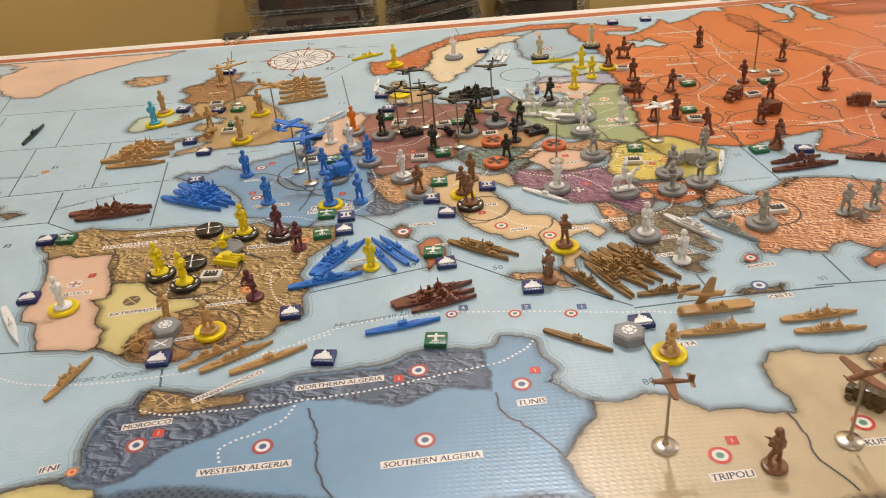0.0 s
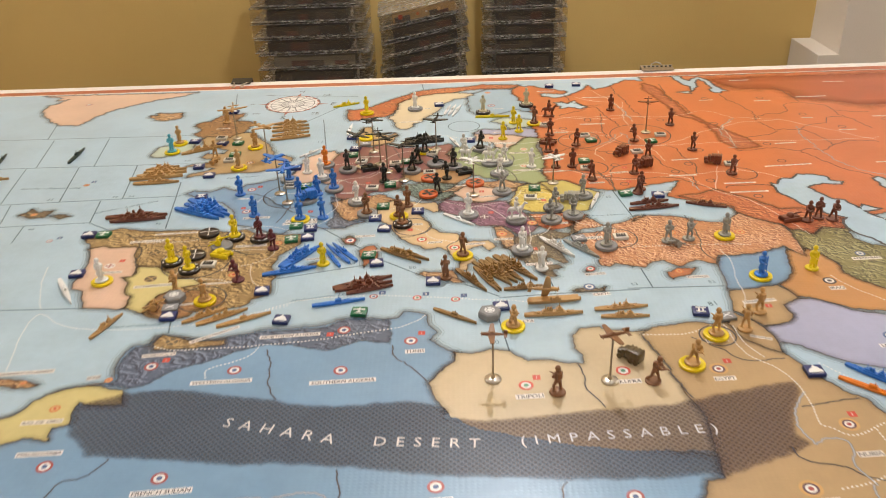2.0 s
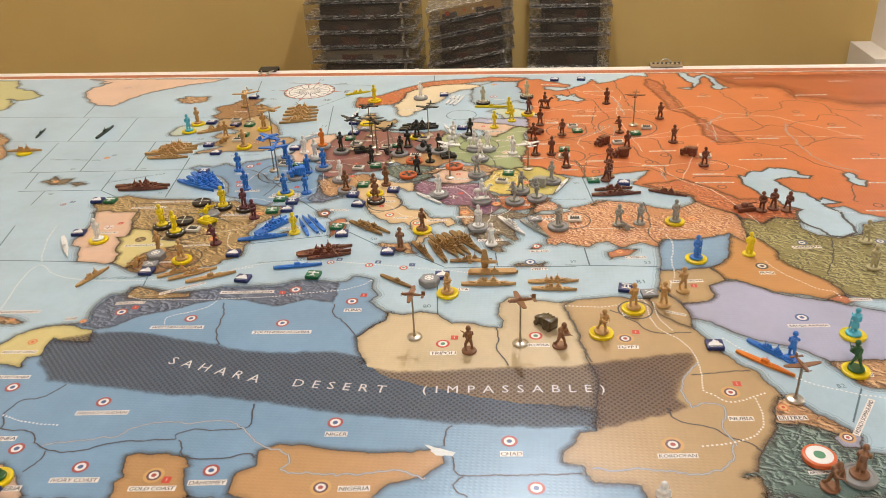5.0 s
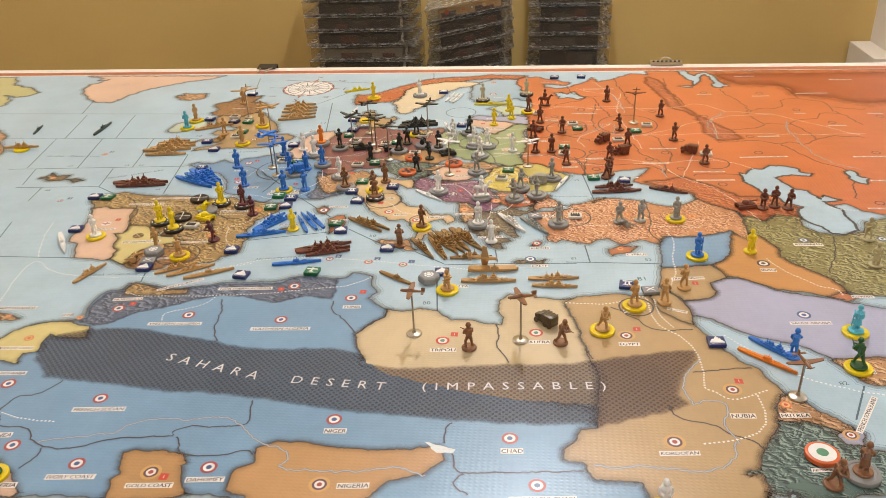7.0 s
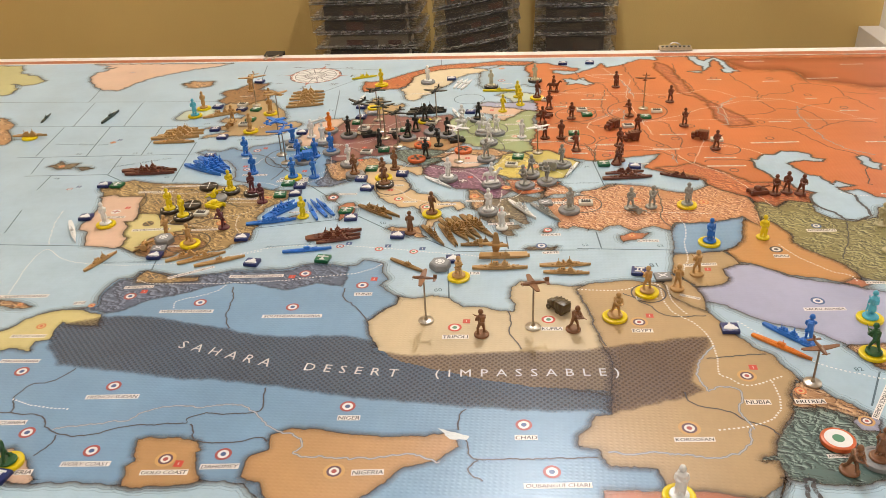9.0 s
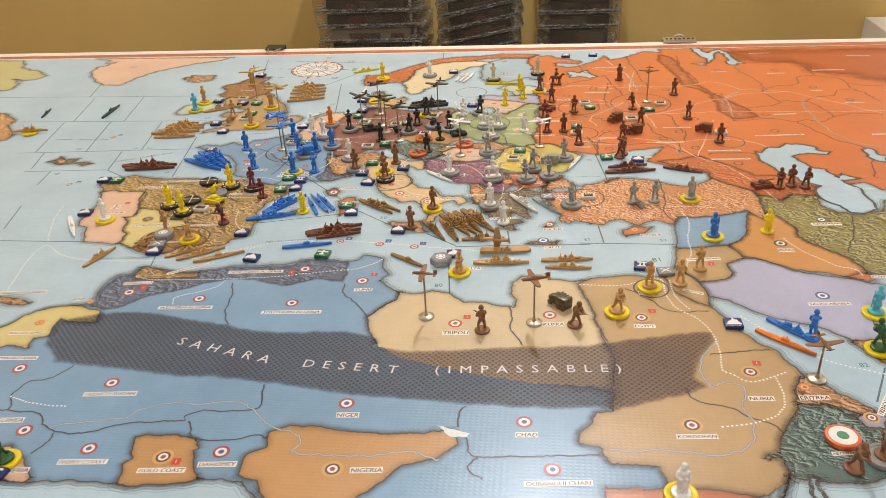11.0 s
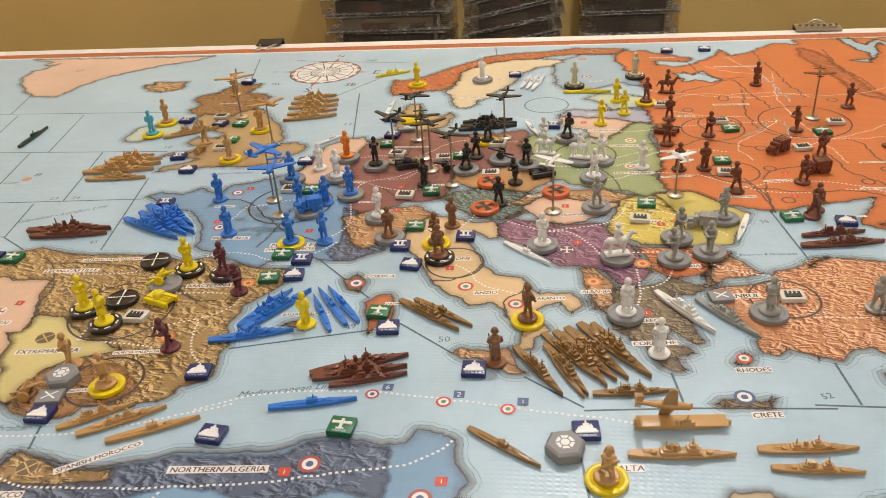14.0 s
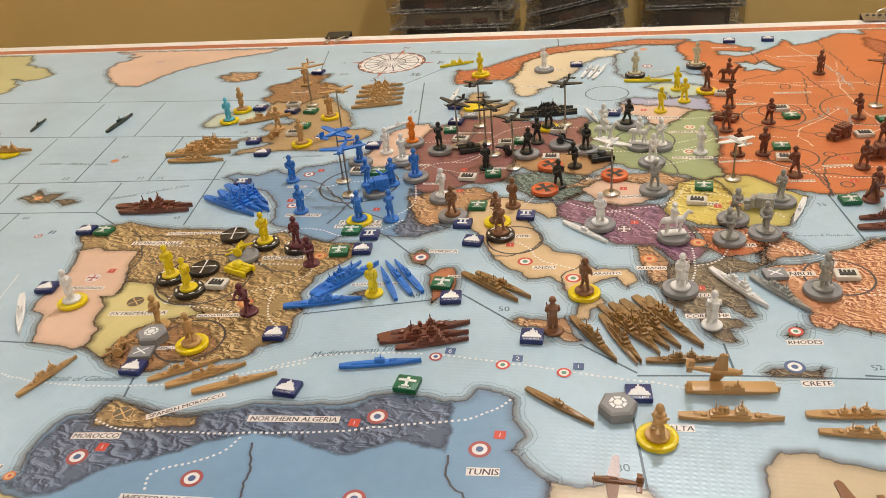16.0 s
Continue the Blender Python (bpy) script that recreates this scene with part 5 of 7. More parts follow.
# name plates
name_plate("NORTHERN ALGERIA", -42.2, 43.0, 44.6, 4.4)
name_plate("WESTERN ALGERIA", -80.0, -10.7, 42.0, 3.2)
name_plate("MOROCCO", -133.3, 22.5, 24.0, 6.2)
name_plate("SPANISH MOROCCO", -99.2, 47.0, 38.2, 32.2)
name_plate("IFNI", -170.7, -2.8, 9.2, 11.8)
name_plate("RIO DE ORO", -186.3, -48.6, 26.7, 4.3)
name_plate("CANARY ISLANDS", -222.8, 4.7, 41.7, 4.6)
name_plate("MAURITANIA", -174.6, -78.4, 28.4, 3.1)
name_plate("FRENCH SUDAN", -89.1, -112.3, 35.4, 4.8)
name_plate("IVORY COAST", -75.8, -172.7, 29.8, 4.7)
name_plate("GOLD COAST", -26.1, -176.2, 28.1, 4.8)
name_plate("DAHOMEY", 4.7, -169.4, 22.8, 5.0)
name_plate("NIGER", 70.7, -123.3, 14.2, 3.5)
name_plate("NIGERIA", 91.4, -168.3, 18.6, 5.2)
name_plate("GUINEA", -141.7, -140.7, 18.5, 4.7)
name_plate("LIBERIA", -112.4, -182.0, 16.7, 5.5)
name_plate("SOUTHERN ALGERIA", 3.4, -13.4, 45.2, 3.7)
name_plate("TUNIS", 51.0, 19.5, 14.1, 4.0)
name_plate("TRIPOLI", 127.9, -34.0, 18.8, 3.9)
name_plate("KUFRA", 195.5, -20.7, 15.1, 2.8)
name_plate("EGYPT", 258.2, -20.0, 14.7, 2.9)
name_plate("CAIRO", 265.7, 23.8, 15.8, 6.8)
name_plate("TRANSJORDAN", 312.6, 74.2, 26.3, 7.1)
name_plate("PALESTINE", 297.5, 26.0, 15.0, -20.4)
name_plate("SAUDI ARABIA", 389.4, 13.4, 29.4, 4.1)
name_plate("IRAQ", 378.4, 90.4, 12.1, 2.1)
name_plate("AZERBAIJAN", 421.8, 136.2, 24.4, 3.0)
name_plate("KUWAIT", 437.8, 51.8, 16.4, 2.4)
name_plate("CYPRUS", 276.5, 113.1, 17.6, 1.9)
name_plate("YEMEN", 406.9, -43.7, 14.8, -1.6)
name_plate("CHAD", 179.7, -134.1, 13.4, 3.7)
name_plate("KORDOFAN", 276.7, -129.6, 23.4, 4.8)
name_plate("NUBIA", 319.9, -93.7, 15.4, 3.4)
name_plate("ERITREA", 351.1, -91.2, 18.2, 4.8)
name_plate("FRENCH SOMALILAND", 394.1, -87.5, 40.7, 59.2)
name_plate("ABYSSINIA", 353.9, -138.1, 13.4, 6.9)
name_plate("OUBANGUI CHARI", 197.8, -171.1, 37.2, 5.2)
name_plate("EXTREMADURA", -167.6, 121.5, 35.9, 6.3)
name_plate("PORTUGAL", -216.0, 145.9, 22.4, 3.5)
name_plate("LEON-CASTILLE", -199.1, 203.0, 36.2, 4.6)
name_plate("ASTURIAS-VASCONGADAS", -178.9, 217.4, 39.6, 4.2)
name_plate("MURCIA-VALENCIA", -117.4, 122.8, 25.8, 5.9)
name_plate("ANDALUCIA", -132.6, 90.9, 14.5, 9.6)
name_plate("BARCELONA", -102.6, 188.4, 27.9, 4.1)
name_plate("BALEARIC ISLANDS", -35.1, 160.9, 27.9, 5.5)
name_plate("CORSICA", -0.9, 201.2, 18.2, 2.7)
name_plate("ANZIO", 62.8, 185.2, 13.7, 5.3)
name_plate("ROME", 45.1, 222.4, 12.2, 2.4)
name_plate("TARANTO", 98.3, 180.4, 18.4, 4.8)
name_plate("ALBANIA", 124.4, 188.0, 16.9, 3.1)
name_plate("SARDINIA", 12.7, 172.5, 11.0, 3.3)
name_plate("GREECE", 150.6, 161.0, 15.9, 5.3)
name_plate("CORINTHE", 151.5, 141.3, 22.7, 5.1)
name_plate("RHODES", 195.4, 121.8, 16.9, 5.8)
name_plate("CRETE", 195.1, 90.2, 13.8, 6.5)
name_plate("ISTANBUL", 199.9, 185.7, 25.0, 4.4)
name_plate("BULGARIA", 174.7, 216.4, 21.6, 4.1)
name_plate("HUNGARY", 115.6, 280.9, 21.1, 8.2)
name_plate("ROMANIA", 160.8, 270.8, 17.7, 4.1)
name_plate("EAST POLAND", 158.0, 345.8, 28.8, 2.0)
name_plate("WESTERN UKRAINE", 186.9, 339.3, 21.8, 5.3)
name_plate("EASTERN UKRAINE", 253.9, 332.2, 19.9, 5.7)
name_plate("BESSARABIA", 226.6, 306.8, 16.5, 3.8)
name_plate("PRIPET MARSHES", 191.7, 384.0, 22.4, -0.8)
name_plate("MINSK", 208.8, 457.5, 15.5, -2.3)
name_plate("WESTERN RUSSIA", 249.7, 483.5, 29.9, -0.1)
name_plate("BORDEAUX", -110.0, 246.3, 25.9, 1.8)
name_plate("MARSEILLE", -65.5, 237.6, 29.4, 2.7)
name_plate("LORRAINE", -47.4, 331.6, 20.3, 0.2)
name_plate("NORMANDY", -131.0, 291.8, 15.1, 2.6)
name_plate("MUNICH", 18.5, 326.1, 12.5, 2.5)
name_plate("", -27.9, 298.5, 14.4, 0.9)
name_plate("", 285.2, 279.4, 19.8, 0.7)
name_plate("", 273.1, 587.3, 40.4, 0.3)
name_plate("", 330.2, 362.1, 29.2, 3.5)
name_plate("", 317.4, 319.2, 27.8, 0.4)
name_plate("", 370.6, 274.3, 38.1, 1.8)
name_plate("", 368.3, 296.2, 32.0, 1.9)
name_plate("", 432.0, 338.3, 50.1, 4.0)
name_plate("", 543.1, 340.4, 38.6, 2.6)
name_plate("", 452.3, 401.9, 24.1, 4.1)
name_plate("", 537.7, 438.6, 20.5, 2.2)
name_plate("", 477.8, 552.4, 21.2, 1.9)
name_plate("", 408.6, 561.3, 18.1, 2.5)
name_plate("", 476.6, 643.7, 26.6, 1.0)
name_plate("", 598.7, 624.6, 29.2, 0.7)
name_plate("", 544.0, 563.5, 39.8, 2.0)
name_plate("", 508.0, 482.9, 13.0, -0.8)
name_plate("", 527.9, 276.0, 17.2, 0.7)
name_plate("", 504.7, 210.6, 19.8, 1.2)
name_plate("", 594.2, 481.7, 17.5, -0.8)
name_plate("", 94.9, 309.3, 25.1, 3.8)
name_plate("", -207.0, 507.3, 17.3, 6.2)
name_plate("", 42.8, 561.4, 19.3, 5.5)
name_plate("LITHUANIA", 140.3, 427.3, 25.2, 0.4)
name_plate("LATVIA", 134.4, 464.3, 12.5, 2.2)
name_plate("LUBELSKIE", 154.5, 395.8, 22.2, 1.0)
name_plate("MALTA", 131.3, 54.2, 15.1, 3.8)
name_plate("(VICHY FRANCE)", -65.7, 232.0, 32.6, 4.4)
name_plate("", -12.5, 397.1, 29.3, 0.6)
name_plate("", 27.7, 511.7, 27.5, 1.7)
name_plate("", 207.8, 621.1, 24.1, -1.5)
name_plate("", 139.6, 552.1, 12.9, 1.7)
name_plate("", 91.8, 377.5, 6.8, -0.7)
printed_words("SAHARA", "white", -30.9, -61.9, 74.3, -14.5)
printed_words("DESERT", "white", 61.9, -75.5, 64.5, -3.4)
printed_words("(IMPASSABLE)", "white", 178.7, -73.3, 119.8, 3.8)
printed_words("Strait of Gibraltar", "grey", -163.8, 62.2, 43.8, 4.6)
printed_words("Mediterranean Line", "grey", -27.1, 96.8, 47.6, 11.8)
printed_words("Bosporus & Dardanelles", "grey", 225.9, 230.9, 33.3, 3.3)
printed_words("English Channel", "grey", -146.9, 348.2, 33.9, 6.1)
printed_words("Gibraltar - London Line", "grey", -248.0, 280.4, 60.3, 25.2)
printed_words("London - Shannon Line", "grey", -348.4, 333.3, 65.0, -1.2)
printed_words("Caspian Sea", "grey", 449.4, 188.4, 27.5, 5.0)
printed_words("50", "grey", 44.7, 140.7, 6.1, 3.9)
printed_words("49", "grey", -7.6, 150.1, 6.0, 15.3)
printed_words("52", "grey", 223.8, 104.5, 5.0, 14.9)
printed_words("80", "grey", 108.3, 28.2, 6.0, 9.6)
printed_words("81", "grey", 276.2, 72.6, 6.4, 10.2)
printed_words("82", "grey", 390.1, -56.9, 5.5, 9.3)
printed_words("53", "grey", 285.3, 104.8, 5.2, 7.3)
printed_words("35", "grey", 232.0, 271.8, 5.3, 10.1)
printed_words("22", "grey", -336.2, 303.8, 6.1, 5.4)
printed_words("23", "grey", -269.9, 305.5, 5.9, 5.4)
printed_words("24", "grey", -252.7, 306.2, 6.0, 5.2)
printed_words("48", "grey", -324.5, 234.9, 6.1, 5.7)
printed_words("43", "grey", -203.8, 239.8, 5.0, 10.8)
printed_words("11", "grey", -77.0, 449.3, 5.3, -1.9)
printed_words("10", "grey", -221.4, 402.0, 6.2, 4.6)

# roundels and value squares
for x, y in [(47.7, 32.5), (-73.9, 2.0), (0.5, -1.1), (-134.3, 8.6), (-166.3, -89.6), (-93.5, -101.3), (67.7, -112.6), (-77.6, -161.8), (3.4, -159.4), (-126.7, -148.9), (178.1, -123.1), (194.7, -161.0), (-2.8, 48.6)]:
    roundel("fr", x, y, 5.0)
for x, y in [(275.2, -120.0)]:
    roundel("uk", x, y, 5.0)
for x, y in [(318.7, -67.8)]:
    roundel("uk", x, y, 4.6)
for x, y in [(257.0, -9.5), (-29.5, -165.7), (72.1, -168.7)]:
    roundel("uk", x, y, 4.8)
for x, y in [(126.4, -22.5), (193.0, -9.1)]:
    roundel("it", x, y, 5.0)
for x, y in [(51.0, 191.5), (80.4, 174.3)]:
    roundel("it", x, y, 4.6)
for x, y in [(50.2, 91.7), (80.5, 88.1), (192.7, 130.7)]:
    roundel("it", x, y, 3.6)
for x, y in [(187.4, 101.8)]:
    roundel("gr", x, y, 4.8)
for x, y in [(-13.7, 193.2), (131.1, 566.2)]:
    roundel("fr", x, y, 5.0)
for x, y in [(-422.8, 623.8)]:
    roundel("fr", x, y, 4.2)
for x, y in [(123.4, 198.4)]:
    roundel("rd", x, y, 4.8)
for x, y in [(-106.3, 136.5), (-79.3, 191.6), (180.2, 272.1)]:
    roundel("rd", x, y, 4.4)
for x, y in [(-183.6, -35.5), (348.0, -81.2)]:
    roundel("rd", x, y, 3.6)
for x, y in [(-159.0, -5.9)]:
    roundel("rd", x, y, 2.8)
for x, y in [(28.8, 215.7)]:
    roundel("rd", x, y, 3.0)
for x, y in [(387.6, 24.1)]:
    roundel("gr", x, y, 5.0)
for x, y in [(376.9, 101.5)]:
    roundel("iq", x, y, 5.2)
for x, y in [(-187.3, 180.1)]:
    roundel("bk", x, y, 5.2)
for x, y in [(-218.1, -6.8)]:
    roundel("rd", x, y, 2.4)
for x, y in [(15.4, 95.4)]:
    roundel("fr", x, y, 3.4)
for x, y in [(378.3, -107.4)]:
    roundel("uk", x, y, 3.6)
for x, y in [(263.9, 122.8), (-312.5, 338.9), (-336.6, 267.5)]:
    roundel("rd", x, y, 3.4)
for x, y in [(-129.1, 314.0)]:
    roundel("fr", x, y, 4.6)
for x, y in [(-123.2, 260.9)]:
    roundel("fr", x, y, 4.4)
for x, y in [(-147.5, 389.9)]:
    roundel("uk", x, y, 4.2)
for x, y in [(-219.4, 157.3)]:
    roundel("pt", x, y, 4.8)
for x, y in [(-175.7, 133.1)]:
    roundel("bk", x, y, 5.4)
for x, y in [(-128.8, 38.7)]:
    roundel("bk", x, y, 5.0)
for x, y in [(246.7, 501.0), (253.8, 301.6), (312.0, 329.6), (353.0, 388.5), (341.3, 303.9), (375.7, 263.5), (429.6, 350.5), (431.7, 401.0), (507.5, 495.7), (535.3, 448.9), (478.6, 563.9), (409.0, 568.1), (393.4, 471.8), (550.6, 351.7), (509.3, 222.3), (595.9, 470.3), (330.8, 349.4), (333.6, 490.8), (246.0, 496.8), (212.7, 471.1), (254.6, 388.7), (253.0, 351.7)]:
    roundel("ol", x, y, 4.6)
for x, y in [(160.2, 406.1), (156.5, 357.2)]:
    roundel("pl", x, y, 4.4)
for x, y in [(108.9, 234.3)]:
    roundel("yg", x, y, 5.0)
for x, y in [(152.6, 218.9), (274.0, 192.2), (334.2, 189.4)]:
    roundel("rd", x, y, 4.6)
for x, y in [(420.0, 144.4), (485.7, 148.9)]:
    roundel("gr", x, y, 4.2)
for x, y in [(128.7, 622.6)]:
    roundel("rd", x, y, 4.0)
for x, y in [(-295.2, 208.6)]:
    roundel("fr", x, y, 3.0)
for x, y in [(-20.3, -168.8), (324.5, -58.6), (265.2, -0.9), (55.3, 42.2), (134.1, -14.3), (-12.5, 43.4), (-125.9, 15.8)]:
    roundel("red_square", x, y, 2.6)
for x, y in [(-211.5, 166.4), (39.6, 211.2), (115.6, 243.5), (150.1, 168.1), (317.2, 67.1), (-121.7, 321.1), (-127.7, 269.0), (-59.4, 256.7), (-5.8, 287.4), (-8.8, 323.4), (108.5, 293.0), (168.5, 267.7), (261.7, 344.3), (259.2, 307.3), (125.2, 445.8)]:
    roundel("red_square", x, y, 2.4)
for x, y in [(22.1, 100.8)]:
    roundel("blue_square6", x, y, 2.6)
for x, y in [(57.0, 97.3)]:
    roundel("blue_square2", x, y, 2.6)
for x, y in [(87.2, 93.6)]:
    roundel("blue_square1", x, y, 2.6)
for x, y in [(-307.5, 347.0), (-287.9, 214.5)]:
    roundel("blue_square3", x, y, 2.4)

# ---- playing pieces ----
PIECES = {}
LIFT = 0.00025
rng = random.Random(7)
COLOUR_WORDS = {"brick": "dark red-brown", "bronze": "bronze-brown", "plum": "dark plum", "dark": "dark green", "khaki": "pale khaki"}


def word(c):
    return COLOUR_WORDS.get(c, c)


def cast(bm, mat, voxel):
    """Fuses the shapes of a figure into one moulded skin."""
    me = bpy.data.meshes.new("figure")
    bmesh.ops.recalc_face_normals(bm, faces=bm.faces)
    bm.to_mesh(me)
    bm.free()
    ob = bpy.data.objects.new("figure", me)
    scene.collection.objects.link(ob)
    mod = ob.modifiers.new("fuse", "REMESH")
    mod.mode, mod.voxel_size, mod.use_smooth_shade = "VOXEL", voxel * MM, True
    bpy.context.view_layer.update()
    out = bpy.data.meshes.new_from_object(ob.evaluated_get(bpy.context.evaluated_depsgraph_get()))
    bpy.data.objects.remove(ob)
    out.materials.clear()
    out.materials.append(MATS[mat])
    out.polygons.foreach_set("use_smooth", [True] * len(out.polygons))
    return out


def soldier_mesh(kind, colour):
    key = ("soldier", kind, colour)
    if key in PIECES:
        return PIECES[key]
    bm = bmesh.new()
    lathe(bm, [(5.3, 0), (5.5, 0.4), (5.4, 1.3), (4.9, 1.7)], 22)
    if kind == "coat":
        lathe(bm, [(2.5, 5.4), (3.0, 5.8), (2.6, 8.2), (2.15, 10.6), (2.45, 12.8), (2.85, 15.4), (1.7, 16.9), (0.9, 17.4)], 12)
        for s in (-1, 1):
            tube(bm, (s * 1.6, -0.4, 1.4), (s * 1.25, 0, 6.6), 1.05, 1.45)
            tube(bm, (s * 1.6, -1.8, 1.9), (s * 1.6, 0.6, 2.1), 0.95, 1.05)
        for s in (-1, 1):
            tube(bm, (s * 2.6, 0, 15.6), (s * 3.3, -0.8, 12.4), 1.15, 1.0)
            tube(bm, (s * 3.3, -0.8, 12.4), (s * 1.0, -2.6, 11.6), 1.0, 0.75)
        tube(bm, (2.2, -2.8, 3.0), (2.9, -1.6, 17.4), 0.5, 0.4, 6)
        box_mm(bm, (-1.9, 1.6, 11.4), (1.9, 3.3, 15.6), 0.4)
        head = (0, -0.2, 18.7)
    elif kind == "kneel":
        tube(bm, (-2.2, 1.6, 2.0), (-1.4, -1.2, 6.0), 1.3, 1.5)
        tube(bm, (-1.4, -1.2, 6.0), (-0.8, 1.2, 8.0), 1.4, 1.5)
        tube(bm, (2.4, -2.4, 1.6), (1.6, -1.8, 6.4), 1.2, 1.4)
        tube(bm, (1.6, -1.8, 6.4), (0.8, 1.0, 8.0), 1.4, 1.5)
        tube(bm, (0, 1.0, 7.4), (0.3, -0.6, 13.6), 2.2, 2.6, 10)
        tube(bm, (2.4, -0.6, 12.8), (3.0, -3.6, 10.4), 1.0, 0.8)
        tube(bm, (-2.2, -0.6, 12.8), (-0.4, -4.4, 10.6), 1.0, 0.8)
        tube(bm, (-2.6, -4.6, 9.6), (4.6, -2.6, 12.6), 0.6, 0.6, 6)
        head = (0.4, -1.4, 15.9)
    else:
        lean = 2.6 if kind == "charge" else 0.5
        gap = 3.6 if kind == "charge" else 1.9
        for s in (-1, 1):
            wide = 1.5 if kind == "charge" else 2.5
            foot = (s * wide, -s * gap if kind == "charge" else -0.3, 1.6)
            knee = (s * (wide * 0.5 + 0.75), -s * gap * 0.45 - 0.9, 5.6)
            tube(bm, (foot[0], foot[1] - 1.3, 1.9), (foot[0], foot[1] + 0.9, 2.1), 0.95, 1.0, 8)
            tube(bm, foot, knee, 0.9, 1.08)
            tube(bm, knee, (s * 0.95, 0.2 - lean * 0.2, 10.4), 1.12, 1.5)
            ball(bm, knee, 1.1, 8, 5)
        tube(bm, (0, -lean * 0.2, 9.6), (0, -lean * 0.5, 12.4), 1.85, 2.1, 10)
        tube(bm, (0, -lean * 0.38, 10.9), (0, -lean * 0.42, 11.5), 2.3, 2.3, 12)
        for s in (-1, 1):
            box_mm(bm, (s * 1.4 - 0.6, -lean * 0.4 - 2.7, 10.6), (s * 1.4 + 0.6, -lean * 0.4 - 1.7, 11.9), 0.2)
        tube(bm, (0, -lean * 0.5, 12.2), (0, -lean, 16.2), 2.25, 2.5, 10)
        ball(bm, (0, -lean, 16.0), (2.9, 1.7, 1.3), 10, 6)
        box_mm(bm, (-1.8, 1.2 - lean * 0.8, 12.0), (1.8, 3.0 - lean * 0.8, 16.2), 0.4)
        if kind == "charge":
            tube(bm, (2.7, -lean, 15.6), (3.1, -lean - 1.6, 12.4), 1.05, 0.95)
            tube(bm, (3.1, -lean - 1.6, 12.4), (1.6, -lean - 3.8, 12.6), 0.95, 0.7)
            tube(bm, (-2.7, -lean, 15.6), (-2.8, -lean - 2.6, 13.2), 1.05, 0.95)
            tube(bm, (-2.8, -lean - 2.6, 13.2), (-0.6, -lean - 5.4, 13.4), 0.95, 0.7)
            tube(bm, (2.6, -lean - 0.6, 11.8), (-0.4, -lean - 6.2, 13.6), 0.75, 0.6, 6)
            tube(bm, (-0.4, -lean - 6.2, 13.6), (-1.8, -lean - 9.2, 14.4), 0.42, 0.35, 6)
            tube(bm, (2.2, 0.2, 8.2), (2.4, -1.0, 10.4), 0.9, 0.8, 7)
        else:
            for s in (-1, 1):
                tube(bm, (s * 2.7, -lean, 15.7), (s * 3.4, -lean - 0.9, 12.6), 1.05, 0.95)
                tube(bm, (s * 3.4, -lean - 0.9, 12.6), (s * 0.9, -lean - 2.7, 12.6 + s * 0.8), 0.95, 0.7)
            tube(bm, (-3.4, -lean - 2.3, 10.4), (3.4, -lean - 2.9, 15.8), 0.7, 0.55, 6)
            tube(bm, (3.4, -lean - 2.9, 15.8), (5.0, -lean - 3.0, 17.1), 0.38, 0.3, 6)
        head = (0, -lean * 1.15, 18.6)
    hx, hy, hz = head
    tube(bm, (hx, hy + 0.2, hz - 2.4), (hx, hy, hz), 0.85, 0.9)
    ball(bm, (hx, hy - 0.15, hz), (1.5, 1.65, 1.9), 10, 7)
    lathe(bm, [(2.15, 0.1), (2.2, 0.35), (1.85, 0.9), (1.75, 1.7), (1.2, 2.5), (0.4, 2.85)], 12, (hx, hy, hz))
    PIECES[key] = cast(bm, "plastic_" + colour, 0.36)
    return PIECES[key]


def counter_mesh(colour):
    key = ("counter", colour)
    if key not in PIECES:
        bm = bmesh.new()
        r = {"grey": 9.8, "yellow": 9.0, "black": 9.4, "orange": 9.6}[colour]
        k = 0.75 if colour == "yellow" else 1.0
        lathe(bm, [(a, b * k) for a, b in [(r - 0.7, 0), (r - 0.1, 0.35), (r, 1.0), (r, 2.2), (r - 0.2, 2.9), (r - 0.8, 3.2), (r - 2.2, 3.2), (r - 2.5, 2.9), (0.5, 2.9)]], 36)
        PIECES[key] = mesh_of("counter", bm, "counter_" + colour)
    return PIECES[key]


def wedge_set(name, n, r0, r1, share, z, mat):
    """Flat marks spread round a counter's rim."""
    key = (name, n, r1, mat)
    if key not in PIECES:
        bm = bmesh.new()
        for k in range(n):
            a0 = 2 * math.pi * k / n
            a1 = a0 + 2 * math.pi / n * share
            ps = [(r0, a0), (r1, a0), (r1, a1), (r0, a1)]
            bm.faces.new([bm.verts.new((r * math.cos(a) * MM, r * math.sin(a) * MM, z * MM)) for r, a in ps])
        PIECES[key] = mesh_of(name, bm, mat, smooth=False)
    return PIECES[key]


def counter(colour, x, y, label=""):
    ob = new("counter", counter_mesh(colour))
    ob.matrix_world = pose(x * MM, y * MM, LIFT, 0, 0, rng.uniform(0, 360))
    return tagged(ob, label or "round %s plastic stacking counter lying on the map" % colour, "game counter", colour + " counters")


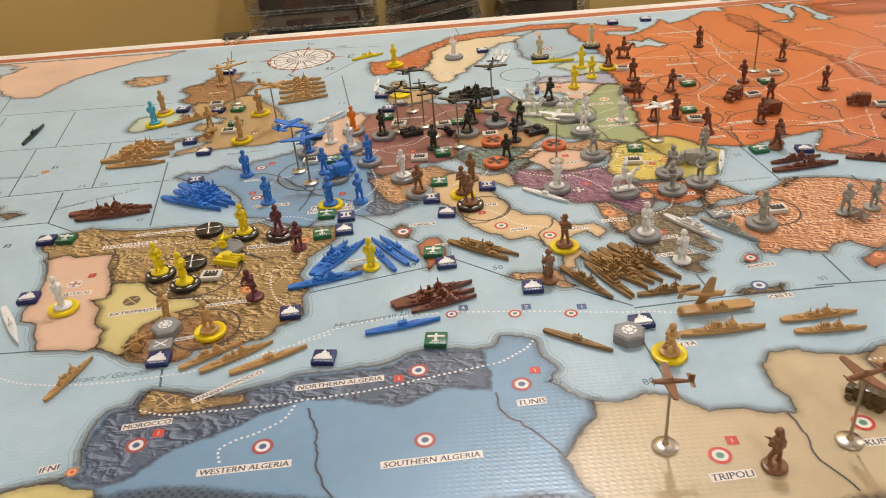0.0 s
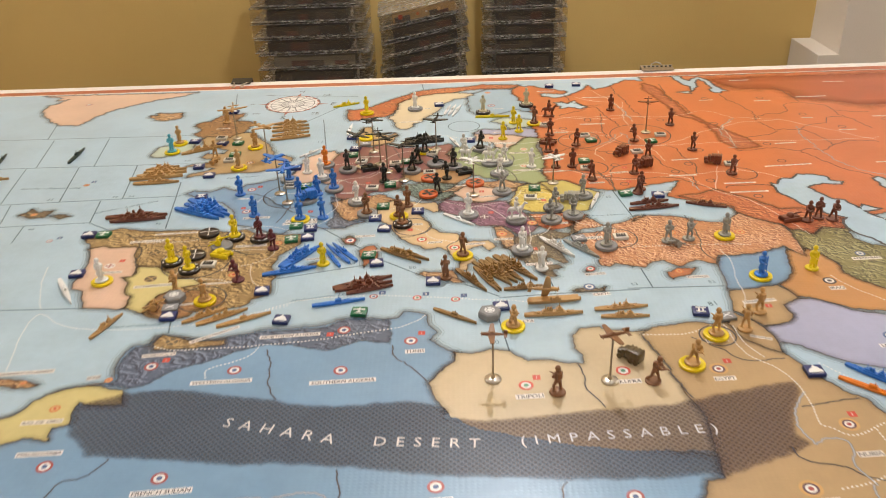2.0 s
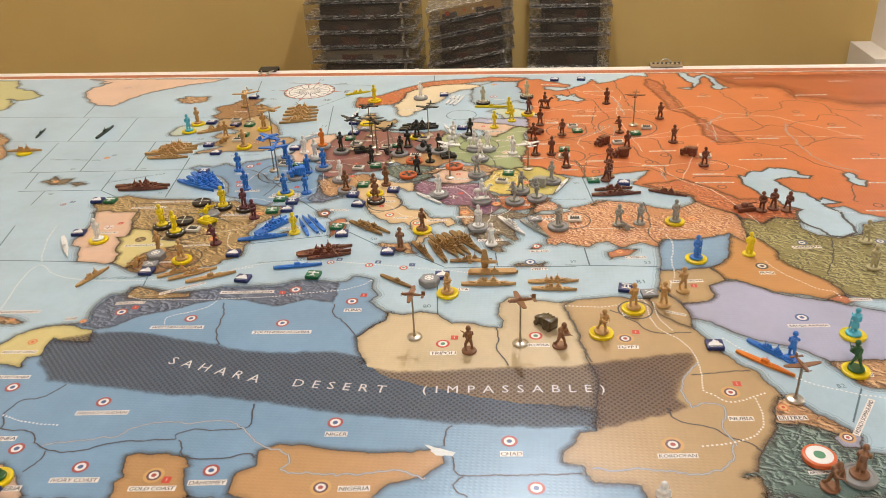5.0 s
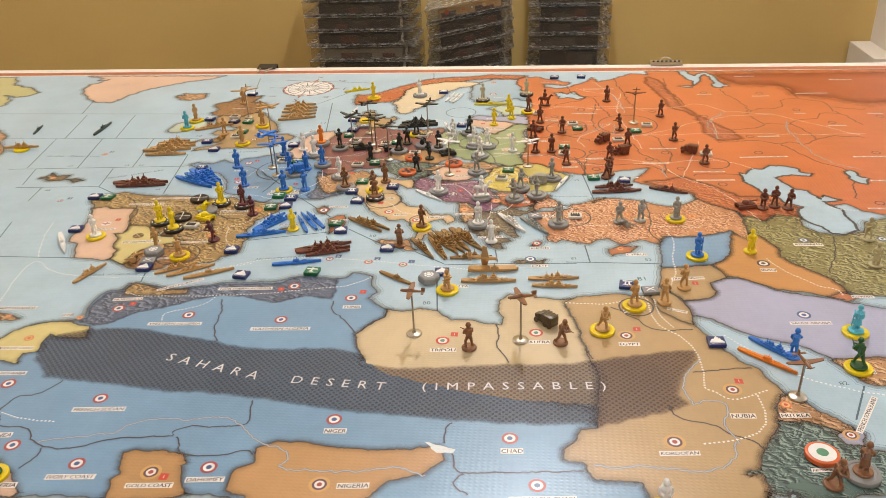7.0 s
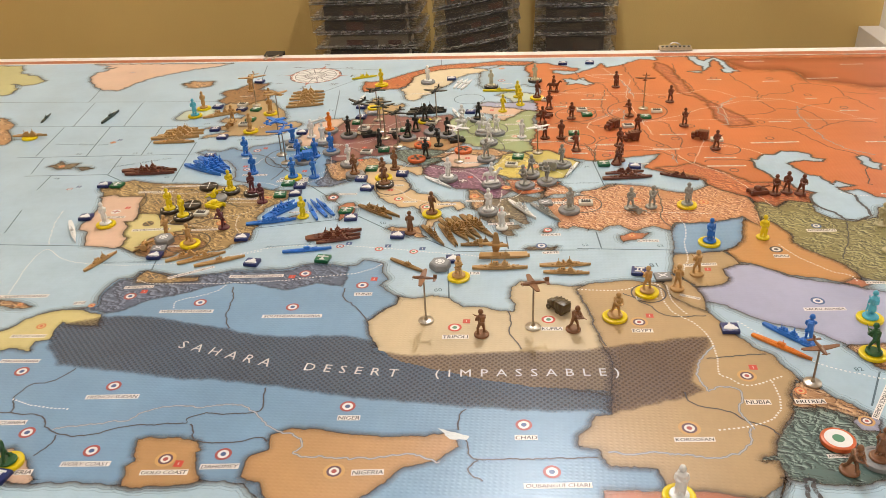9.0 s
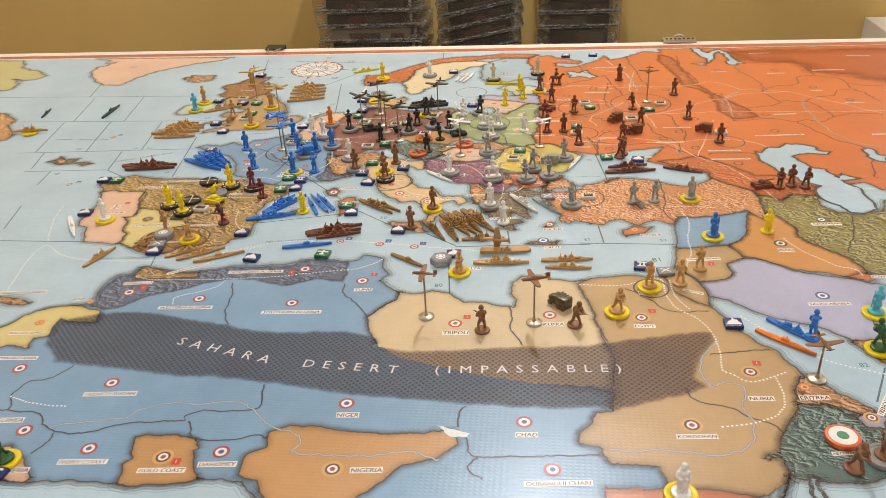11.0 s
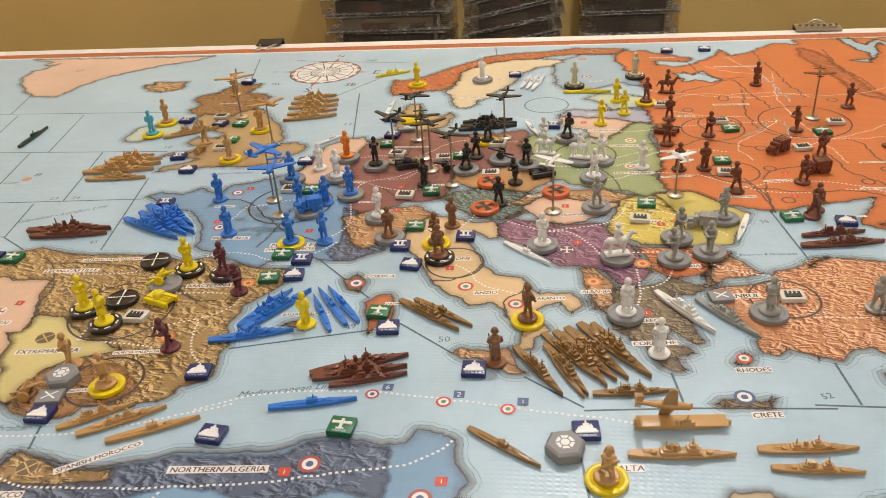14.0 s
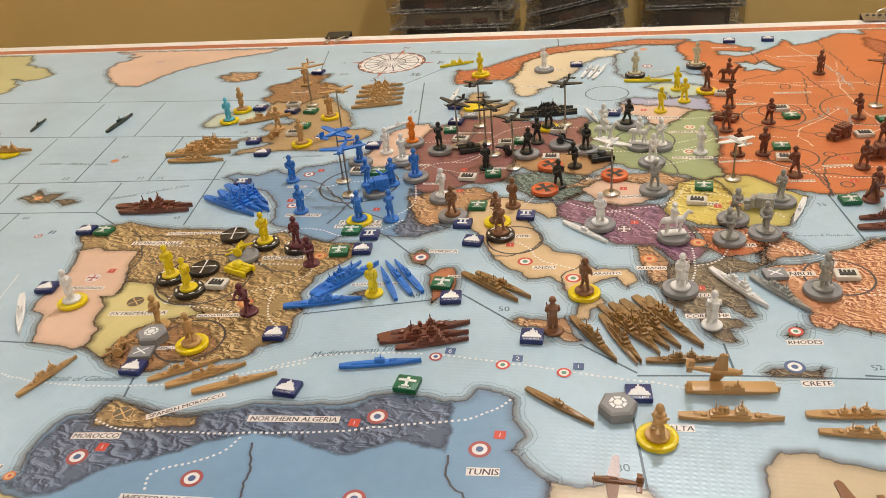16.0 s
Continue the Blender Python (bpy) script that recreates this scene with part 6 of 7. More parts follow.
def soldier(colour, kind, on, x, y, facing=None):
    z = LIFT
    turn = rng.choice((-40, -25, -10, 5, 15, 30, 150, 200)) + rng.uniform(-12, 12)
    turn = turn if facing is None else facing
    if on:
        c = counter(on, x, y)
        if on == "black":
            part("rim_bars", wedge_set("rim_bars", 7, 6.9, 8.0, 0.5, 3.26, "emblem_white"), c)
        z += 0.0022 if on == "yellow" else 0.0029
    ob = new("toy_soldier", soldier_mesh(kind, colour))
    ob.matrix_world = pose(x * MM, y * MM, z, 0, 0, turn)
    how = {"coat": "standing in a long coat", "rifle": "standing with a rifle", "charge": "striding with a rifle", "kneel": "kneeling"}[kind]
    where = "on %s counter" % on if on else "on map"
    tagged(ob, "%s toy soldier %s %s" % (word(colour), how, where), "toy soldier", word(colour) + " soldiers")


def cross_part(parent, r, z, mat, diagonal=45, width=2.4):
    for a in (0, 90):
        bm = bmesh.new()
        pts = [(-r, -width * 0.8), (-r * 0.3, -width * 0.35), (r * 0.3, -width * 0.35), (r, -width * 0.8), (r, width * 0.8), (r * 0.3, width * 0.35), (-r * 0.3, width * 0.35), (-r, width * 0.8)]
        bm.faces.new([bm.verts.new((p[0] * MM, p[1] * MM, (z + a * 0.0004) * MM)) for p in pts])
        part("cross_bar", mesh_of("cross_bar", bm, mat, smooth=False), parent, at=pose(0, 0, 0, 0, 0, diagonal + a))


def chip(kind, x, y):
    if kind in ("grey", "yellow"):
        return counter(kind, x, y)
    if kind == "black_cross":
        c = counter("black", x, y, "black round counter marked with a white diagonal cross")
        cross_part(c, 8.0, 3.3, "emblem_white", 40, 0.9)
    elif kind == "orange_cross":
        c = counter("orange", x, y, "orange-red round counter printed with a black cross")
        cross_part(c, 6.4, 3.3, "emblem_black", 45, 3.0)
    else:
        c = counter("orange", x, y, "red, white and green roundel counter on the map")
        for i, (r, mat) in enumerate(((7.6, "emblem_white"), (3.3, "ink_green"))):
            bm = bmesh.new()
            disc(bm, r, (3.25 + i * 0.05) * MM, 0)
            part("roundel", mesh_of("roundel", bm, mat, smooth=False), c)
    return c


def tile(kind, x, y):
    """A square marker tile with a raised emblem."""
    slab = {"naval": "slab_blue", "guns": "slab_blue", "air": "slab_green", "factory": "slab_white"}[kind]
    key = ("slab", slab)
    if key not in PIECES:
        bm = bmesh.new()
        w, d = (6.4, 4.8) if kind == "factory" else (6.0, 5.4)
        box_mm(bm, (-w, -d, 0), (w, d, 3.0), 0.7)
        PIECES[key] = mesh_of("slab", bm, slab)
    what = {"naval": ("naval_base_tile", "dark blue naval base tile with white ship emblem"), "guns": ("coastal_battery_tile", "dark blue coastal battery tile with white gun emblem"),
            "air": ("air_base_tile", "green air base tile with white aeroplane emblem"), "factory": ("factory_tile", "off-white factory tile with black factory emblem")}[kind]
    root = tagged(new(what[0]), what[1] + " on map", "marker tile", what[0].replace("_", " ") + "s")
    root.matrix_world = pose(x * MM, y * MM, LIFT, 0, 0, rng.uniform(-9, 9))
    part("slab", PIECES[key], root)
    key = ("emblem", kind)
    if key not in PIECES:
        bm = bmesh.new()
        shapes = {
            "naval": [(-4.9, -3.2, 9.8, 1.5), (-4.2, -1.8, 8.4, 1.4), (-2.6, -0.5, 5.6, 1.8), (-3.6, -0.5, 0.9, 1.2), (-1.3, 1.2, 2.8, 1.7), (-0.4, 2.8, 0.9, 1.6), (1.9, 1.2, 0.7, 1.2)],
            "guns": [(-3.8, 2.2, 7.6, 1.3), (-2.0, -1.6, 1.3, 3.6), (0.8, -1.6, 1.3, 3.6), (-3.4, -3.2, 6.8, 1.2)],
            "air": [(-0.7, -3.6, 1.4, 7.0), (-4.6, 0.2, 9.2, 1.6), (-1.9, -3.4, 3.8, 0.9)],
            "factory": [(-4.2, -3.0, 8.4, 3.0), (-3.8, 0.2, 1.3, 2.6), (-1.6, 0.2, 1.3, 2.0), (0.6, 0.2, 1.3, 2.0), (2.8, 0.2, 1.3, 2.0)],
        }[kind]
        for bx, by, w, h in shapes:
            box_mm(bm, (bx, by, 2.8), (bx + w, by + h, 3.5), 0.12)
        PIECES[key] = mesh_of("emblem", bm, "emblem_black" if kind == "factory" else "emblem_white", smooth=False)
    part("emblem", PIECES[key], root)
    if kind in ("naval", "air"):
        key = ("caption", kind)
        if key not in PIECES:
            words = "AIRBASE" if kind == "air" else "NAVAL BASE"
            PIECES[key] = text_mesh(words, 6.6 if kind == "air" else 8.0, "emblem_white", 0.00306)[0]
        part("caption", PIECES[key], root, at=pose(0, -0.0042, 0))


def hull_mesh(length, beam, height, flat_bow, colour):
    bm = bmesh.new()
    rows = []
    n = 14
    for i in range(n + 1):
        s = i / n * 2 - 1
        taper = (1 - max(0, s) ** (3.2 if flat_bow else 1.9)) * (1 - max(0, -s) ** 4 * (0.45 if not flat_bow else 0.3))
        w = max(0.25, beam / 2 * taper)
        sheer = 0.5 * max(0, s) ** 2
        rows.append([bm.verts.new(Vector((s * length / 2, y, z)) * MM) for y, z in ((-w * 0.72, 0), (-w, height * 0.55), (-w * 0.96, height + sheer), (w * 0.96, height + sheer), (w, height * 0.55), (w * 0.72, 0))])
    for a, b in zip(rows, rows[1:]):
        for k in range(6):
            j = (k + 1) % 6
            bm.faces.new((a[k], b[k], b[j], a[j]))
    bm.faces.new(rows[0])
    bm.faces.new(rows[-1][::-1])
    return mesh_of("hull", bm, "plastic_" + colour)


def ship_parts(kind, colour):
    key = ("ship", kind, colour)
    if key in PIECES:
        return PIECES[key]
    mat = "plastic_" + colour
    out = []

    def piece(name, build):
        bm = bmesh.new()
        build(bm)
        out.append((name, mesh_of(name, bm, mat), Matrix()))

    if kind == "submarine":
        out.append(("hull", hull_mesh(40, 4.2, 2.6, False, colour), Matrix()))
        piece("deck", lambda bm: box_mm(bm, (-14, -0.9, 2.4), (14, 0.9, 3.1), 0.2))
        piece("conning_tower", lambda bm: (box_mm(bm, (-2.6, -1.1, 2.8), (2.4, 1.1, 5.4), 0.4), tube(bm, (0.6, 0, 5.2), (0.6, 0, 8.0), 0.35, 0.25, 6)))
        piece("deck_gun", lambda bm: (tube(bm, (5, 0, 2.8), (5, 0, 4.0), 0.6, 0.5, 6), tube(bm, (5, 0, 3.9), (8.4, 0, 4.3), 0.32, 0.26, 6)))
    elif kind == "carrier":
        out.append(("hull", hull_mesh(46, 8.0, 3.6, True, colour), Matrix()))
        piece("flight_deck", lambda bm: box_mm(bm, (-22, -4.1, 3.6), (21, 4.1, 4.6), 0.4))
        piece("island", lambda bm: (box_mm(bm, (-2, -4.2, 4.5), (5, -2.2, 7.6), 0.3), box_mm(bm, (0, -4.0, 7.5), (3, -2.4, 9.2), 0.3), tube(bm, (1.4, -3.2, 9), (1.4, -3.2, 12.5), 0.4, 0.25, 6)))
        piece("funnel", lambda bm: tube(bm, (-3.2, -3.2, 4.4), (-3.6, -3.2, 8.4), 1.0, 0.85, 8))
    else:
        big = kind == "battleship"
        length, beam = (50, 6.6) if big else (44, 5.0)
        out.append(("hull", hull_mesh(length, beam, 3.0, False, colour), Matrix()))
        piece("superstructure", lambda bm: (box_mm(bm, (-9, -1.9, 2.9), (8, 1.9, 4.9), 0.3), box_mm(bm, (1.5, -1.5, 4.7), (6.5, 1.5, 7.4), 0.3), box_mm(bm, (2.6, -1.1, 7.2), (5.2, 1.1, 9.2), 0.3), box_mm(bm, (-8, -1.3, 4.7), (-4.6, 1.3, 6.4), 0.3)))
        for fx in ((-1.8, -4.0) if not big else (-1.4,)):
            piece("funnel", lambda bm, fx=fx: tube(bm, (fx, 0, 4.6), (fx - 0.5, 0, 8.6), 1.25, 1.05, 10))
        piece("mast", lambda bm: (tube(bm, (4, 0, 9), (4, 0, 13.6), 0.45, 0.25, 6), tube(bm, (4, -1.3, 11.4), (4, 1.3, 11.4), 0.25, 0.25, 5)))
        piece("mast", lambda bm: tube(bm, (-6.4, 0, 6.2), (-6.6, 0, 11.2), 0.45, 0.25, 6))
        bm = bmesh.new()
        r = 1.9 if big else 1.45
        lathe(bm, [(r, 0), (r, 1.2), (r * 0.7, 1.6)], 10)
        for dy in (-0.6, 0.6):
            tube(bm, (r * 0.5, dy, 0.9), (r * 3.0, dy, 1.3), 0.32, 0.26, 6)
        gun = mesh_of("gun_turret", bm, mat)
        for gx, gz, rz in ((12, 3.0, 0), (8.6, 4.3, 0), (-12, 3.0, 180)) if big else ((11, 3.0, 0), (-11.4, 3.0, 180)):
            out.append(("gun_turret", gun, pose(gx * MM, 0, gz * MM, 0, 0, rz)))
        for gx in (-6, -1, 4):
            for s in (-1, 1):
                out.append(("boat", PIECES.setdefault(("boat", colour), small_boat(colour)), pose(gx * MM, s * (beam / 2 - 1.3) * MM, 3.0 * MM)))
    PIECES[key] = out
    return out


def small_boat(colour):
    bm = bmesh.new()
    box_mm(bm, (-1.2, -0.5, 0), (1.2, 0.5, 1.1), 0.3)
    return mesh_of("boat", bm, "plastic_" + colour)


def ship(kind, colour, x, y, length, turn, raised=0.0):
    nominal = {"submarine": 40, "carrier": 46, "battleship": 50, "cruiser": 44}[kind]
    k = min(1.28, max(0.82, length / nominal))
    name = {"submarine": "toy_submarine", "carrier": "toy_aircraft_carrier", "battleship": "toy_battleship", "cruiser": "toy_cruiser"}[kind]
    root = tagged(new(name), "%s plastic toy %s lying on the printed sea" % (word(colour), name[4:].replace("_", " ")), "toy ship", word(colour) + " ships")
    root.matrix_world = pose(x * MM, y * MM, LIFT + raised * MM, 0, 0, turn) @ Matrix.Diagonal((k, k, 0.78 * k, 1))
    for n, me, at in ship_parts(kind, colour):
        part(n, me, root, at=at)


def aeroplane_parts(colour):
    key = ("plane", colour)
    if key in PIECES:
        return PIECES[key]
    mat = "plastic_" + colour
    out = []
    bm = bmesh.new()
    tube(bm, (0, -7, 0), (0, -2, 0.2), 1.0, 1.55, 10)
    tube(bm, (0, -2, 0.2), (0, 9.5, 0.5), 1.55, 0.5, 10)
    ball(bm, (0, -0.6, 1.3), (0.8, 1.9, 0.9), 8, 5)
    out.append(("fuselage", mesh_of("fuselage", bm, mat), Matrix()))
    for s in (-1, 1):
        bm = bmesh.new()
        a = [(s * 0.8, -3.2), (s * 11.2, -1.6), (s * 12.0, 0.0), (s * 11.0, 0.9), (s * 0.8, 1.6)]
        top = [bm.verts.new((p[0] * MM, p[1] * MM, (0.25 + abs(p[0]) * 0.05) * MM)) for p in a]
        bot = [bm.verts.new((p[0] * MM, p[1] * MM, (-0.45 + abs(p[0]) * 0.06) * MM)) for p in a]
        bm.faces.new(top)
        bm.faces.new(bot[::-1])
        for i in range(5):
            j = (i + 1) % 5
            bm.faces.new((top[i], bot[i], bot[j], top[j]))
        out.append(("wing", mesh_of("wing", bm, mat), Matrix()))
    bm = bmesh.new()
    box_mm(bm, (-4.4, 7.2, 0.5), (4.4, 9.2, 1.0), 0.2)
    box_mm(bm, (-0.3, 7.0, 0.6), (0.3, 9.6, 3.6), 0.2)
    out.append(("tailplane", mesh_of("tailplane", bm, mat), Matrix()))
    bm = bmesh.new()
    box_mm(bm, (-2.6, -7.4, -0.3), (2.6, -7.0, 0.3), 0.1)
    ball(bm, (0, -7.4, 0), 0.7, 7, 5)
    out.append(("propeller", mesh_of("propeller", bm, mat), Matrix()))
    PIECES[key] = out
    return out


def plane_on_stand(colour, x, y, h, size=1.0, turn=None):
    root = tagged(new("toy_aeroplane"), "%s plastic toy aeroplane raised on a metal flight stand" % word(colour), "toy aeroplane", word(colour) + " aeroplanes")
    root.matrix_world = pose(x * MM, y * MM, LIFT)
    key = ("stand",)
    if key not in PIECES:
        bm = bmesh.new()
        lathe(bm, [(5.5, 0), (5.8, 0.3), (5.7, 1.1), (5.2, 1.5), (1.6, 1.9), (1.2, 3.2), (0.8, 4.6)], 12)
        PIECES[key] = mesh_of("stand_base", bm, "steel")
    part("stand_base", PIECES[key], root, "polished metal stand foot")
    bm = bmesh.new()
    tube(bm, (0, 0, 4), (0, 0, h - 0.8), 0.75, 0.6, 10)
    part("rod", mesh_of("rod", bm, "rod_metal"), root)
    body = part("aircraft", None, root, at=pose(0, 0, h * MM, rng.uniform(-4, 4), rng.uniform(-6, 6), (rng.choice((-35, -20, 10, 30, 60, 150, 200)) if turn is None else turn) + rng.uniform(-8, 8)) @ Matrix.Scale(size, 4))
    for n, me, at in aeroplane_parts(colour):
        part(n, me, body, at=at)


def set_piece(name, label, category, x, y, turn, parts, raised=0.0):
    root = tagged(new(name), label, category, category + "s")
    root.matrix_world = pose(x * MM, y * MM, LIFT + raised * MM, 0, 0, turn)
    for n, me, at in parts:
        part(n, me, root, at=at)
    return root


def wheel_mesh(r, w, colour):
    key = ("wheel", r, w, colour)
    if key not in PIECES:
        bm = bmesh.new()
        lathe(bm, [(r * 0.9, -w / 2), (r, -w / 4), (r, w / 4), (r * 0.9, w / 2), (r * 0.5, w / 2), (r * 0.45, w / 3)], 14)
        PIECES[key] = mesh_of("wheel", bm, "plastic_" + colour)
    return PIECES[key]


def truck(colour, x, y, raised=0.0):
    mat = "plastic_" + colour
    key = ("truck", colour)
    if key not in PIECES:
        out = []
        bm = bmesh.new()
        box_mm(bm, (-9, -3.4, 2.0), (8.6, 3.4, 3.4), 0.4)
        out.append(("chassis", mesh_of("chassis", bm, mat), Matrix()))
        bm = bmesh.new()
        box_mm(bm, (-9, -4.2, 3.2), (2.2, 4.2, 9.6), 1.3)
        for i in range(4):
            box_mm(bm, (-8 + i * 2.9, -4.45, 3.6), (-7.2 + i * 2.9, 4.45, 9.85), 0.3)
        out.append(("canvas_cover", mesh_of("canvas_cover", bm, mat), Matrix()))
        bm = bmesh.new()
        box_mm(bm, (2.4, -3.8, 3.2), (5.4, 3.8, 8.6), 0.8)
        out.append(("cab", mesh_of("cab", bm, mat), Matrix()))
        bm = bmesh.new()
        box_mm(bm, (5.2, -2.6, 3.0), (9.2, 2.6, 6.2), 0.7)
        out.append(("bonnet", mesh_of("bonnet", bm, mat), Matrix()))
        for wx in (-6.4, -2.6, 6.4):
            for s in (-1, 1):
                out.append(("wheel", wheel_mesh(2.1, 1.6, colour), pose(wx * MM, s * 3.6 * MM, 2.1 * MM, 90, 0, 0)))
        PIECES[key] = out
    set_piece("toy_truck", "%s plastic toy army lorry with a ribbed cover" % word(colour), "toy truck", x, y, rng.choice((200, 160, 145, 215)) + rng.uniform(-12, 12), PIECES[key], raised)


def tank(colour, x, y):
    mat = "plastic_" + colour
    key = ("tank", colour)
    if key not in PIECES:
        out = []
        bm = bmesh.new()
        box_mm(bm, (-8, -3.2, 1.6), (8, 3.2, 4.6), 0.9)
        out.append(("hull", mesh_of("hull", bm, mat), Matrix()))
        for s in (-1, 1):
            bm = bmesh.new()
            box_mm(bm, (-9, s * 4.2 - 1.2, 0), (9, s * 4.2 + 1.2, 4.0), 1.2)
            out.append(("track", mesh_of("track", bm, mat), Matrix()))
        bm = bmesh.new()
        lathe(bm, [(3.6, 4.4), (3.4, 6.2), (2.6, 7.2), (1.0, 7.6)], 12, (-0.5, 0, 0))
        turret = mesh_of("turret", bm, mat)
        out.append(("turret", turret, Matrix()))
        bm = bmesh.new()
        tube(bm, (2, 0, 6.0), (11, 0, 6.5), 0.7, 0.55, 8)
        out.append(("gun_barrel", mesh_of("gun_barrel", bm, mat), Matrix()))
        PIECES[key] = out
    set_piece("toy_tank", "%s plastic toy tank with a short gun" % word(colour), "toy tank", x, y, rng.choice((20, 160, 200, -20)) + rng.uniform(-10, 10), PIECES[key])


def cannon(colour, x, y, raised=0.0):
    mat = "plastic_" + colour
    key = ("cannon", colour)
    if key not in PIECES:
        out = []
        bm = bmesh.new()
        tube(bm, (-2, 0, 4.4), (9.5, 0, 7.2), 1.0, 0.7, 10)
        out.append(("gun_barrel", mesh_of("gun_barrel", bm, mat), Matrix()))
        bm = bmesh.new()
        box_mm(bm, (0.6, -4.4, 1.8), (1.3, 4.4, 7.6), 0.3)
        out.append(("gun_shield", mesh_of("gun_shield", bm, mat), Matrix()))
        bm = bmesh.new()
        for s in (-1, 1):
            tube(bm, (0, s * 0.8, 3.2), (-9, s * 3.2, 0.6), 0.8, 0.6, 8)
        tube(bm, (0, -4, 3.0), (0, 4, 3.0), 0.6, 0.6, 8)
        out.append(("trail", mesh_of("trail", bm, mat), Matrix()))
        for s in (-1, 1):
            out.append(("wheel", wheel_mesh(3.0, 1.4, colour), pose(0, s * 4.2 * MM, 3.0 * MM, 90, 0, 0)))
        PIECES[key] = out
    set_piece("toy_cannon", "%s plastic toy field gun with two wheels" % word(colour), "toy cannon", x, y, rng.choice((-150, 160, 20, -30)) + rng.uniform(-15, 15), PIECES[key], raised)


def cavalry(colour, x, y, raised=0.0):
    key = ("cavalry", colour)
    if key not in PIECES:
        bm = bmesh.new()
        box_mm(bm, (-7.5, -3.2, 0), (7.5, 3.2, 1.6), 0.7)
        for lx in (-4.2, 4.0):
            for s in (-1, 1):
                tube(bm, (lx + s * 0.9, s * 1.3, 1.4), (lx, s * 1.2, 8.0), 0.75, 1.1, 8)
        tube(bm, (-5.4, 0, 9.4), (4.8, 0, 9.6), 2.3, 2.2, 10)
        ball(bm, (-5.2, 0, 9.4), 2.4)
        ball(bm, (4.8, 0, 9.5), 2.3)
        tube(bm, (5.2, 0, 10.0), (8.2, 0, 14.6), 1.7, 1.1, 8)
        tube(bm, (7.6, 0, 15.0), (11.0, 0, 13.2), 1.2, 0.8, 8)
        tube(bm, (-7.2, 0, 10.0), (-9.2, 0, 5.0), 0.9, 0.4, 6)
        tube(bm, (-0.6, 0, 11.0), (-0.2, 0, 17.2), 1.9, 2.1, 10)
        for s in (-1, 1):
            tube(bm, (0, s * 1.6, 11.4), (1.4, s * 2.8, 6.4), 1.1, 0.8, 8)
            tube(bm, (0, s * 2.0, 16.6), (2.8, s * 1.0, 13.4), 0.9, 0.7, 8)
        ball(bm, (0, 0, 19.4), 1.7)
        lathe(bm, [(2.1, 0.1), (1.8, 0.9), (0.6, 2.2)], 10, (0, 0, 19.6))
        PIECES[key] = cast(bm, "plastic_" + colour, 0.36)
    ob = new("toy_horseman", PIECES[key])
    ob.matrix_world = pose(x * MM, y * MM, LIFT + raised * MM, 0, 0, rng.choice((0, 12, -14, 170)))
    tagged(ob, "%s plastic toy horseman on an oblong base" % word(colour), "toy horseman", "horsemen")


def hexblock(colour, x, y):
    bm = bmesh.new()
    lathe(bm, [(8.4, 0), (8.8, 0.4), (8.8, 5.0), (7.6, 6.0)], 6)
    root = set_piece("victory_marker", "grey six-sided block with a white printed badge", "marker block", x, y, 12, [("block", mesh_of("block", bm, "counter_grey", smooth=False), Matrix())])
    part("badge", wedge_set("badge", 6, 2.6, 4.2, 0.8, 6.05, "emblem_white"), root)
    bm = bmesh.new()
    disc(bm, 1.9, 6.06 * MM, 0)
    part("badge_centre", mesh_of("badge_centre", bm, "emblem_white", smooth=False), root)


def plaque(colour, x, y):
    bm = bmesh.new()
    box_mm(bm, (-6.2, -5, 0), (6.2, 5, 2.6), 0.6)
    root = set_piece("rail_tile", "grey oblong marker tile with pale crossed lines", "marker tile", x, y, 8, [("slab", mesh_of("slab", bm, "counter_grey"), Matrix())])
    for a in (35, -40):
        part("line", flat_rect("line", 8.5, 0.9, 0.0027, "emblem_white"), root, at=pose(0, 0, 0.00002 * a / 35, 0, 0, a))



def loose_plane(colour, x, y, z, turn):
    """A toy aeroplane parked on a carrier's deck."""
    root = tagged(new("toy_aeroplane"), "%s toy aeroplane parked across a carrier deck" % word(colour), "toy aeroplane", word(colour) + " aeroplanes")
    root.matrix_world = pose(x * MM, y * MM, z * MM, 6, 62, turn) @ Matrix.Scale(1.4, 4)
    for n, me, at in aeroplane_parts(colour):
        part(n, me, root, at=at)


for x, y in [(-165.1, 159.1), (-146.1, 145.2), (-120.6, 203.7)]:
    soldier("yellow", "coat", "black", x, y)
for x, y in [(-32.1, 150.4), (154.9, 495.7), (370.7, 121.2)]:
    soldier("yellow", "coat", "", x, y)
for x, y in [(138.8, 441.4), (159.5, 465.0)]:
    soldier("yellow", "rifle", "", x, y)
for x, y in [(-30.2, 548.0)]:
    soldier("yellow", "coat", "yellow", x, y)
for x, y in [(-96.2, 199.3)]:
    soldier("plum", "rifle", "black", x, y)
for x, y in [(-81.2, 181.6), (-100.0, 126.8)]:
    soldier("plum", "charge", "", x, y)
for x, y in [(-214.9, 128.6), (261.3, -176.0)]:
    soldier("white", "coat", "yellow", x, y)
for x, y in [(-146.6, 109.9), (-191.0, 409.2), (289.5, 36.6), (307.4, 58.9)]:
    soldier("tan", "rifle", "", x, y)
for x, y in [(-118.8, 93.6), (122.7, 46.2)]:
    soldier("tan", "kneel", "yellow", x, y)
for x, y in [(-246.6, 427.2), (415.7, 1.0)]:
    soldier("cyan", "coat", "yellow", x, y)
for x, y in [(-245.8, 455.5), (-151.0, 435.5), (-156.0, 372.6)]:
    soldier("tan", "coat", "yellow", x, y)
for x, y in [(-138.2, 301.9), (-113.0, 251.0), (-57.8, 296.9)]:
    soldier("blue", "coat", "", x, y)
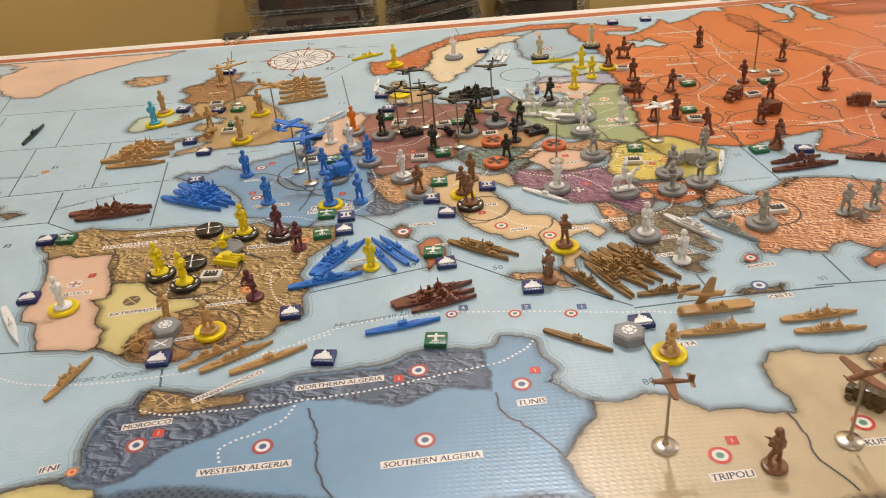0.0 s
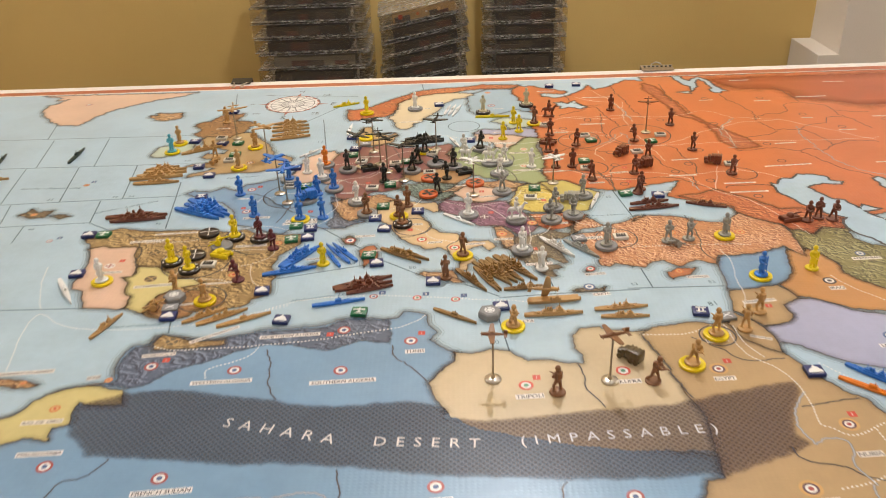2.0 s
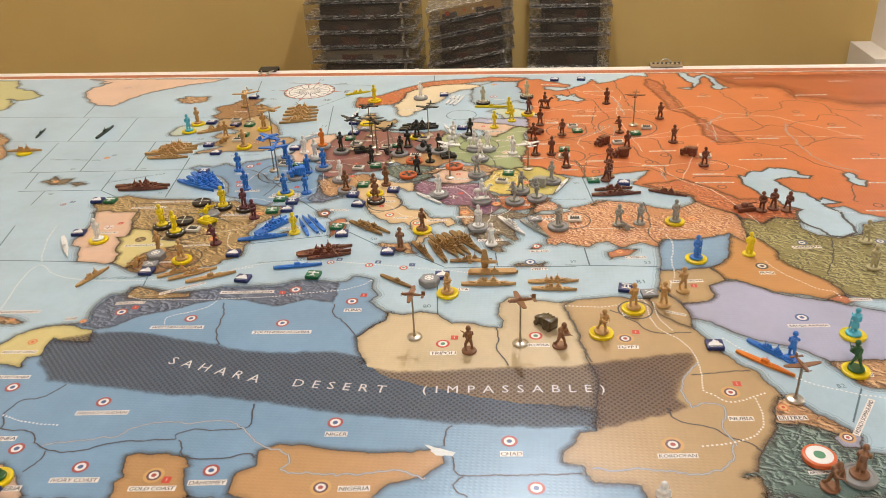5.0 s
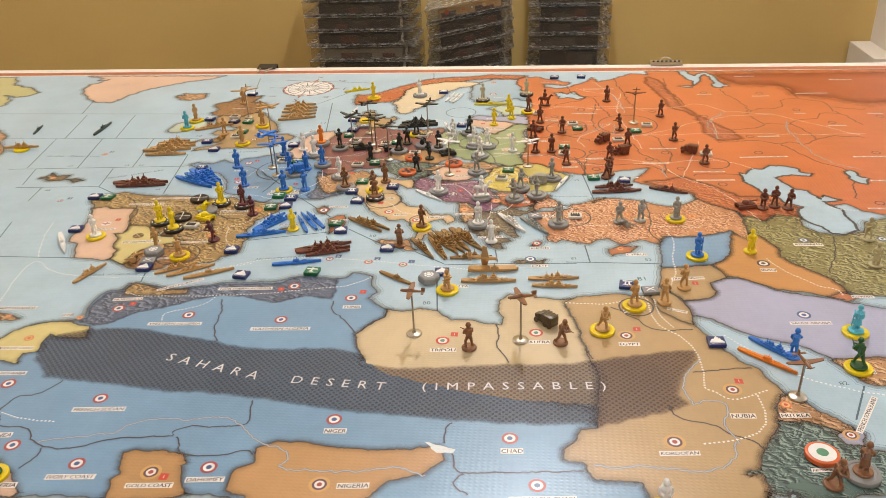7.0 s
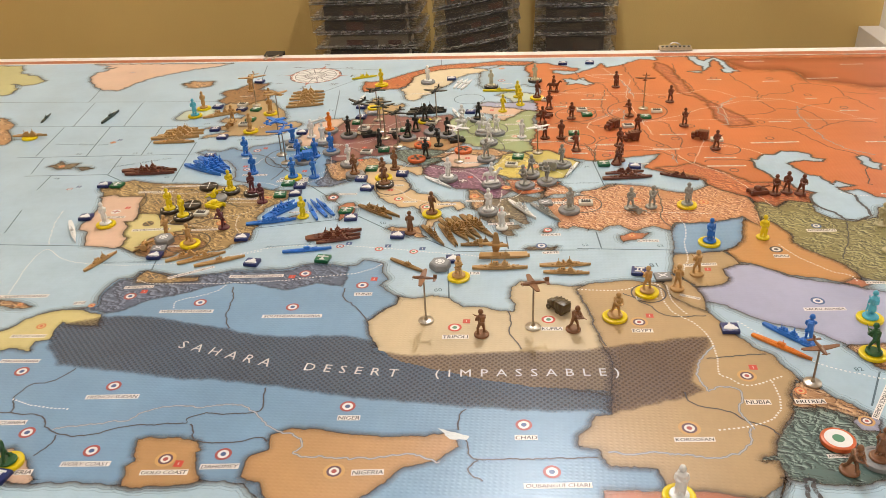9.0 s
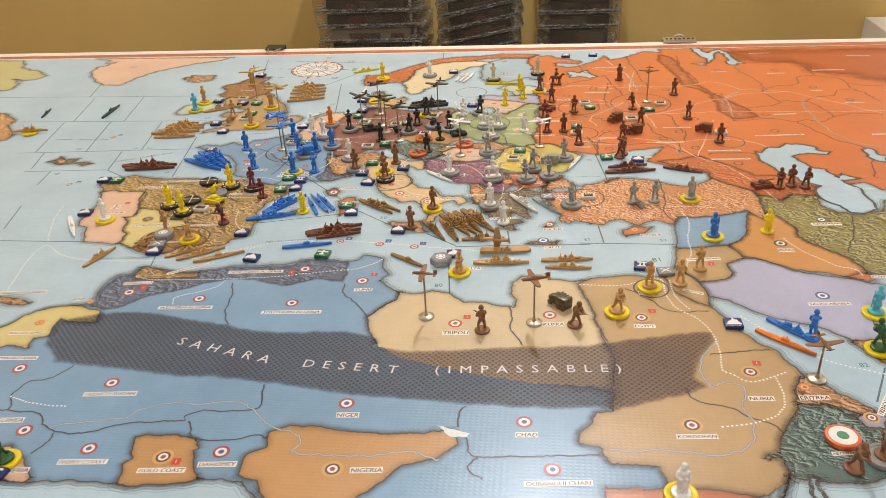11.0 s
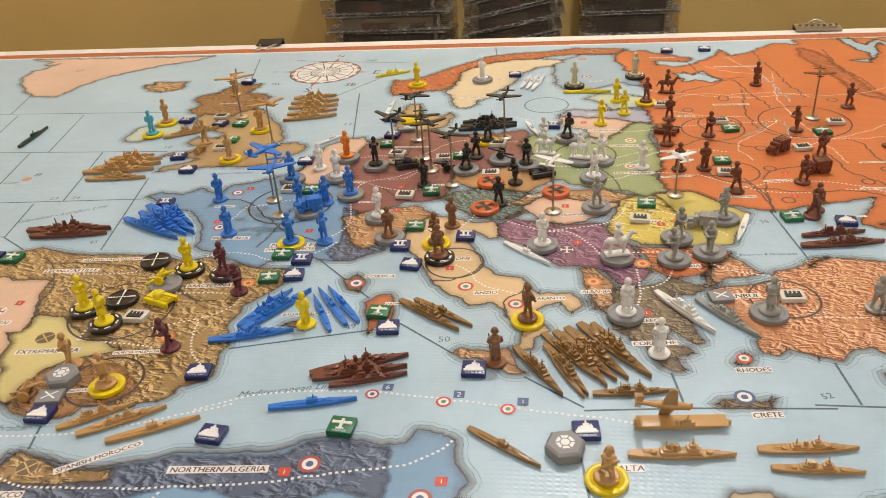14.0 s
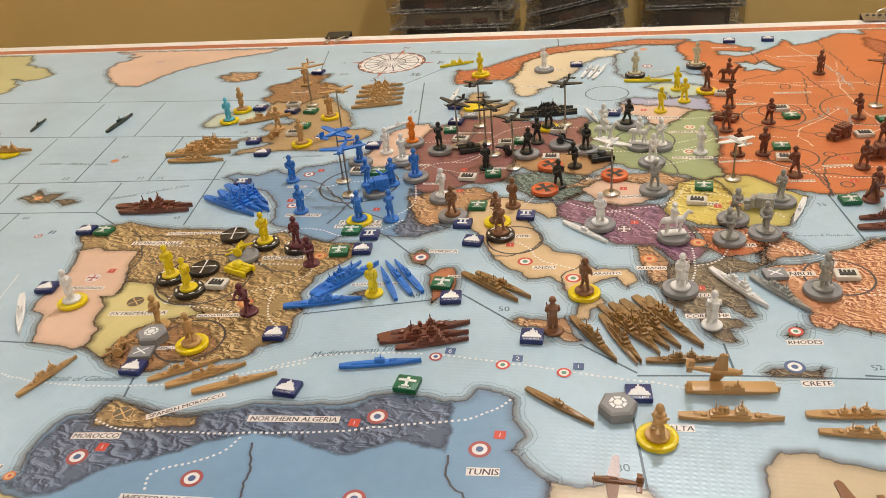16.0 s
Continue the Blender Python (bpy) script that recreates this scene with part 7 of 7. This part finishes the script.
for x, y in [(-76.0, 295.1)]:
    soldier("blue", "rifle", "", x, y)
for x, y in [(-66.0, 237.8), (325.5, 109.9)]:
    soldier("blue", "coat", "yellow", x, y)
for x, y in [(-45.0, 241.5), (365.8, -29.5)]:
    soldier("blue", "charge", "", x, y)
for x, y in [(-42.5, 307.1), (-93.0, 333.8)]:
    soldier("blue", "coat", "grey", x, y)
for x, y in [(-77.6, 355.9), (92.6, 404.6), (164.2, 354.3), (152.8, 132.4)]:
    soldier("white", "coat", "", x, y)
for x, y in [(-59.1, 336.5), (94.0, 237.2), (138.9, 164.0), (31.9, 558.1)]:
    soldier("white", "coat", "grey", x, y)
for x, y in [(-59.7, 372.6)]:
    soldier("orange", "coat", "grey", x, y)
for x, y in [(-15.0, 273.2), (135.4, 364.3), (128.7, 334.3)]:
    soldier("white", "rifle", "grey", x, y)
for x, y in [(-3.1, 245.7)]:
    soldier("brown", "rifle", "grey", x, y)
for x, y in [(28.0, 238.8), (87.4, 157.3)]:
    soldier("brown", "rifle", "yellow", x, y)
for x, y in [(32.2, 221.1)]:
    soldier("brown", "rifle", "black", x, y)
for x, y in [(35.3, 263.9), (72.8, 121.8)]:
    soldier("brown", "coat", "", x, y)
for x, y in [(48.2, 404.4)]:
    soldier("black", "rifle", "yellow", x, y)
for x, y in [(8.0, 325.7)]:
    soldier("black", "coat", "", x, y)
for x, y in [(36.0, 349.4), (80.3, 357.6), (111.0, 408.5), (-33.9, 357.3)]:
    soldier("black", "charge", "grey", x, y)
for x, y in [(41.7, 375.3), (63.8, 295.0)]:
    soldier("black", "rifle", "", x, y)
for x, y in [(73.5, 328.9)]:
    soldier("black", "charge", "", x, y)
for x, y in [(128.8, 288.1), (207.3, 272.8)]:
    soldier("grey", "rifle", "grey", x, y)
for x, y in [(175.4, 247.4), (170.6, 221.3), (191.9, 229.8)]:
    soldier("grey", "charge", "grey", x, y)
for x, y in [(212.0, 167.3)]:
    soldier("grey", "coat", "grey", x, y)
for x, y in [(266.9, 174.9), (286.1, 178.2)]:
    soldier("grey", "rifle", "", x, y)
for x, y in [(318.0, 180.8)]:
    soldier("grey", "coat", "yellow", x, y)
for x, y in [(194.6, 450.0), (187.0, 397.3), (190.0, 350.8), (269.0, 328.6), (291.9, 370.9), (340.6, 472.5), (345.3, 389.5), (367.6, 319.6), (412.4, 212.3)]:
    soldier("brick", "rifle", "", x, y)
for x, y in [(220.4, 414.3), (223.2, 314.4), (288.1, 422.8), (262.3, 278.1), (266.7, 286.6), (400.8, 207.8), (423.5, 208.3)]:
    soldier("brick", "charge", "", x, y)
for x, y in [(207.6, 351.8), (280.2, 533.1)]:
    soldier("brick", "coat", "", x, y)
for x, y in [(179.6, 488.7)]:
    soldier("brick", "rifle", "yellow", x, y)
for x, y in [(119.2, 535.7), (176.2, 560.2)]:
    soldier("cream", "coat", "black", x, y)
for x, y in [(266.4, 29.2)]:
    soldier("tan", "rifle", "yellow", x, y)
for x, y in [(403.8, -41.5), (-121.9, -175.8)]:
    soldier("green", "charge", "yellow", x, y)
for x, y in [(473.1, 147.3)]:
    soldier("khaki", "rifle", "", x, y)
for x, y in [(463.2, 100.8)]:
    soldier("khaki", "coat", "", x, y)
soldier("tan", "charge", "yellow", 240.3, -5.1, 25)
soldier("brown", "rifle", "", 146.2, -31.0, -152)
soldier("brown", "charge", "", 210.3, -21.5, 55)
for x, y in [(355.4, -149.9)]:
    soldier("brown", "charge", "", x, y)
for x, y in [(373.1, -141.5)]:
    soldier("brown", "coat", "grey", x, y)
for x, y in [(-207.7, 530.2)]:
    soldier("tan", "coat", "", x, y)
for x, y in [(-260.6, 216.2), (-241.6, 142.4), (-141.2, 71.3), (-75.8, 106.3), (-53.1, 199.3), (-52.0, 62.5), (15.9, 213.0), (62.6, 114.5), (13.7, 147.8), (115.4, 74.0), (317.8, -16.6), (62.6, 572.9), (214.6, 640.7), (252.2, 642.8), (-91.8, 367.6), (280.1, 269.9), (-207.5, 568.2), (-183.6, 352.6)]:
    tile("naval", x, y)
for x, y in [(5.6, 235.4), (45.6, 248.5), (-53.2, 217.4), (-176.5, 295.1), (263.7, 59.4), (100.1, 436.7), (-121.0, -187.3), (-31.9, 419.3), (-228.9, 460.4), (-193.3, 450.7), (-201.9, 378.4), (-39.3, 457.1)]:
    tile("guns", x, y)
for x, y in [(-246.6, 215.7), (-67.5, 196.0), (-67.3, 223.4), (6.5, 70.8), (6.0, 161.9), (-73.4, 315.3), (14.9, 313.6), (11.5, 261.4), (161.9, 294.8), (221.9, 363.7), (249.4, 275.8), (238.8, 425.4), (305.7, 416.6), (-32.9, 400.7), (-174.7, 450.1), (-169.6, 413.0), (29.1, 376.4)]:
    tile("air", x, y)
for x, y in [(-131.7, 153.2), (-3.2, 307.2), (54.9, 343.4), (-89.6, 317.2), (155.7, 272.7), (221.5, 343.3), (192.1, 481.3), (233.6, 442.0), (283.3, 386.6), (227.5, 183.9), (320.8, 436.9), (373.2, 343.7), (57.0, 399.1), (-198.9, 469.3), (-172.1, 396.2), (-21.2, 380.9), (17.1, 372.7)]:
    tile("factory", x, y)
chip("black_cross", -148.0, 169.9)
chip("black_cross", -146.9, 212.9)
chip("orange_cross", 55.8, 327.3)
chip("orange_cross", 54.9, 286.7)
chip("orange_cross", 102.3, 311.5)
chip("italian", 356.0, -127.1)
chip("yellow", -424.3, 351.3)
hexblock("grey", -143.8, 97.1)
hexblock("grey", 106.1, 61.9)
plaque("grey", -143.6, 83.9)
cannon("tan", -157.2, 85.3)
cannon("yellow", -131.0, 187.4, 2.9)
tank("yellow", -124.3, 170.1)
chip("grey", -128.4, 186.3)
tank("black", 92.4, 342.2)
tank("black", -10.0, 358.9)
cannon("black", 20.8, 352.5)
cannon("black", 61.0, 369.0, 2.9)
chip("grey", 61.3, 367.6)
cavalry("white", 94.4, 381.1)
cavalry("white", 120.0, 366.5, 2.9)
chip("grey", 120.7, 364.5)
cavalry("white", 138.2, 224.3, 2.9)
chip("grey", 138.1, 222.9)
truck("grey", 193.0, 264.5)
cavalry("brick", 200.4, 516.1)
tank("brick", 189.4, 421.2)
truck("brick", 264.9, 381.9)
truck("brick", 282.4, 345.7)
truck("brick", 356.4, 350.3)
tank("brick", 386.0, 209.9)
cannon("grey", 271.7, 166.4)
truck("olive", 200.1, 3.3)
cannon("blue", -63.8, 300.3)
chip("grey", -66.0, 281.0)
truck("blue", -65.0, 281.0, 2.9)
cannon("tan", -187.6, 388.3)
chip("yellow", -22.1, 454.1)
plaque("grey", -21.6, 434.2)
plaque("grey", 190.6, 182.7)
plaque("grey", 280.8, 52.3)
ship("cruiser", "tan", -185.5, 61.1, 35.6, 69.6)
ship("cruiser", "tan", -113.4, 72.3, 30.8, 33.2)
ship("battleship", "tan", -99.2, 69.8, 31.2, 31.5)
ship("submarine", "tan", -81.3, 64.9, 42.3, 26.0)
ship("battleship", "blue", -59.3, 165.2, 42.5, 62.7)
ship("cruiser", "blue", -51.9, 163.1, 48.9, 55.7)
ship("battleship", "blue", -59.3, 138.6, 45.3, 15.0)
ship("submarine", "blue", -26.3, 161.0, 38.3, 117.8)
ship("submarine", "blue", -22.0, 167.5, 42.3, 124.8)
ship("submarine", "blue", -16.2, 169.7, 41.8, 126.5)
ship("submarine", "blue", -11.3, 86.2, 41.8, 11.8)
ship("battleship", "brick", 4.9, 116.2, 50.2, 20.9)
ship("cruiser", "brick", 6.4, 109.9, 47.2, 14.8)
ship("cruiser", "brick", 11.7, 104.9, 38.5, 17.0)
ship("cruiser", "bronze", 33.8, 160.6, 45.0, -37.0)
ship("submarine", "bronze", 41.2, 163.3, 42.4, -35.6)
ship("cruiser", "bronze", 93.5, 115.7, 42.9, -56.4)
ship("cruiser", "bronze", 108.5, 128.0, 43.3, -53.5)
ship("battleship", "bronze", 116.2, 128.5, 47.8, -52.4)
ship("cruiser", "bronze", 106.8, 117.2, 43.5, -61.8)
ship("battleship", "bronze", 121.9, 131.0, 49.4, -54.5)
ship("battleship", "bronze", 130.6, 133.8, 53.5, -52.0)
ship("cruiser", "bronze", 131.6, 136.1, 43.7, -61.4)
ship("submarine", "bronze", 107.4, 112.4, 35.4, -63.9)
ship("cruiser", "bronze", 115.6, 125.3, 46.4, -63.3)
ship("cruiser", "bronze", 137.1, 101.5, 35.9, 6.2)
ship("submarine", "white", 84.8, 228.0, 38.5, -42.5)
ship("cruiser", "white", 169.5, 168.2, 45.4, -55.5)
ship("cruiser", "grey", 190.1, 164.0, 41.6, -52.6)
ship("submarine", "white", -240.1, 114.4, 47.3, -56.4)
ship("submarine", "white", 216.8, 261.0, 37.1, -109.9)
ship("submarine", "white", 74.1, 550.9, 38.7, 77.6)
ship("submarine", "white", 80.1, 549.7, 40.5, 76.4)
ship("submarine", "white", 85.8, 546.7, 42.2, 74.5)
ship("submarine", "white", -45.5, 487.4, 38.7, 87.0)
ship("submarine", "white", 82.8, 431.0, 35.0, -70.8)
ship("carrier", "tan", 157.1, 81.0, 41.6, 4.3)
ship("cruiser", "tan", 154.4, 62.1, 44.5, 2.8)
ship("battleship", "tan", 206.4, 68.7, 34.4, 4.4)
ship("cruiser", "tan", 207.1, 56.6, 34.3, -0.9)
ship("submarine", "bronze", 79.8, 62.6, 38.8, -33.8)
ship("cruiser", "blue", 355.1, -22.8, 39.0, -46.9)
ship("submarine", "orange", 347.3, -36.2, 41.9, -40.1)
ship("battleship", "blue", -162.0, 270.0, 78.5, -38.0)
ship("cruiser", "blue", -170.5, 256.5, 59.4, -28.0)
ship("battleship", "brick", -229.0, 254.6, 59.3, 4.4)
ship("cruiser", "brick", -225.4, 247.1, 52.9, 6.1)
ship("submarine", "dark", -444.4, 421.9, 30.7, 100.5)
ship("submarine", "dark", -358.3, 425.2, 46.1, 90.1)
ship("cruiser", "tan", -241.1, 351.5, 59.1, 7.7)
ship("battleship", "tan", -236.7, 337.8, 48.0, 4.5)
ship("cruiser", "tan", -237.9, 361.0, 53.0, 11.7)
ship("cruiser", "tan", -237.4, 371.3, 45.8, 11.6)
ship("cruiser", "tan", -243.0, 379.3, 33.6, 14.3)
ship("cruiser", "tan", -114.9, 464.0, 47.7, 14.3)
ship("battleship", "tan", -116.9, 478.6, 44.9, 13.9)
ship("cruiser", "tan", -119.4, 492.5, 45.9, 9.1)
ship("cruiser", "tan", -121.2, 505.5, 44.8, 8.6)
ship("cruiser", "tan", -124.5, 519.3, 40.8, 9.8)
ship("cruiser", "tan", -424.3, 353.0, 41.6, 6.0, 2.3)
ship("cruiser", "black", 45.9, 434.3, 48.9, 10.2)
ship("battleship", "black", 46.3, 441.1, 47.4, 9.5)
ship("cruiser", "black", 44.8, 449.8, 42.3, 7.6)
ship("battleship", "brick", 270.3, 242.6, 48.7, 7.3)
ship("cruiser", "brick", 268.5, 254.9, 38.3, 9.2)
ship("cruiser", "brick", 320.3, 245.5, 37.9, -22.2)
ship("cruiser", "yellow", -60.8, 584.4, 25.1, 24.0)
ship("submarine", "yellow", 130.3, 519.6, 42.7, -1.3)
ship("cruiser", "tan", -212.9, 431.1, 47.6, 28.9)
ship("submarine", "white", -82.3, 412.4, 18.0, 49.4)
ship("cruiser", "blue", -165.0, 263.5, 68.9, -33.5)
ship("cruiser", "blue", -160.0, 276.5, 47.8, -41.0)
plane_on_stand("brown", 104.8, -15.4, 36.5, 1.0, -88)
plane_on_stand("brown", 182.1, -19.7, 36.5, 1.15, -66)
plane_on_stand("brown", 357.1, -73.4, 27.5, 1.0)
plane_on_stand("blue", -97.3, 301.2, 39.0, 1.45)
plane_on_stand("blue", -85.4, 278.0, 37.0, 1.45)
plane_on_stand("black", 28.6, 325.9, 39.5, 1.25)
plane_on_stand("white", 100.4, 284.0, 37.5, 1.15)
plane_on_stand("white", 182.1, 308.5, 28.5, 1.15)
plane_on_stand("brick", 306.5, 448.1, 37.5, 1.0)
plane_on_stand("black", -9.8, 412.1, 37.5, 1.25)
plane_on_stand("black", -20.9, 367.4, 37.0, 1.25)
plane_on_stand("black", 0.7, 372.9, 35.5, 1.25)
plane_on_stand("black", 9.8, 350.7, 38.5, 1.25)
plane_on_stand("black", 61.4, 412.6, 36.0, 1.25)
plane_on_stand("tan", -180.6, 469.6, 37.0, 1.5)
plane_on_stand("tan", -130.3, 403.8, 36.5, 1.5)
loose_plane("tan", 149.5, 80.5, 12.0, 96)
